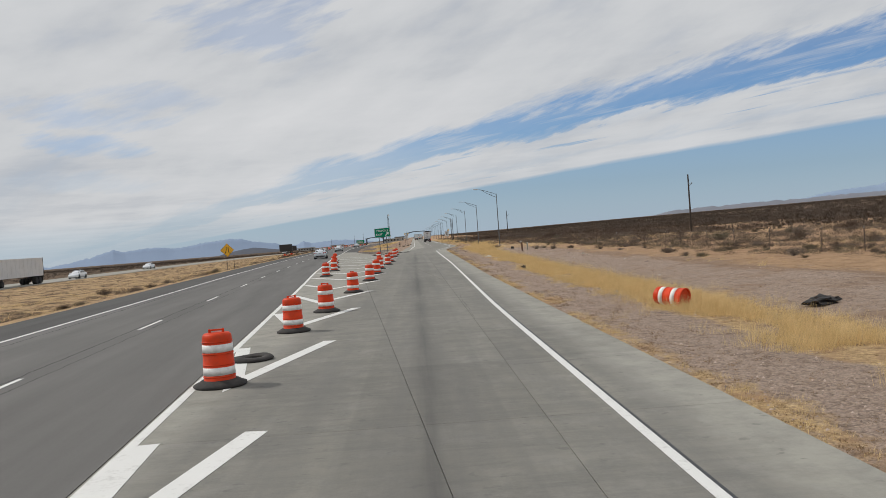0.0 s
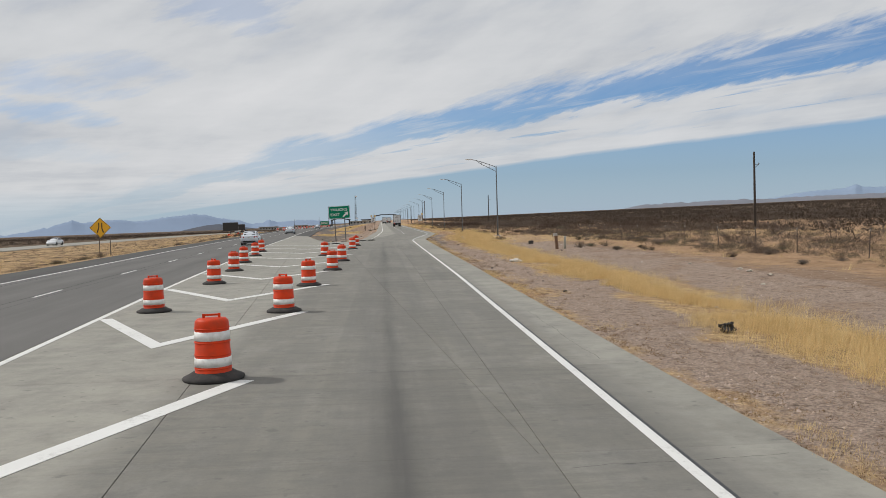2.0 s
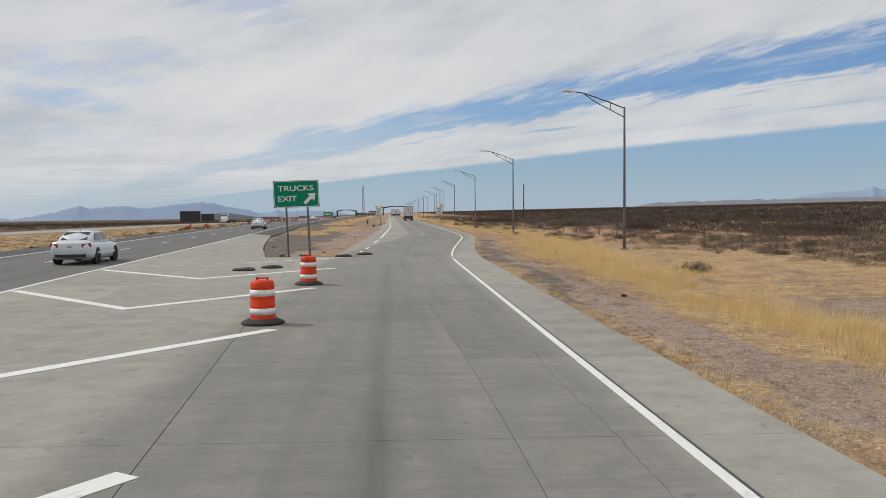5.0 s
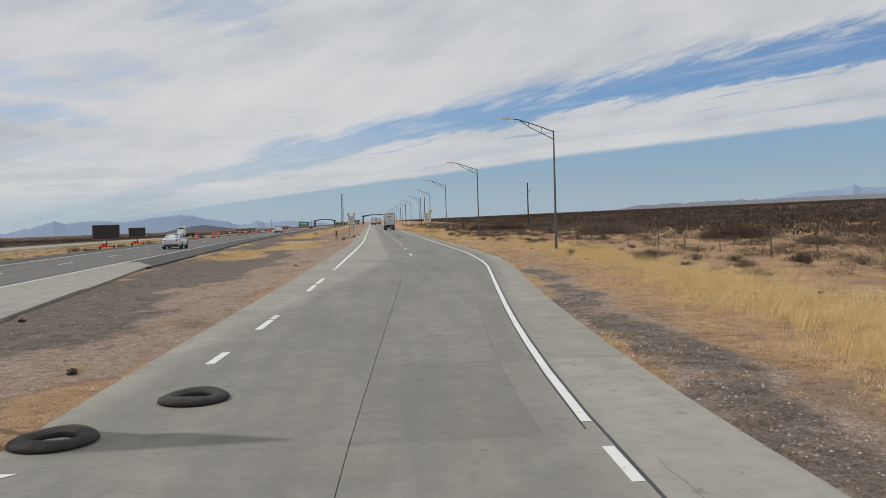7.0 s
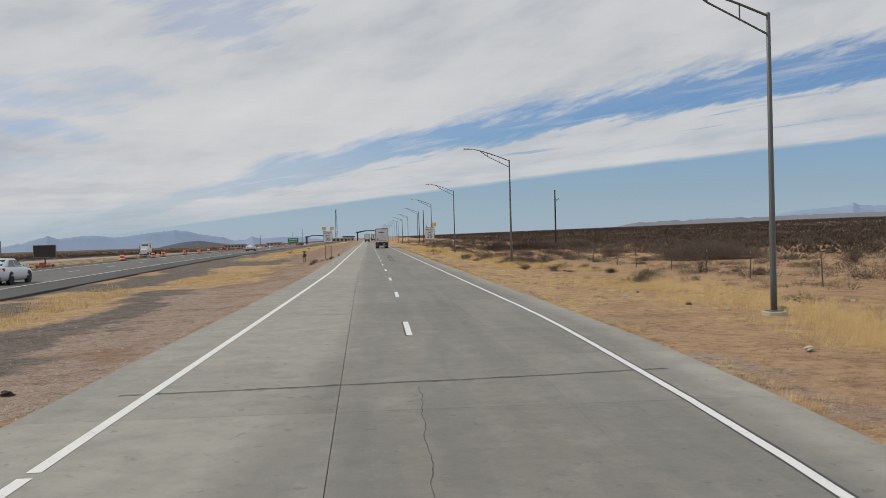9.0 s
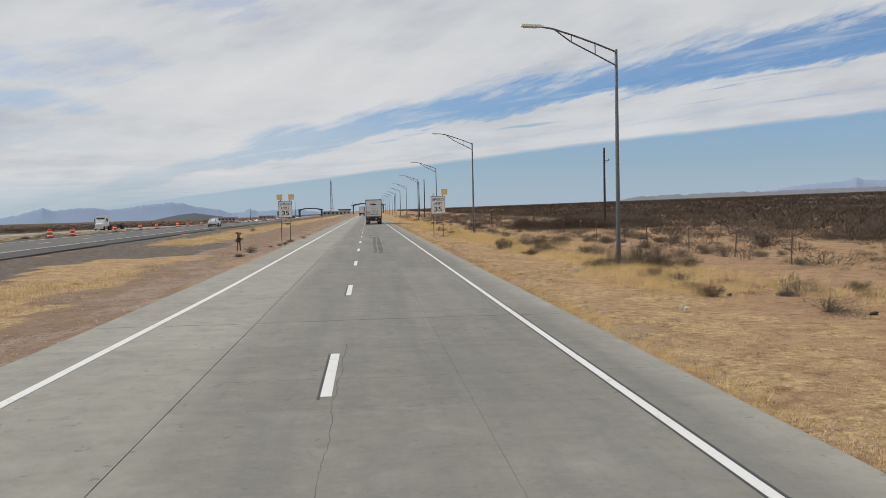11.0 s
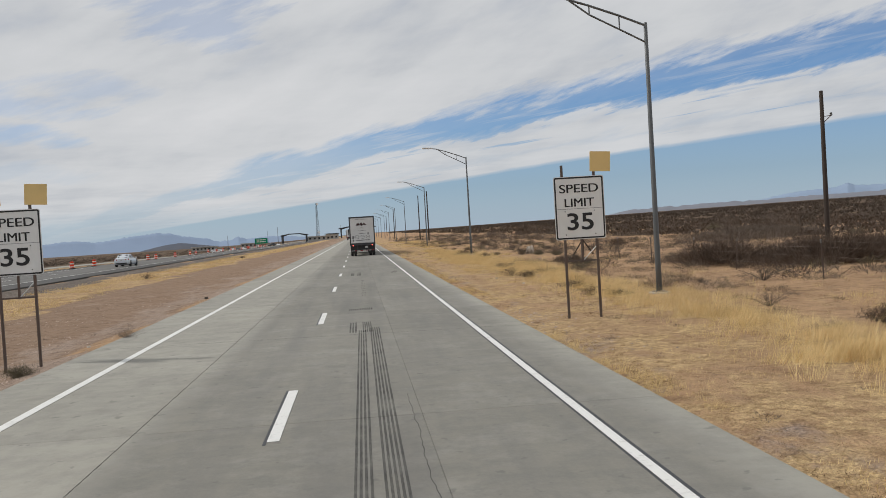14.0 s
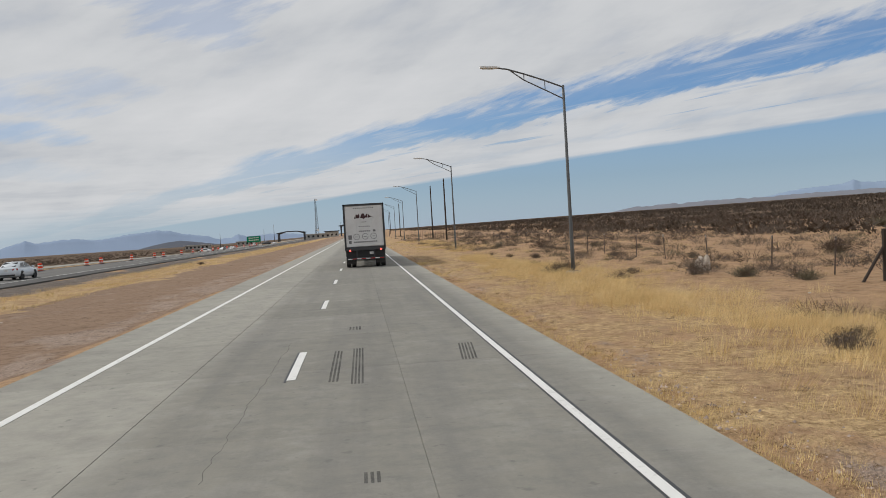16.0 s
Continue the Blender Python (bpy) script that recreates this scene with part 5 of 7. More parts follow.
def trailer_body(t, L=15.9, W=2.6, H=2.82, z0=1.22, decals=True):
    """A box trailer; the rear doors stand at y = 0 and the nose at y = L."""
    b = bmesh.new()
    box(b, (W, L - 0.1, H), (0, L / 2 + 0.05, z0 + H / 2), bevel=0.03)
    body = part("box_body", b, TRAILER_WHITE, t, "white panel sides")
    b = bmesh.new()
    for k in range(1, 12):
        for s in (-1, 1):
            box(b, (0.012, 0.04, H - 0.3), (s * (W / 2 + 0.004), L * k / 12, z0 + H / 2))
    seam = tagged(mesh_object("panel_seams", b, ALU), kind="stuff")
    seam.parent = body
    for s in (-1, 1):
        b = bmesh.new()
        box(b, (W / 2 - 0.13, 0.05, H - 0.22), (s * (W / 4 - 0.06), -0.012, z0 + H / 2 + 0.02), bevel=0.008)
        door = part("rear_door", b, TRAILER_WHITE, t, "white rear door leaf")
        for q in (0.25, 0.5):
            b = bmesh.new()
            rod(b, (s * q, -0.055, z0 + 0.12), (s * q, -0.055, z0 + H - 0.12), 0.011)
            bar = mesh_object("lock_rod", b, TRAILER_WHITE)
            bar.parent = door
        for q in range(4):
            b = bmesh.new()
            box(b, (0.12, 0.03, 0.07), (s * (W / 2 - 0.13), -0.04, z0 + 0.35 + 0.7 * q), bevel=0.008)
            hinge = mesh_object("hinge", b, ALU)
            hinge.parent = door
    for size, at in (((W, 0.09, 0.13), (0, -0.02, z0 + H - 0.055)), ((W, 0.09, 0.22), (0, -0.02, z0 - 0.02)), ((0.11, 0.09, H), (-W / 2 + 0.055, -0.02, z0 + H / 2)), ((0.11, 0.09, H), (W / 2 - 0.055, -0.02, z0 + H / 2))):
        b = bmesh.new()
        box(b, size, at, bevel=0.006)
        part("door_frame", b, STEEL_DARK, t, "dark steel door frame")
    b = bmesh.new()
    box(b, (W - 0.1, 0.12, 0.5), (0, 0.25, z0 - 0.35), bevel=0.01)
    part("rear_sill", b, BLACK_PLASTIC, t, "black rear sill")
    b = bmesh.new()
    box(b, (W - 0.2, 0.10, 0.11), (0, 0.0, 0.56), bevel=0.01)
    for s in (-1, 1):
        box(b, (0.1, 0.08, 0.62), (s * 0.55, 0.05, 0.86))
    part("underride_guard", b, STEEL_DARK, t)
    for k in range(8):
        b = bmesh.new()
        box(b, ((W - 0.3) / 8.4, 0.004, 0.05), (-(W - 0.3) / 2 + (k + 0.5) * (W - 0.3) / 8, -0.053, 0.56))
        part("reflector", b, RED_LENS if k % 2 else SIGN_WHITE, t)
    for s in (-1, 1):
        b = lathe(bmesh.new(), [(0.0, -0.02), (0.055, -0.02), (0.06, 0.0), (0.05, 0.02), (0.0, 0.02)], 16, Matrix.Translation((s * 0.98, -0.08, z0 - 0.12)) @ Matrix.Rotation(radians(90), 4, "X"))
        part("tail_lamp", b, LIT_RED, t, "lit red tail lamp")
        b = bmesh.new()
        box(b, (0.62, 0.02, 0.75), (s * 0.92, 0.35, 0.62))
        part("mudflap", b, RUBBER, t)
        for y in (1.15, 2.4):
            for q in (0.78, 1.12):
                wheel(t, s * q, y, 0.51, 0.27)
        b = bmesh.new()
        box(b, (0.16, 0.16, z0 - 0.1), (s * 0.75, L - 3.4, z0 / 2 + 0.1))
        part("landing_leg", b, STEEL_DARK, t)
    b = bmesh.new()
    box(b, (0.34, 0.012, 0.17), (0.42, 0.17, z0 - 0.32), bevel=0.004)
    part("number_plate", b, SIGN_WHITE, t)
    if decals:
        y = -0.042
        # an emblem in dark red: a sweeping outline with plain bars, and the rows of small print below
        b = plate(bmesh.new(), [(-0.62, -0.12), (-0.50, 0.16), (-0.36, 0.10), (-0.30, 0.18), (-0.20, -0.02), (-0.12, 0.16), (0.0, 0.20), (0.10, 0.0), (0.16, 0.16), (0.28, 0.14), (0.40, 0.02), (0.66, -0.10), (0.44, -0.06), (0.30, -0.10), (0.12, -0.08), (0.0, -0.17), (-0.14, -0.09), (-0.34, -0.10)], 0.003)
        ob = part("emblem", b, RED_INK, t, "dark red emblem")
        ob.location = (0.0, y, z0 + 2.02)
        rows = ((2.55, 1.3, 0.05), (1.66, 0.34, 0.05), (1.38, 0.75, 0.06), (1.08, 0.72, 0.09))
        for z, wide, tall in rows:
            b = bmesh.new()
            n = int(wide / 0.11)
            for k in range(n):
                box(b, (0.075, 0.003, tall), (-wide / 2 + (k + 0.5) * wide / n, y, z0 + z))
            tagged(part("print_bars", b, GREY_INK, t), kind="stuff")
        for x in (-0.52, 0.03, 0.56):
            b = bmesh.new()
            ring = []
            for r in (0.20, 0.165):
                ring.append([b.verts.new((x + r * math.cos(2 * math.pi * k / 28), y, z0 + 0.74 + r * math.sin(2 * math.pi * k / 28))) for k in range(28)])
            for k in range(28):
                b.faces.new((ring[0][k], ring[0][(k + 1) % 28], ring[1][(k + 1) % 28], ring[1][k]))
            box(b, (0.20, 0.003, 0.04), (x, y, z0 + 0.74))
            part("round_mark", b, GREY_INK, t, "round grey mark")
        for x, z, w2, h2 in ((-0.93, 0.72, 0.22, 0.28), (-0.93, 0.40, 0.16, 0.20), (0.62, 1.09, 0.16, 0.14)):
            b = bmesh.new()
            box(b, (w2, 0.003, h2), (x, y, z0 + z))
            part("sticker", b, GREY_INK, t)
        b = bmesh.new()
        for k in range(13):
            box(b, (0.09, 0.003, 0.09), (-0.66 + 0.115 * k, y, z0 + 0.40))
        tagged(part("print_bars", b, GREY_INK, t), kind="stuff")


def tractor(t, y0, paint):
    """The cab of a long-haul lorry, its back wall at y0."""
    b = bmesh.new()
    box(b, (2.45, 2.5, 2.6), (0, y0 + 1.4, 2.35), bevel=0.12)
    part("sleeper_cab", b, paint, t)
    secs = []
    for y, w, z1 in ((2.5, 1.15, 3.3), (3.1, 1.1, 2.5), (3.2, 1.0, 1.95), (4.6, 0.92, 1.8), (4.95, 0.8, 1.5)):
        secs.append([(-w, y0 + y, 0.75), (w, y0 + y, 0.75), (w, y0 + y, z1 - 0.15), (w - 0.15, y0 + y, z1), (-w + 0.15, y0 + y, z1), (-w, y0 + y, z1 - 0.15)])
    part("bonnet", loft(bmesh.new(), secs), paint, t)
    b = bmesh.new()
    box(b, (2.0, 0.03, 0.75), (0, y0 + 2.92, 2.87), (-37, 0, 0))
    part("windscreen", b, GLASS, t)
    for s in (-1, 1):
        b = bmesh.new()
        box(b, (0.03, 0.7, 0.6), (s * 1.225, y0 + 2.05, 2.75), bevel=0.01)
        part("side_window", b, GLASS, t)
        b = bmesh.new()
        box(b, (0.12, 0.18, 0.75), (s * 1.55, y0 + 2.7, 2.55), bevel=0.04)
        box(b, (0.3, 0.04, 0.04), (s * 1.36, y0 + 2.7, 2.75))
        part("mirror", b, BLACK_PLASTIC, t)
        wheel(t, s * 1.02, y0 + 3.9, 0.51, 0.3)
        for y in (-1.6, -0.3):
            wheel(t, s * 0.95, y0 + y, 0.51, 0.5)
        b = bmesh.new()
        rod(b, (s * 0.62, y0 + 1.6, 0.75), (s * 0.62, y0 + 0.4, 0.75), 0.32, sides=14)
        part("fuel_tank", b, ALU, t)
        b = bmesh.new()
        rod(b, (s * 1.1, y0 - 0.02, 1.0), (s * 1.1, y0 - 0.02, 4.0), 0.07, sides=10)
        part("exhaust_stack", b, ALU, t)
    b = bmesh.new()
    box(b, (0.9, 7.0, 0.22), (0, y0 + 0.9, 0.85))
    part("chassis", b, STEEL_DARK, t)
    b = bmesh.new()
    box(b, (1.5, 0.05, 0.75), (0, y0 + 4.95, 1.2), bevel=0.02)
    part("grille", b, ALU, t)
    b = bmesh.new()
    box(b, (2.3, 0.2, 0.35), (0, y0 + 5.0, 0.6), bevel=0.05)
    part("bumper", b, ALU, t)


t = thing("box_trailer_lorry", "white box trailer lorry with dark rear frame on concrete", "lorry", at=pose(0.55, 321, gz(0.55, 321) + 0.02, 0, 0, 0))
trailer_body(t)
tractor(t, 14.9, WHITE_PAINT)
t = thing("box_trailer_lorry", "white box trailer lorry on the far carriageway", "lorry", at=opposite(133, 0))
trailer_body(t, decals=False)
tractor(t, 14.9, WHITE_PAINT)
t = thing("flatbed_lorry", "white lorry tractor with an empty dark flatbed trailer", "lorry", at=opposite(404, 0))
tractor(t, 0.0, WHITE_PAINT)
b = bmesh.new()
box(b, (2.5, 13.6, 0.22), (0, -7.0, 1.32), bevel=0.03)
part("deck", b, STEEL_DARK, t, "empty dark flatbed deck")
b = bmesh.new()
box(b, (0.9, 12.5, 0.3), (0, -7.0, 1.06))
part("beam", b, STEEL_DARK, t)
for side in (-1, 1):
    for wy in (-11.6, -12.9):
        wheel(t, side * 0.95, wy, 0.51, 0.5)
for y, lx in ((560, -2.9), (640, 0.8), (690, 0.8)):
    t = thing("box_trailer_lorry", "pale box trailer lorry waiting far along the ramp", "lorry", at=pose(lx, y, gz(lx, y) + 0.02, 0, 0, 0))
    trailer_body(t, decals=False)


# ---- station buildings, mast and far things ----
def canopy(x0, x1, y, h, depth, label):
    t = thing("canopy", label, "canopy", "inspection canopies", at=pose((x0 + x1) / 2, y, gz((x0 + x1) / 2, y), 0, 0, 0))
    w = x1 - x0
    b = bmesh.new()
    box(b, (w * 0.5, depth, 0.6), (0, 0, h + 0.75), bevel=0.05)
    for s in (-1, 1):
        box(b, (w * 0.36, depth, 0.5), (s * w * 0.39, 0, h + 0.3), (0, s * 9, 0), bevel=0.05)
    part("roof", b, STEEL_DARK, t, "dark flat roof edge")
    for s in (-1, 1):
        b = bmesh.new()
        rod(b, (s * w * 0.18, 0, h + 0.9), (s * w * 0.5, 0, h - 0.6), 0.3)
        part("arch_beam", b, STEEL_DARK, t)
        for yy in (-depth / 2 + 0.6, depth / 2 - 0.6):
            b = bmesh.new()
            box(b, (0.7, 0.7, h + 0.3), (s * w / 2, yy, h / 2), bevel=0.03)
            part("column", b, STEEL_DARK, t)


canopy(-10.5, 11.0, 790, 6.4, 14, "dark steel inspection canopy spanning the ramp")
canopy(-50, -34, 800, 5.2, 10, "dark steel canopy beside the freeway")


def building(x, y, w, d, h, roof):
    t = thing("station_building", "low pale station building with a dark roof", "building", "station buildings", at=pose(x, y, gz(x, y), 0, 0, 0))
    b = bmesh.new()
    box(b, (w, d, h), (0, 0, h / 2))
    wall = part("wall", b, BUILDING, t, "pale plastered wall")
    b = bmesh.new()
    box(b, (w + 1.6, d + 1.6, 0.6), (0, 0, h + 0.3), bevel=0.05)
    part("roof", b, roof, t, "flat overhanging roof")
    n = int(w / 3)
    for k in range(n):
        b = bmesh.new()
        box(b, (1.4, 0.1, 1.3), (-w / 2 + (k + 0.5) * w / n, -d / 2 - 0.02, 1.7))
        part("window", b, GLASS, t)


building(-27, 835, 16, 9, 2.8, BUILDING)
building(-95, 980, 14, 10, 3.0, BUILDING)
building(-125, 930, 18, 10, 3.0, BUILDING)
building(-20, 905, 10, 8, 4.0, STEEL_DARK)


def lattice_mast(x, y, h):
    t = thing("lattice_mast", "tall pale lattice radio mast", "radio mast", at=pose(x, y, gz(x, y), 0, 0, 12))
    b = bmesh.new()
    w0, w1 = 1.7, 0.42
    n = 16
    for k in range(n):
        za, zb = h * k / n, h * (k + 1) / n
        wa, wb = w0 + (w1 - w0) * k / n, w0 + (w1 - w0) * (k + 1) / n
        ca = [(wa * math.cos(radians(a)), wa * math.sin(radians(a)), za) for a in (90, 210, 330)]
        cb = [(wb * math.cos(radians(a)), wb * math.sin(radians(a)), zb) for a in (90, 210, 330)]
        for i in range(3):
            rod(b, ca[i], cb[i], 0.11, sides=5)
            rod(b, ca[i], cb[(i + 1) % 3], 0.07, sides=4)
            rod(b, cb[i], cb[(i + 1) % 3], 0.07, sides=4)
    part("lattice", b, GALV, t)
    for z in (h * 0.97, h * 0.2):
        b = lathe(bmesh.new(), [(0.2, -0.2), (0.9, 0.0), (1.0, 0.5), (0.3, 0.6)], 14, pose(0.6, -0.6, z, 70, 0, 20))
        part("dish", b, SIGN_WHITE, t, "white dish antenna")


lattice_mast(-31, 900, 29.5)
for x, y, h in ((-53, 800, 12.5), (-66, 860, 11), (-12, 860, 10), (-80, 760, 9)):
    b = lathe(bmesh.new(), [(0.18, 0), (0.1, h), (0, h)], 8)
    ob = mesh_object("flag_pole", b, GALV, True)
    ob.matrix_world = pose(x, y, gz(x, y))
    tagged(ob, "slender grey pole beside the station", "pole", "slender poles")


def far_sign(x, y, w, h, zc):
    t = thing("guide_sign", "green guide sign far along the freeway", "road sign", "far guide signs", at=pose(x, y, gz(x, y), 0, 0, 4))
    b = plate(bmesh.new(), rounded(w, h, 0.2), 0.05)
    ob = part("panel", b, SIGN_GREEN, t)
    ob.location = (0, -0.1, zc)
    b = bmesh.new()
    for k in range(2):
        for i in range(6):
            box(b, (w * 0.09, 0.01, h * 0.16), (-w * 0.32 + i * w * 0.125, -0.106, zc + h * (0.2 - 0.36 * k)))
    tagged(part("print_bars", b, SIGN_WHITE, t), kind="stuff")
    for s in (-1, 1):
        b = bmesh.new()
        box(b, (0.2, 0.15, zc + h / 2), (s * w * 0.3, 0, (zc + h / 2) / 2))
        part("post", b, RUSTY, t)


far_sign(-46, 640, 6.0, 2.6, 3.6)
# vehicles and plant at the road works, small and far
for k, (x, y) in enumerate(((-46, 560), (-50, 610), (-56, 590), (-44, 690), (-60, 650), (-48, 740), (-70, 700), (-84, 720), (-66, 790))):
    sedan("parked_car", "pale car parked far off at the road works", WHITE_PAINT if k % 3 else DARK_PAINT, pose(x, y, gz(x, y), 0, 0, 40 * k))


# ---- far ridges ----
def ridge(name, label, profile, R, mat, rough, seed, depth=260.0):
    az0, az1 = profile[0][0], profile[-1][0]
    f = stretch(profile)
    n = int((az1 - az0) * 14)
    verts, faces = [], []
    levels = (0.0, 0.22, 0.45, 0.7, 0.88, 1.0)
    for k in range(n + 1):
        a = az0 + (az1 - az0) * k / n
        crest = rough * noise.fractal((a * 2.0, seed, 0), 0.6, 2.1, 6)
        base = -0.55
        for q in levels:
            el = f(a) + crest * (1.0 if q == 1.0 else 0.0)
            r = R - depth * (1 - q) * (1 + 0.04 * noise.noise((a * 0.5, q * 3, seed)))
            z = r * math.tan(radians(base + (el - base) * q ** 1.25))
            verts.append((r * math.sin(radians(a)), 130 + r * math.cos(radians(a)), z))
        r = R + depth
        verts.append((r * math.sin(radians(a)), 130 + r * math.cos(radians(a)), r * math.tan(radians(base))))
    m = len(levels) + 1
    for k in range(n):
        for q in range(m - 1):
            faces.append((k * m + q, (k + 1) * m + q, (k + 1) * m + q + 1, k * m + q + 1))
    tagged(raw_object(name, verts, faces, mat, True), label, "mountains", kind="structure")


# the ridges carry their haze in the base colour, no air lies between
ridge("backdrop_range", "hazy blue mountain range far off", [(-60, 0.2), (-40, 0.2), (-30, 0.1), (-26, -0.1), (-24.2, -0.18), (-22.8, 0.0), (-21.3, 0.38), (-20.4, 0.62), (-19.6, 0.46), (-18.4, 0.58), (-17.5, 0.60), (-16.5, 0.45), (-15.4, 0.57), (-14.5, 0.72), (-13.6, 0.76), (-12.8, 0.86), (-12.0, 0.76), (-11.0, 0.51), (-9.8, 0.31), (-9.0, 0.07), (-8.4, 0.12), (-7.8, 0.32), (-7.3, 0.14), (-6.4, 0.20), (-5.1, 0.22), (-3.6, 0.08), (-1.5, -0.3)], 4400, FAR_HAZE_BLUE, 0.07, 1.0)
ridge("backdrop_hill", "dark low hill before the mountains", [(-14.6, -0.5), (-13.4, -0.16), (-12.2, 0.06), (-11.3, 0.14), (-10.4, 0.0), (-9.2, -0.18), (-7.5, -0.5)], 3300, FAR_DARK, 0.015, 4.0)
ridge("backdrop_mesa", "long mesa at the horizon, paled by haze in its colour", [(15, 0.1), (16.9, 0.32), (17.6, 0.47), (18.6, 0.58), (19.2, 0.54), (20.2, 0.64), (21, 0.60), (22.5, 0.66), (24.7, 0.70), (26.2, 0.66), (28, 0.74), (31, 0.76), (34, 0.80), (48, 0.75), (60, 0.6)], 4000, FAR_HAZE_GREY, 0.05, 7.0)
ridge("backdrop_range", "hazy blue peak far behind the mesa", [(25, 0.5), (26.7, 0.74), (28, 0.98), (29.2, 1.10), (30.3, 1.12), (30.9, 1.22), (31.35, 1.40), (31.75, 1.24), (32.6, 1.16), (33.6, 1.18), (35, 1.02), (37, 0.9), (41, 0.7), (48, 0.4)], 4550, FAR_HAZE_PALE, 0.045, 9.0)


# ---- plants ----
def make_shrub(seed, foliage, leaves, spread, height):
    rnd = random.Random(seed)
    t = thing("desert_shrub", "dry grey-brown desert shrub with bare twigs", "shrub", "desert shrubs")
    b = bmesh.new()
    tips = []
    for k in range(34):
        a, lean = rnd.uniform(0, 6.283), rnd.uniform(0.1, 1.35)
        h = height * rnd.uniform(0.55, 1.0) * (1.15 - 0.45 * lean)
        p0 = Vector((rnd.uniform(-0.08, 0.08), rnd.uniform(-0.08, 0.08), 0))
        p1 = p0 + Vector((math.cos(a) * lean * spread * 0.4, math.sin(a) * lean * spread * 0.4, h * 0.5))
        p2 = p1 + Vector((math.cos(a + 0.4) * lean * spread * 0.5, math.sin(a + 0.4) * lean * spread * 0.5, h * 0.42))
        rod(b, p0, p1, 0.012, 0.008, 3)
        rod(b, p1, p2, 0.008, 0.003, 3)
        tips += [p0.lerp(p1, rnd.uniform(0.3, 1.0)) for _ in range(2)] + [p1.lerp(p2, rnd.uniform(0.1, 1.0)) for _ in range(4)]
    part("twig_frame", b, TWIG, t, "bare brown twigs")
    verts, faces = [], []
    for k in range(leaves):
        c = rnd.choice(tips) + Vector((rnd.gauss(0, 0.11), rnd.gauss(0, 0.11), rnd.gauss(0, 0.09))) * spread
        c.z = max(c.z, 0.03)
        d = Vector((rnd.gauss(0, 1), rnd.gauss(0, 1), rnd.gauss(0.9, 0.8))).normalized()
        e = d.orthogonal().normalized() * rnd.uniform(0.004, 0.009)
        L = rnd.uniform(0.09, 0.26)
        i = len(verts)
        verts += [tuple(c - e), tuple(c + e), tuple(c + d * L)]
        faces.append((i, i + 1, i + 2))
    ob = raw_object("foliage", verts, faces, foliage)
    ob.parent = t
    return t


shrubs = [make_shrub(1, BRUSH, 1100, 0.8, 0.62), make_shrub(2, GREY_BRUSH, 1000, 0.95, 0.7), make_shrub(3, GREEN_BRUSH, 1000, 0.7, 0.55), make_shrub(4, BRUSH, 420, 1.1, 1.0), make_shrub(5, GREY_BRUSH, 1200, 0.7, 0.45)]
rnd = random.Random(77)
spots = [(11.0, 150.2, 0.7), (8.3, 88.6, 0.6), (9.2, 89.6, 0.6), (10.3, 89.9, 0.7), (9.1, 83.0, 0.55), (6.5, 113.6, 0.8), (8.06, 166.9, 0.6), (8.3, 216.4, 0.9), (9.4, 215.6, 1.1), (10.3, 215.9, 1.0), (11.2, 215.2, 0.8), (8.5, 211.2, 0.6), (8.8, 210.2, 0.6), (8.5, 209.0, 0.65), (8.2, 207.4, 0.6), (8.0, 205.8, 0.6), (6.9, 231.5, 0.75), (8.3, 227.5, 0.9), (8.9, 231.0, 0.8), (13.6, 238.0, 0.7), (14.0, 235.0, 0.8), (12.5, 297.7, 0.9), (13.2, 295.2, 0.8), (14.2, 293.5, 0.9), (7.9, 280.7, 0.6), (8.6, 281.5, 0.5), (-7.8, 238.2, 0.72), (-7.7, 233.1, 0.5), (-5.9, 256.9, 0.42), (-6.9, 246.9, 0.42), (-6.6, 248.0, 0.4), (-7.4, 245.6, 0.3), (8.43, 240.2, 0.6), (13.6, 262.0, 0.8), (9.6, 217.8, 0.7), (9.5, 305.2, 1.0), (8.7, 303.4, 0.7), (-6.6, 252.0, 0.5), (-16, 300, 0.7), (-17, 360, 0.8)]
for k in range(78):
    y = rnd.uniform(15, 420)
    x = rnd.uniform(9.5, 36) if rnd.random() < 0.8 else rnd.uniform(24, 48)
    if y < 130 and x < 13.5 and rnd.random() < 0.6:
        continue
    spots.append((x, y, rnd.uniform(0.55, 1.55) * (1.2 if x > 18 else 0.75)))
for k in range(50):
    y = rnd.uniform(25, 135)
    spots.append((rnd.uniform(10.5, 19), y, rnd.uniform(0.3, 0.75)))
for k in range(52):
    y = rnd.uniform(150, 330)
    spots.append((rnd.uniform(8.8, 18), y, rnd.uniform(0.3, 0.75)))
for x, y, s in ((14.0, 239.0, 0.8), (14.2, 235.8, 0.8), (12.4, 239.5, 0.6), (10.4, 226.6, 0.7), (10.3, 224.3, 0.8), (14.3, 229.0, 0.9), (17.2, 234.7, 0.7), (17.1, 232.2, 0.9), (17.6, 239.1, 0.8), (7.6, 232.9, 0.6), (7.5, 225.9, 0.7), (11.8, 279.5, 0.9), (10.7, 275.1, 0.6), (7.9, 259.8, 0.55), (7.2, 260.7, 0.5), (7.6, 264.1, 0.6), (11.5, 280.8, 1.0), (11.6, 278.9, 1.1), (12.4, 279.6, 1.0), (7.0, 273.0, 0.6), (7.5, 271.5, 0.7), (7.6, 234.6, 0.9), (8.8, 234.4, 1.2), (9.8, 235.0, 1.2), (11.4, 237.1, 0.9)):
    spots.append((x, y, s))
for k in range(52):
    y = rnd.uniform(20, 330)
    spots.append((freeway_right(y) - rnd.uniform(12.2, 19), y, rnd.uniform(0.6, 1.3)))
used = set()
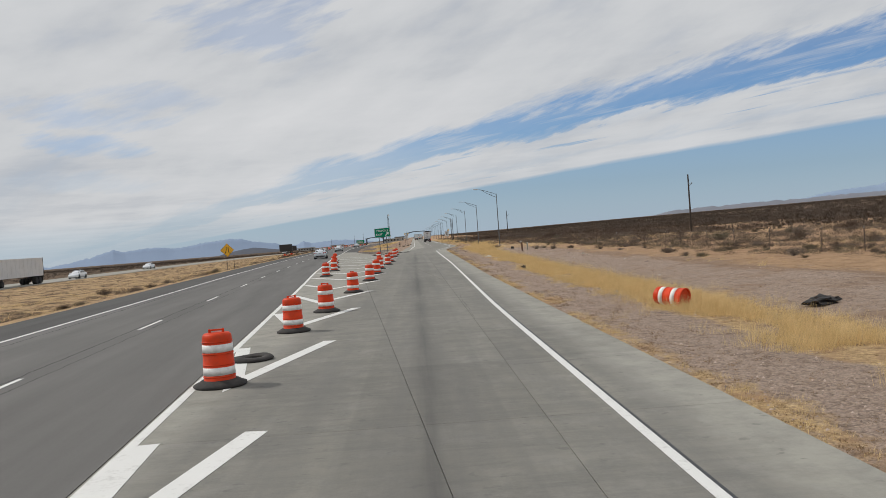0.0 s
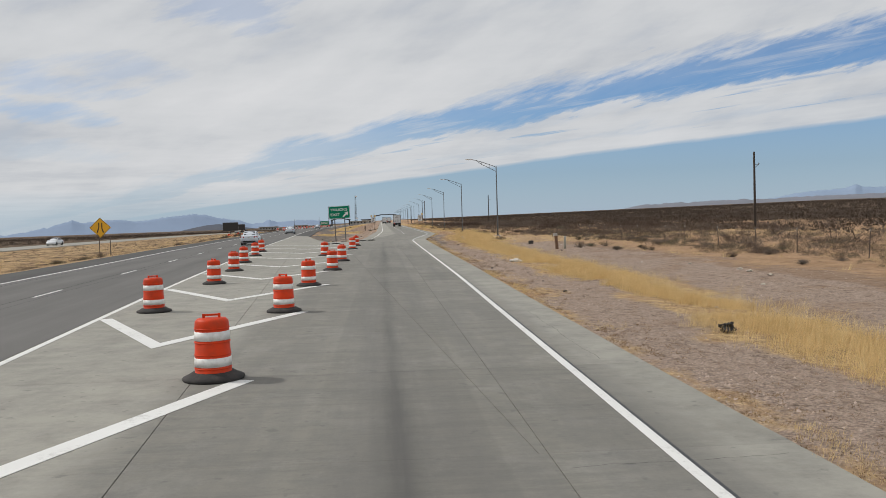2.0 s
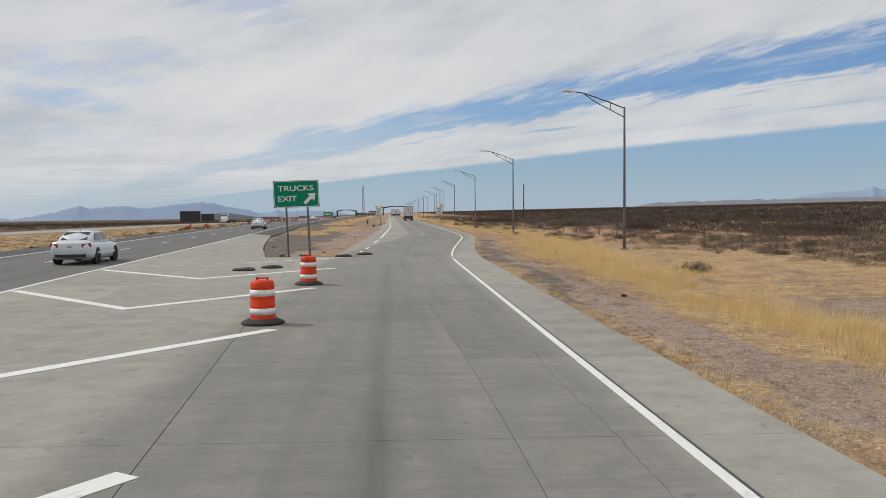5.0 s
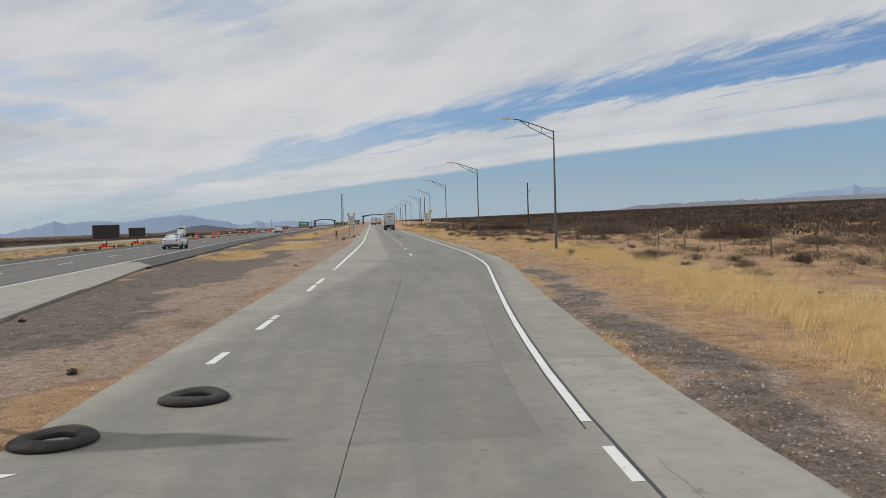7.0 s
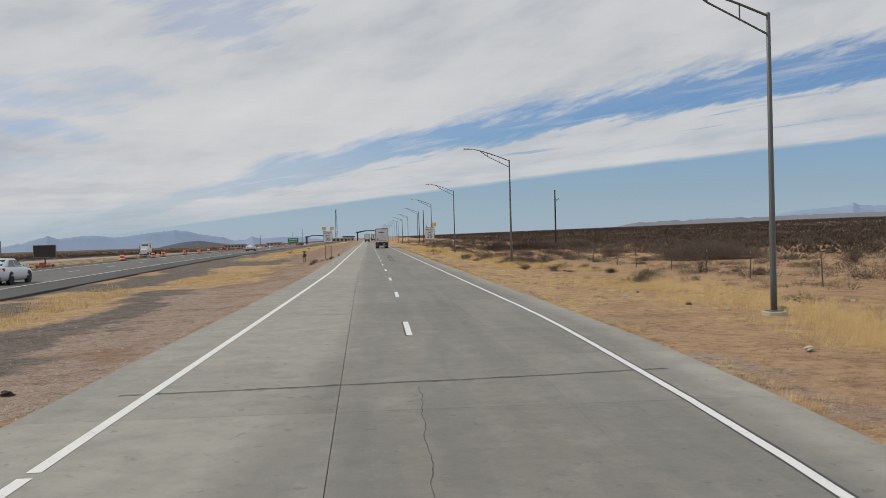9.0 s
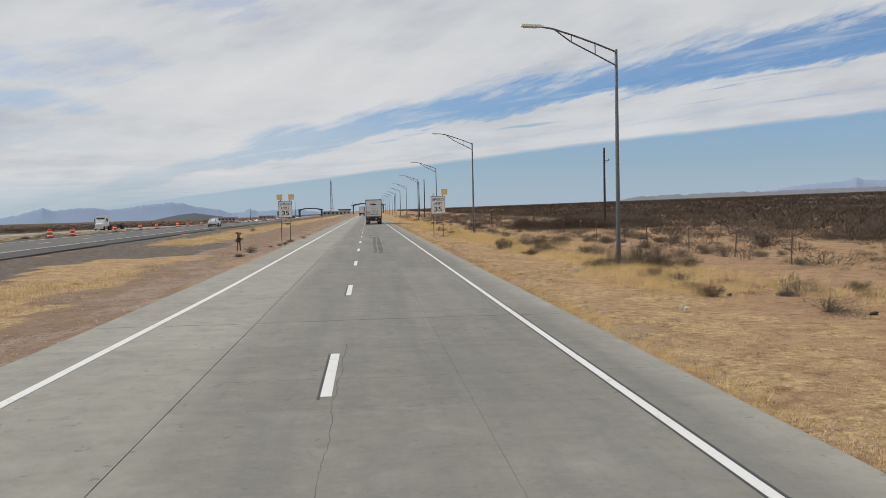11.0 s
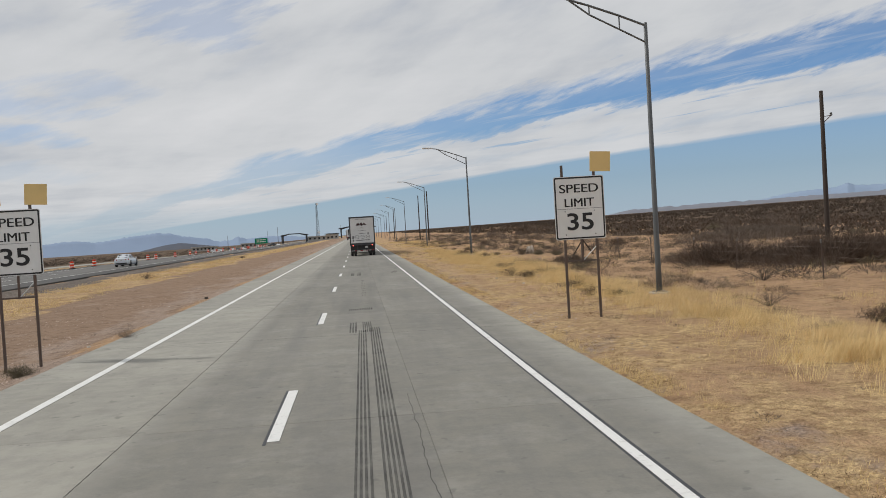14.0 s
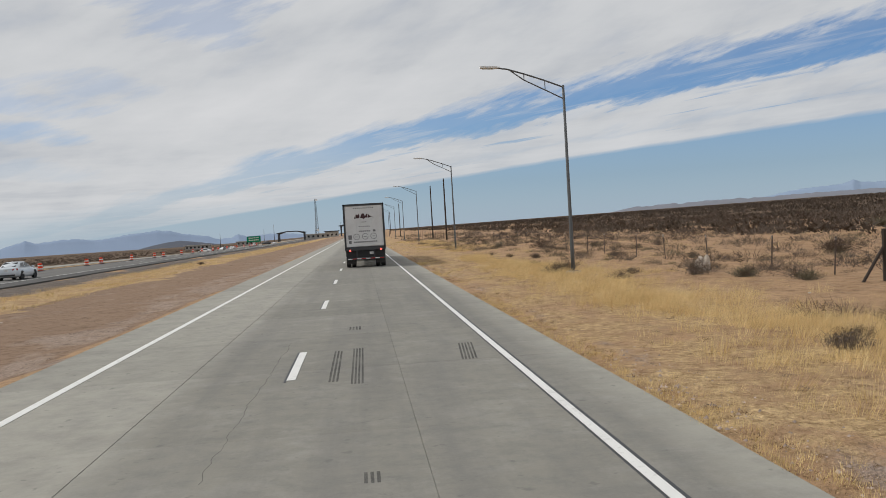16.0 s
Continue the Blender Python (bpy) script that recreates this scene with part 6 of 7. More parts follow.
for k, (x, y, s) in enumerate(spots):
    j = k % len(shrubs)
    m = pose(x, y, gz(x, y) - 0.04, 0, 0, rnd.uniform(0, 360))
    if j not in used:
        used.add(j)
        shrubs[j].matrix_world = m
        ob = shrubs[j]
    else:
        ob = copy_thing(shrubs[j], m)
    ob.scale = (s * rnd.uniform(0.9, 1.25), s, s * rnd.uniform(0.8, 1.05))

# bare bushes at the foot of the lamp
for x, y, s in ((8.7, 215.5, 1.15), (9.7, 216.0, 1.2), (10.4, 215.2, 1.0)):
    ob = copy_thing(shrubs[3 if rnd.random() < 0.6 else 1], pose(x, y, gz(x, y) - 0.05, 0, 0, rnd.uniform(0, 360)))
    ob.scale = (s * 1.1, s, s * 0.85)

rng = np.random.default_rng(5)


def tri_cloud(name, tri, mat, label, category):
    """One object out of an array of triangles, shaped (n, 3, 3)."""
    n = len(tri)
    me = bpy.data.meshes.new(name)
    me.vertices.add(3 * n)
    me.vertices.foreach_set("co", tri.reshape(-1).astype(np.float32))
    me.loops.add(3 * n)
    me.loops.foreach_set("vertex_index", np.arange(3 * n, dtype=np.int32))
    me.polygons.add(n)
    me.polygons.foreach_set("loop_start", np.arange(0, 3 * n, 3, dtype=np.int32))
    me.polygons.foreach_set("loop_total", np.full(n, 3, dtype=np.int32))
    me.materials.append(mat)
    me.update(calc_edges=True)
    return tagged(new(name, me), label, category, kind="stuff")


def heights(x, y):
    return np.array([gz(float(a), float(b)) + unevenness(float(a), float(b)) for a, b in zip(x, y)])


def blades(cx, cy, per, spread, h0, h1, width, droop=1.0):
    """Tufts of dry grass: per blades about each centre."""
    n = len(cx)
    cz = heights(cx, cy)
    ang = rng.uniform(0, 2 * np.pi, (n, per))
    rad = spread * np.sqrt(rng.uniform(0, 1, (n, per)))
    bx, by = cx[:, None] + rad * np.cos(ang), cy[:, None] + rad * np.sin(ang)
    tall = rng.uniform(0.5, 1.2, (n, 1)) * rng.uniform(h0, h1, (n, per)) * (1.0 - 0.45 * (rad / spread) ** 2)
    lean = rng.uniform(0.02, 0.55, (n, per)) * tall
    wind = rng.uniform(0.0, 0.45, (n, 1)) * tall * droop
    gust = rng.normal(0.1, 0.8, (n, 1))
    face = rng.uniform(0, np.pi, (n, per))
    w = width * rng.uniform(0.6, 1.3, (n, per))
    ex, ey = np.cos(face) * w / 2, np.sin(face) * w / 2
    z = np.broadcast_to(cz[:, None] - 0.03, bx.shape)
    la = ang + rng.normal(0, 0.5, (n, per))
    p0 = np.stack([bx - ex, by - ey, z], -1)
    p1 = np.stack([bx + ex, by + ey, z], -1)
    p2 = np.stack([bx + lean * np.cos(la) + wind * np.cos(gust), by + lean * np.sin(la) + wind * np.sin(gust), z + tall], -1)
    return np.stack([p0, p1, p2], 2).reshape(-1, 3, 3)


def line_of(f, y):
    return np.array([f(float(v)) for v in y])


def patchy(x, y, scale, cut):
    keep = np.array([noise.noise((float(a) * scale, float(b) * scale * 0.5, 3.3)) for a, b in zip(x, y)])
    return keep > cut


def make_grass():
    tris = []
    # the tall band beside the gore
    y = rng.uniform(0, 132, 12500)
    x = line_of(ramp_right, y) + 3.4 + 0.008 * y + rng.normal(0, 0.66, y.size)
    k = patchy(x, y, 0.6, -0.2)
    tris.append(blades(x[k], y[k], 36, 0.26, 0.16, 0.50, 0.005))
    # low fringe along the concrete
    y = rng.uniform(6, 330, 4200)
    x = line_of(ramp_right, y) + np.abs(rng.normal(0.05, 0.30, y.size)) + 0.03
    k = patchy(x, y, 0.5, -0.05)
    tris.append(blades(x[k], y[k], 30, 0.12, 0.05, 0.17, 0.005))
    # straw on the verge of the ramp
    y = rng.uniform(128, 420, 26000)
    off = rng.uniform(0.3, 9.5, y.size)
    k = (y > 176) | (off > 2.6)
    y, off = y[k], off[k]
    x = line_of(ramp_right, y) + off
    k = patchy(x, y, 0.45, 0.06) & ((y > 185) | (off > 3.4) | (rng.uniform(0, 1, y.size) < 0.4))
    k &= rng.uniform(0, 1, y.size) < 0.6
    tris.append(blades(x[k], y[k], 24, 0.17, 0.05, 0.18, 0.0055))
    # flat mats of trodden straw
    y = rng.uniform(135, 330, 9000)
    x = line_of(ramp_right, y) + rng.uniform(0.4, 6.5, y.size)
    k = patchy(x, y, 0.55, 0.10) & ((y > 178) | (x > line_of(ramp_right, y) + 2.6))
    tris.append(blades(x[k], y[k], 30, 0.30, 0.03, 0.09, 0.009, 2.5))
    # the row of tall straw along the foot of the verge
    y = np.repeat(rng.uniform(205, 330, 420), 4) + rng.normal(0, 0.3, 1680)
    x = 8.4 + 0.45 * np.sin(y * 0.21) + rng.normal(0, 0.5, y.size)
    tris.append(blades(x, y, 64, 0.28, 0.18, 0.50, 0.006, 2.0))
    # taller stands further from the ramp
    y = rng.uniform(128, 420, 15000)
    x = line_of(ramp_right, y) + rng.normal(5.6, 1.8, y.size)
    k = patchy(x, y, 0.22, 0.10) & (x > line_of(ramp_right, y) + 2.5)
    tris.append(blades(x[k], y[k], 28, 0.24, 0.16, 0.48, 0.0065, 1.8))
    # a big stand past the speed limit sign, and one before the lamp
    y = np.repeat(rng.uniform(237.5, 248, 90), 6) + rng.normal(0, 0.15, 540)
    x = 8.6 - 0.1 * (y - 243) + rng.normal(0, 0.75, y.size)
    tris.append(blades(x, y, 80, 0.30, 0.18, 0.55, 0.006, 2.0))
    y = rng.normal(168.6, 2.2, 420)
    x = 9.2 + 0.5 * rng.normal(0, 1.9, y.size)
    tris.append(blades(x, y, 70, 0.24, 0.2, 0.55, 0.004))
    # desert tufts
    y = rng.uniform(0, 420, 3800)
    x = rng.uniform(9, 40, y.size)
    k = patchy(x, y, 0.15, -0.05)
    tris.append(blades(x[k], y[k], 12, 0.18, 0.12, 0.34, 0.016))
    # between ramp and freeway
    y = rng.uniform(172, 640, 16000)
    fr, rl = line_of(freeway_right, y), line_of(ramp_left, y)
    f = np.where(y < 200, rng.uniform(0.3, 0.5, y.size), np.where(y < 232, rng.uniform(0.46, 0.76, y.size), rng.uniform(0.28, 0.58, y.size)))
    x = fr + (rl - fr) * f
    k = patchy(x, y, 0.3, -0.15) & ((y < 231) | (y > 250))
    tris.append(blades(x[k], y[k], 9, 0.25, 0.08, 0.26, 0.022))
    # median
    y = rng.uniform(0, 640, 9000)
    x = line_of(freeway_right, y) - rng.uniform(12, 26, y.size)
    k = (patchy(x, y, 0.2, -0.1)) & (x > line_of(opp_x, y) + 1)
    tris.append(blades(x[k], y[k], 9, 0.3, 0.10, 0.35, 0.025))
    # tufts by the feet of the exit sign and in the gore
    px = np.array([-11.05, -10.75, -10.5, -10.3, -8.7, -8.5, -8.95])
    py = np.array([127.55, 128.5, 128.8, 128.6, 132.3, 127.95, 128.5])
    tris.append(blades(np.repeat(px, 8) + rng.normal(0, 0.1, 56), np.repeat(py, 8) + rng.normal(0, 0.08, 56), 22, 0.12, 0.08, 0.24, 0.006))
    # straw beside the bend of the ramp
    y = np.repeat(rng.uniform(141, 168, 130), 6) + rng.normal(0, 0.2, 780)
    x = line_of(ramp_right, y) + 5.6 + rng.normal(0, 1.1, y.size)
    tris.append(blades(x, y, 56, 0.28, 0.15, 0.48, 0.005, 1.8))
    y = np.repeat(rng.uniform(112, 146, 210), 5) + rng.normal(0, 0.25, 1050)
    x = line_of(ramp_right, y) + 5.4 + rng.normal(0, 1.0, y.size)
    tris.append(blades(x, y, 52, 0.28, 0.2, 0.55, 0.0055, 2.0))
    y = np.repeat(rng.uniform(116, 150, 40), 5) + rng.normal(0, 0.25, 200)
    x = line_of(ramp_right, y) + 2.9 + rng.normal(0, 0.5, y.size)
    tris.append(blades(x, y, 30, 0.22, 0.08, 0.22, 0.006, 1.5))
    # stands of tall straw past the second lamp
    y = np.repeat(rng.uniform(272, 312, 150), 6) + rng.normal(0, 0.2, 900)
    x = 8.3 + rng.normal(0, 1.3, y.size)
    tris.append(blades(x, y, 64, 0.30, 0.18, 0.52, 0.006, 2.0))
    tri_cloud("dry_grass", np.concatenate(tris), STRAW, "dry yellow straw grass along the verges", "grass")


make_grass()


def make_gravel():
    """Loose stones on the shoulders, each a small rough lump."""
    g = np.random.default_rng(61)
    y1 = g.uniform(8, 150, 22000)
    x1 = line_of(ramp_right, y1) + 0.1 + np.abs(g.normal(0.6, 1.3, y1.size))
    y2 = g.uniform(128, 280, 18000)
    x2 = line_of(ramp_left, y2) - 0.05 - np.abs(g.normal(0.0, 3.2, y2.size))
    y3 = g.uniform(18, 128, 9000)
    x3 = line_of(ramp_right, y3) + g.uniform(4.6, 11.5, y3.size)
    y4 = g.uniform(176, 320, 8000)
    x4 = line_of(ramp_right, y4) + 0.1 + np.abs(g.normal(0.2, 0.8, y4.size))
    k4 = patchy(x4, y4, 0.35, 0.05)
    x, y = np.concatenate([x1, x2, x3, x4[k4]]), np.concatenate([y1, y2, y3, y4[k4]])
    n = len(x)
    s = 0.009 + 0.028 * g.uniform(0, 1, n) ** 3
    base = np.array([(1, 0, 0), (-0.5, 0.9, 0), (-0.5, -0.9, 0), (0.1, 0, 0.85)])
    pts = base[None] * s[:, None, None] * g.uniform(0.6, 1.4, (n, 4, 3))
    a = g.uniform(0, 6.28, n)
    c, q = np.cos(a)[:, None], np.sin(a)[:, None]
    px = pts[:, :, 0] * c - pts[:, :, 1] * q + x[:, None]
    py = pts[:, :, 0] * q + pts[:, :, 1] * c + y[:, None]
    pz = pts[:, :, 2] + heights(x, y)[:, None] - 0.1 * s[:, None] - 0.004
    v = np.stack([px, py, pz], -1).reshape(-1, 3)
    f = np.array([(0, 1, 3), (1, 2, 3), (2, 0, 3)])
    faces = (f[None] + 4 * np.arange(n)[:, None, None]).reshape(-1, 3)
    me = bpy.data.meshes.new("loose_gravel")
    me.vertices.add(len(v))
    me.vertices.foreach_set("co", v.astype(np.float32).ravel())
    me.loops.add(3 * len(faces))
    me.loops.foreach_set("vertex_index", faces.astype(np.int32).ravel())
    me.polygons.add(len(faces))
    me.polygons.foreach_set("loop_start", np.arange(0, 3 * len(faces), 3, dtype=np.int32))
    me.polygons.foreach_set("loop_total", np.full(len(faces), 3, dtype=np.int32))
    me.materials.append(PEBBLE)
    me.update(calc_edges=True)
    tagged(new("loose_gravel", me), "loose grey and tan gravel on the shoulders", "gravel", kind="stuff")


PEBBLE = leaf_material("pebble", (0.085, 0.063, 0.052), (0.66, 0.52, 0.43), 0.9)
make_gravel()


def make_brush():
    """Low scrub to the horizon, in clumps of slender twigs."""
    def clumps(x, y, s, bits, seed, thick=0.03):
        g = np.random.default_rng(seed)
        n = len(x)
        z = heights(x, y)
        c = g.normal(0, 1, (n, bits, 3))
        c /= np.linalg.norm(c, axis=2, keepdims=True)
        c *= g.uniform(0.1, 1, (n, bits, 1)) ** 0.5
        c[:, :, 2] = np.abs(c[:, :, 2]) * 0.42
        out = c * np.array([0.8, 0.8, 1.5]) + g.normal(0, 0.45, c.shape)
        out[:, :, 2] = np.abs(out[:, :, 2]) + 0.15
        out /= np.linalg.norm(out, axis=2, keepdims=True)
        side = np.cross(out, g.normal(0, 1, c.shape))
        side /= np.linalg.norm(side, axis=2, keepdims=True) + 1e-6
        S = s[:, None, None]
        base = c * S + np.stack([x, y, z], -1)[:, None, :]
        length = g.uniform(0.18, 0.5, (n, bits, 1)) * S
        width = g.uniform(0.5, 1.0, (n, bits, 1)) * thick * S
        return np.stack([base - side * width, base + side * width, base + out * length], 2).reshape(-1, 3, 3)

    def field(n, az0, az1, r0, r1, size0, size1, bits, seed, grow=1.4, thick=0.03, edge=16.5):
        g = np.random.default_rng(seed)
        az = np.radians(g.uniform(az0, az1, n))
        r = np.exp(g.uniform(np.log(r0), np.log(r1), n))
        mixk = np.clip(1.2 - r / 900, 0, 1)
        y = g.uniform(20, 300, n) * mixk + 130 * (1 - mixk) + r * np.cos(az)
        x = r * np.sin(az)
        fr = line_of(freeway_right, y)
        left = (x < fr - 15.5) & ((x > line_of(opp_x, y) + 5) | (x < line_of(opp_x, y) - 17))
        k = (x > edge) | left
        x, y, r = x[k], y[k], r[k]
        k = patchy(x, y, 0.035, -0.12) | (g.uniform(0, 1, x.size) < 0.45) | (r > 150)
        x, y, r = x[k], y[k], r[k]
        s = g.uniform(size0, size1, len(x)) ** 1.3 * (1 + np.clip(r / 450, 0, grow))
        s = np.where((x < 0) & (x > line_of(opp_x, y)), 0.35 * s, s)
        return clumps(x, y, s, bits, seed + 50, thick)

    for seed, mat, n in ((11, BRUSH, 1900), (12, GREY_BRUSH, 1300), (14, GREEN_BRUSH, 400)):
        tri_cloud("desert_scrub", field(n, 6, 80, 22, 240, 0.3, 0.95, 120, seed, 0.6, 0.017, 14.5), mat, "dry scrub standing on desert sand", "scrub")
    for seed, mat in ((31, BRUSH), (32, GREY_BRUSH)):
        tri_cloud("desert_scrub", field(1000, 6, 80, 45, 300, 0.75, 1.35, 170, seed, 0.5, 0.014, 21.0), mat, "tall dry scrub beyond the fence", "scrub")
    # far fields: shade between the bushes is put into the darker brush colour
    tri_cloud("desert_scrub", field(21000, 2, 62, 75, 1800, 0.6, 1.15, 13, 15, 1.5, 0.125, 34.0), SHADED_BRUSH, "dark scrub far across the desert plain", "scrub")
    tri_cloud("desert_scrub", field(13000, -50, -4, 60, 1600, 0.35, 0.75, 16, 16, 1.2, 0.12), SHADED_BRUSH, "dark scrub beyond the freeway", "scrub")
    # low bushes between the verge and the fence, and just past it
    for seed, mat in ((41, BRUSH), (42, GREY_BRUSH), (43, GREEN_BRUSH)):
        g = np.random.default_rng(seed)
        y = np.concatenate([g.uniform(30, 420, 420), g.uniform(260, 520, 260)])
        x = 8.5 + np.abs(g.normal(8.0, 7.0, y.size))
        k = ((y > 130) | (x > 12.5)) & patchy(x, y, 0.11, -0.25)
        x, y = x[k], y[k]
        tri_cloud("low_scrub", clumps(x, y, g.uniform(0.3, 0.8, x.size) ** 1.5, 200, seed + 9, 0.0105), mat, "low dry bushes along the wire fence", "scrub")
    for seed, mat in ((61, GREY_BRUSH), (62, GREEN_BRUSH), (63, BRUSH)):
        g = np.random.default_rng(seed)
        y = g.uniform(22, 150, 190)
        x = 14.0 + np.abs(g.normal(0, 1.0, y.size)) * 7.5
        tri_cloud("low_scrub", clumps(x, y, g.uniform(0.28, 0.75, y.size), 170, seed + 9, 0.011), mat, "rounded dry bushes along the wire fence", "scrub")
    g = np.random.default_rng(71)
    y = np.concatenate([g.uniform(18, 120, 110), g.uniform(120, 360, 90)])
    x = line_of(freeway_right, y) - g.uniform(12.0, 19.5, y.size)
    tri_cloud("low_scrub", clumps(x, y, g.uniform(0.25, 0.7, y.size), 150, 72, 0.013), GREY_BRUSH, "grey dry bushes on the grassy median", "scrub")
    # wide grey thickets beyond the fence
    for k, (x0, y0, wx, wy, count) in enumerate(((20.5, 268.5, 3.4, 2.2, 70), (26.5, 267.5, 3.0, 2.0, 46), (16.6, 271.0, 1.2, 1.2, 16), (24.0, 214.0, 3.5, 2.5, 50), (27.0, 186.0, 3.0, 2.5, 40), (31.0, 232.0, 3.6, 3.0, 46), (34.0, 158.0, 4.0, 3.0, 46), (33.0, 300.0, 5.0, 3.0, 60))):
        g = np.random.default_rng(90 + k)
        x, y = x0 + wx * g.normal(0, 0.55, count), y0 + wy * g.normal(0, 0.55, count)
        size = 2.1 * np.exp(-((x - x0) / wx) ** 2 * 0.5 - ((y - y0) / wy) ** 2 * 0.3) * g.uniform(0.8, 1.15, count)
        tri_cloud("thicket", clumps(x, y, np.clip(size, 0.6, 2.2), 340, 190 + k, 0.0065), GREY_BRUSH if k % 2 else BRUSH, "wide thicket of bare grey-brown twigs on sand", "thicket")
    # small dead weeds on the verges
    g = np.random.default_rng(21)
    y = g.uniform(10, 400, 1500)
    x = line_of(ramp_right, y) + 0.4 + np.abs(g.normal(3.5, 4.5, y.size))
    tri_cloud("dead_weeds", clumps(x, y, g.uniform(0.04, 0.16, y.size), 40, 22, 0.025), GREY_BRUSH, "small dead brown weeds on the verge", "weeds")
    y = g.uniform(130, 330, 6500)
    x = line_of(ramp_right, y) + 0.2 + np.abs(g.normal(2.5, 3.5, y.size))
    k = patchy(x, y, 0.5, -0.05)
    tri_cloud("dead_weeds", clumps(x[k], y[k], g.uniform(0.04, 0.15, int(k.sum())), 20, 29, 0.035), CLOD, "flat dead brown weeds on sandy soil", "weeds")
    y = g.uniform(10, 130, 3000)
    x = line_of(ramp_right, y) + 0.3 + np.abs(g.normal(1.0, 4.0, y.size))
    tri_cloud("dead_weeds", clumps(x, y, g.uniform(0.03, 0.10, y.size), 20, 33, 0.05), CLOD, "flat dead brown weeds on gravel", "weeds")
    y = np.concatenate([g.uniform(0, 330, 2600), g.uniform(6, 132, 2200)])
    x = line_of(ramp_right, y) + 0.03 + np.abs(g.normal(0.0, 0.35, y.size)) * np.where(np.arange(y.size) < 2600, 1.0, 2.2)
    k = patchy(x, y, 0.7, -0.1)
    tri_cloud("dead_weeds", clumps(x[k], y[k], g.uniform(0.03, 0.11, int(k.sum())), 18, 37, 0.055), CLOD, "ragged dead weeds along the edge of the concrete", "weeds")
    y = g.uniform(130, 420, 420)
    x = line_of(ramp_left, y) - 0.3 - np.abs(g.normal(1.0, 5.0, y.size))
    k = x > line_of(freeway_right, y) + 3.5
    tri_cloud("dead_weeds", clumps(x[k], y[k], g.uniform(0.04, 0.14, int(k.sum())), 40, 23, 0.03), BRUSH, "small dead brown weeds on bare dirt", "weeds")


CLOD = leaf_material("dead_weed", (0.085, 0.053, 0.03), (0.36, 0.23, 0.12), 0.9)
make_brush()


# ---- the concrete ramp, slab by slab ----
ramp = thing("pavement", "grey concrete ramp pavement of jointed slabs", "pavement", kind="structure")
GAP, FINE, CROSS = 0.003, 0.001, 0.003
ROW = 4.57


def slab(name, y0, y1, left, right, gl, gr):
    n = 3
    cross = CROSS * (2.2 if int(y0 / ROW) % 3 == 1 else 0.5)
    verts, faces = [], []
    for k in range(n + 1):
        y = y0 + (y1 - y0) * k / n
        a, b = left(y) + gl, right(y) - gr
        for x, dz in ((a, -0.005), (a + 0.005, 0.0), (b - 0.005, 0.0), (b, -0.005), (b, -0.25), (a, -0.25)):
            yy = y + (cross if k == 0 else -cross if k == n else 0)
            verts.append((x, yy, gz(x, yy) + 0.02 + dz))
    for k in range(n):
        for i in range(6):
            p, q = 6 * k + i, 6 * k + (i + 1) % 6
            faces.append((p, q, q + 6, p + 6))
    faces += [tuple(range(5, -1, -1)), tuple(range(6 * n, 6 * n + 6))]
    ob = raw_object(name, verts, faces, CONCRETE)
    ob.parent = ramp
    return ob


def gore_far(y):
    """Joint that splits off towards the freeway, farther one."""
    return min(-5.2 - 0.078 * (y - 13.5), joint_a(y) - 0.1)


def gore_near(y):
    return min(-5.7 - 0.07 * (y - 73), joint_a(y) - 0.06)


edge_left = shifted(freeway_right, 0.01)
y = -22.0
while y < 330:
    y1 = y + ROW
    if 124 < y1 and y < 126:
        y1 = 126.8
    if y < 126.5:
        if y1 < -6:
            cols = [(edge_left, joint_a), (joint_a, ramp_right)]
        elif y1 < 46:
            cols = [(edge_left, gore_far), (gore_far, joint_a), (joint_a, ramp_right)]
        else:
            cols = [(edge_left, gore_far), (gore_far, gore_near), (gore_near, joint_a), (joint_a, ramp_right)]
    else:
        cols = [(ramp_left, joint_a), (joint_a, joint_b), (joint_b, ramp_right)]
        if y < 168:
            cols.append((edge_left, gore_edge))
    for a, b in cols:
        slab("slab", y, y1, a, b, FINE if a is joint_b else GAP, FINE if b is joint_b else GAP)
    y = y1
end = ribbon("pavement", ramp_left, ramp_right, y, 1400, 0.02, 0.2, CONCRETE, 8.0, "grey concrete ramp running on to the station", "pavement")


# rubber left by tyres
def tyre_mark(x0, y0, x1, y1, w, ribs):
    b = bmesh.new()
    for k in range(ribs):
        o = (k - (ribs - 1) / 2) * w / ribs
        ww = 0.28 * w / ribs
        vs = []
        for x, y in ((x0, y0), (x1, y1)):
            for s in (-ww, ww):
                xx = x + o + s
                vs.append(b.verts.new((xx, y, gz(xx, y) + 0.0235)))
        b.faces.new((vs[0], vs[1], vs[3], vs[2]))
    ob = mesh_object("trim_tyre_mark", b, RUBBER_MARK)
    tagged(ob, "dark rubber tyre mark on concrete", "tyre mark", "tyre marks", "structure")


def rubber_mark():
    m, n, b, p = world_surface("rubber_mark")
    q = n.xyz(p)
    b.inputs["Base Color"].default_value = (0.045, 0.045, 0.045, 1)
    b.inputs["Roughness"].default_value = 0.8
    fade = n.ramp(n.noise(n.vec(n.math("MULTIPLY", q[0], 5.0), n.math("MULTIPLY", q[1], 1.2), 2.0), 1.0, 5.0, 0.7), [(0.25, 0.16), (0.6, 0.58)])
    n.link(fade, b.inputs["Alpha"])
    return m


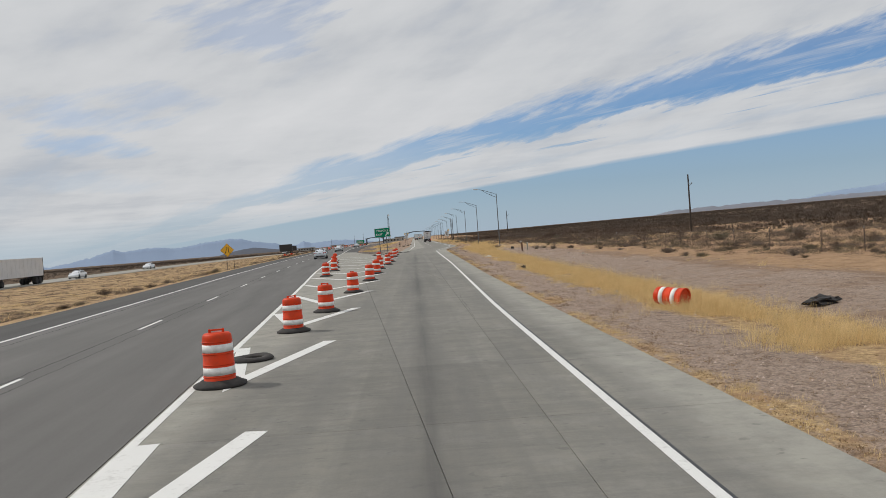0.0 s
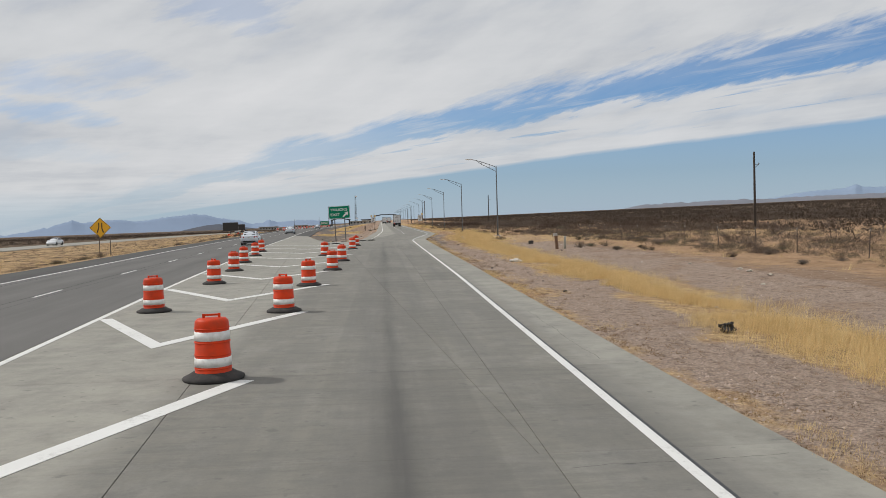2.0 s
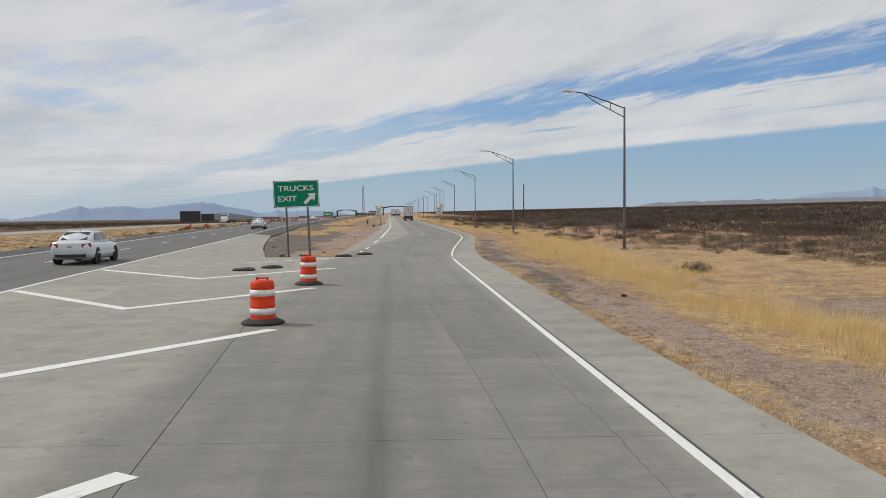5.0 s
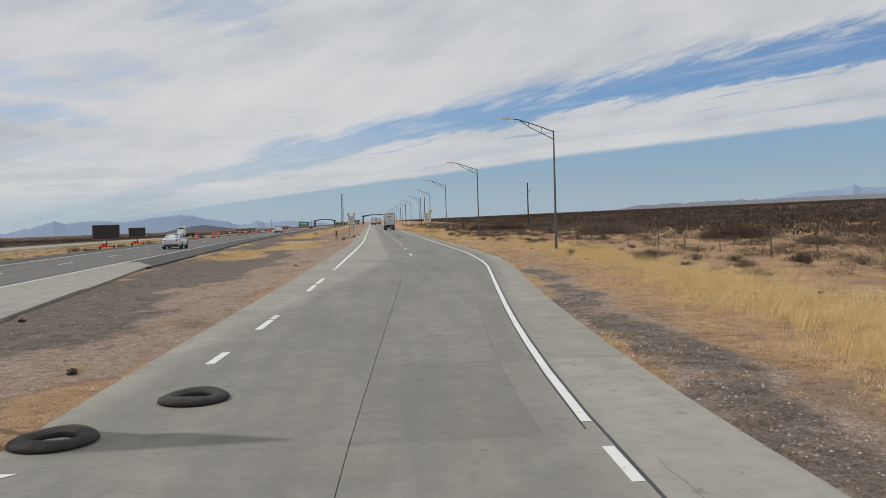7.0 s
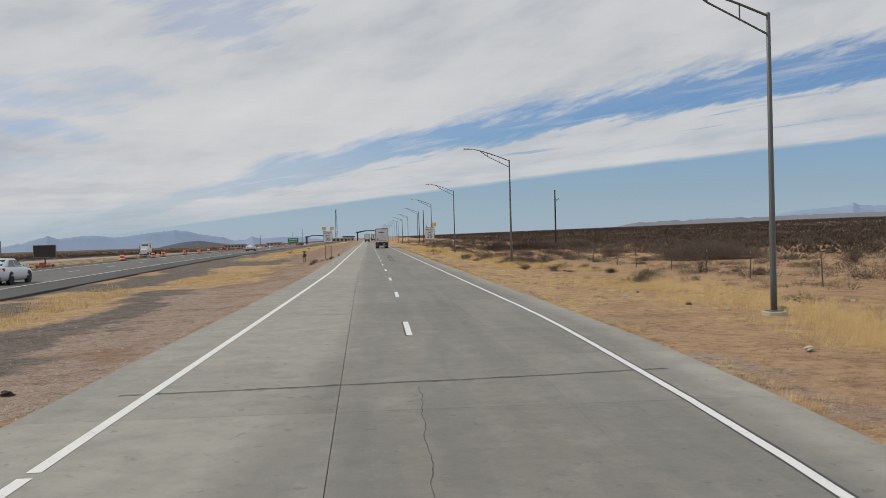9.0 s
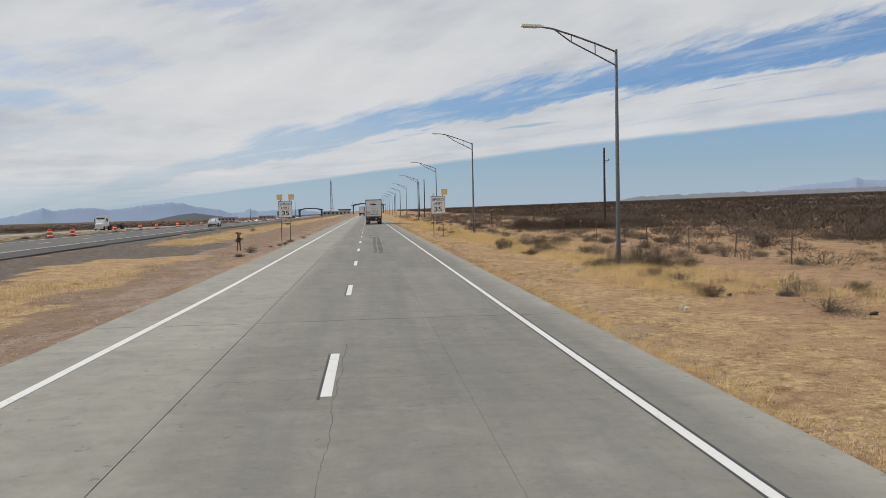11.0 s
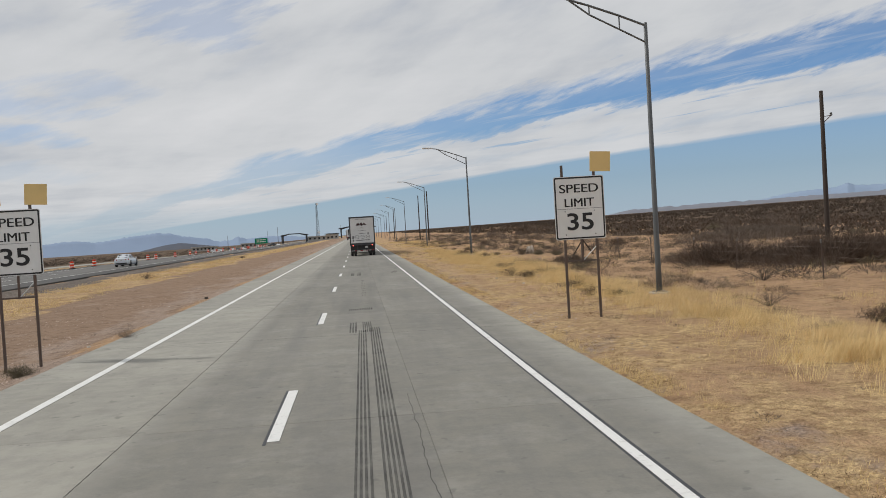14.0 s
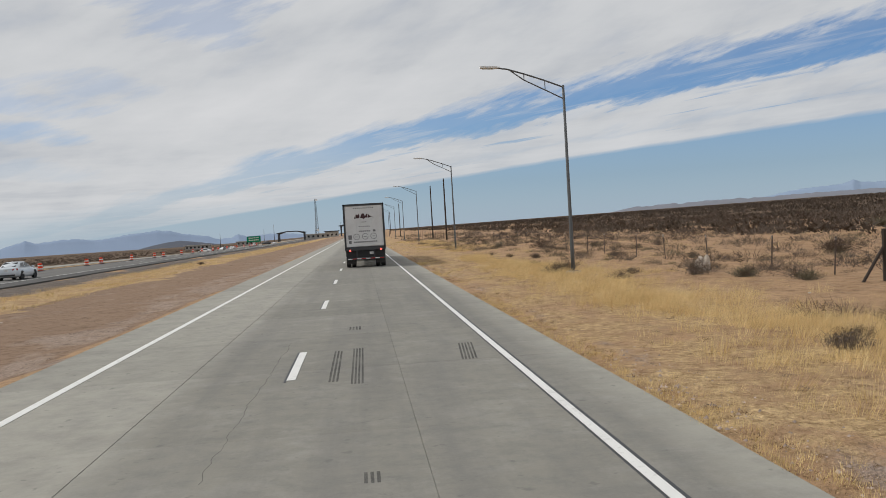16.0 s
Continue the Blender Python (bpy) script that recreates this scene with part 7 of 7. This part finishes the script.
RUBBER_MARK = rubber_mark()
tyre_mark(-0.10, 230, 0.03, 255.0, 0.20, 4)
tyre_mark(0.21, 230, 0.33, 255.5, 0.25, 5)
tyre_mark(-0.19, 254.6, -0.19, 256.8, 0.2, 3)
tyre_mark(0.15, 254.6, 0.15, 256.8, 0.24, 5)
tyre_mark(-0.2, 260.2, -0.2, 260.7, 0.3, 5)
tyre_mark(0.17, 260.2, 0.17, 260.9, 0.4, 7)
for k in range(9):
    tyre_mark(0.16, 266 + 1.2 * k, 0.16, 266.35 + 1.2 * k, 0.18, 3)
tyre_mark(-0.36, 280.9, -0.35, 284.2, 0.18, 3)
tyre_mark(0.01, 280.6, 0.03, 284.4, 0.22, 4)
tyre_mark(2.12, 284.2, 1.95, 282.2, 0.3, 5)
tyre_mark(-0.05, 287.5, -0.05, 288.2, 0.3, 4)


# cracks and sealed joints in the concrete
def crack(name, points, width, wander, seed, label):
    r = random.Random(seed)
    path = []
    for (xa, ya), (xb, yb) in zip(points, points[1:]):
        n = max(2, int(math.hypot(xb - xa, yb - ya) / 0.12))
        for k in range(n):
            f = k / n
            path.append((xa + (xb - xa) * f, ya + (yb - ya) * f))
    along_x = abs(points[-1][0] - points[0][0]) > abs(points[-1][1] - points[0][1])
    verts, faces = [], []
    for k, (x, y) in enumerate(path):
        d = wander * (noise.noise((k * 0.13, seed, 0)) + 0.8 * noise.noise((k * 0.6, seed, 4)))
        w = width * r.uniform(0.65, 1.0) / 2
        if along_x:
            p, q = (x, y + d - w), (x, y + d + w)
        else:
            p, q = (x + d - w, y), (x + d + w, y)
        verts += [(p[0], p[1], gz(*p) + 0.0222), (q[0], q[1], gz(*q) + 0.0222)]
        if k:
            i = 2 * k - 2
            faces.append((i, i + 1, i + 3, i + 2) if not along_x else (i, i + 2, i + 3, i + 1))
    ob = raw_object(name, verts, faces, RUBBER_MARK)
    tagged(ob, label, "crack", "cracks in the concrete", "structure")


crack("trim_sealed_joint", [(-5.9, 165.1), (-1.9, 165.4), (0.6, 165.6), (2.9, 165.9)], 0.14, 0.05, 3.1, "dark sealed joint across the concrete ramp")
crack("trim_sealed_joint", [(-5.9, 254.5), (-2.7, 254.4), (4.4, 254.0)], 0.03, 0.04, 5.1, "dark sealed joint across the concrete ramp")
crack("trim_sealed_joint", [(-5.9, 202.85), (-3.0, 202.9), (-0.75, 203.1), (3.7, 203.25)], 0.05, 0.05, 4.3, "dark sealed joint across the concrete ramp")
crack("trim_crack", [(-1.44, 165.0), (-1.57, 161.4), (-1.63, 159.3), (-1.7, 157.0), (-2.0, 150.0)], 0.015, 0.04, 7.7, "ragged dark crack along the concrete ramp")
crack("trim_crack", [(0.62, 247.0), (0.6, 240.0), (0.5, 234.0)], 0.012, 0.03, 9.4, "fine dark crack along the concrete ramp")
for k, (yc, off, length) in enumerate(((22, -1.2, 9), (47, 0.6, 7), (86, -0.5, 12), (118, 0.9, 8), (186, -1.5, 14), (204, 1.9, 9), (276, -2.0, 10))):
    xc = (joint_a(yc) + ramp_right(yc)) / 2 + off
    crack("trim_crack", [(xc, yc), (xc + 0.1, yc + length)], 0.010, 0.05, 11.3 + k, "fine dark crack along the concrete ramp")
for k, yc in enumerate((14.0, 41.5, 73.0, 101.0, 143.5, 197.0, 221.0, 288.0)):
    crack("trim_crack", [(joint_a(yc) + 0.1, yc), (ramp_right(yc) - 0.1, yc + 0.15)], 0.012, 0.05, 31.3 + k, "fine dark crack across the concrete ramp")
for off, w, seed in ((-3.9, 0.05, 51.0), (-6.9, 0.06, 52.0), (-3.4, 0.03, 53.0)):
    ys = list(range(-20, 330, 10))
    crack("trim_sealed_joint", [(freeway_right(v) + off, v) for v in ys], w, 0.05, seed, "dark sealed joint along the asphalt freeway")
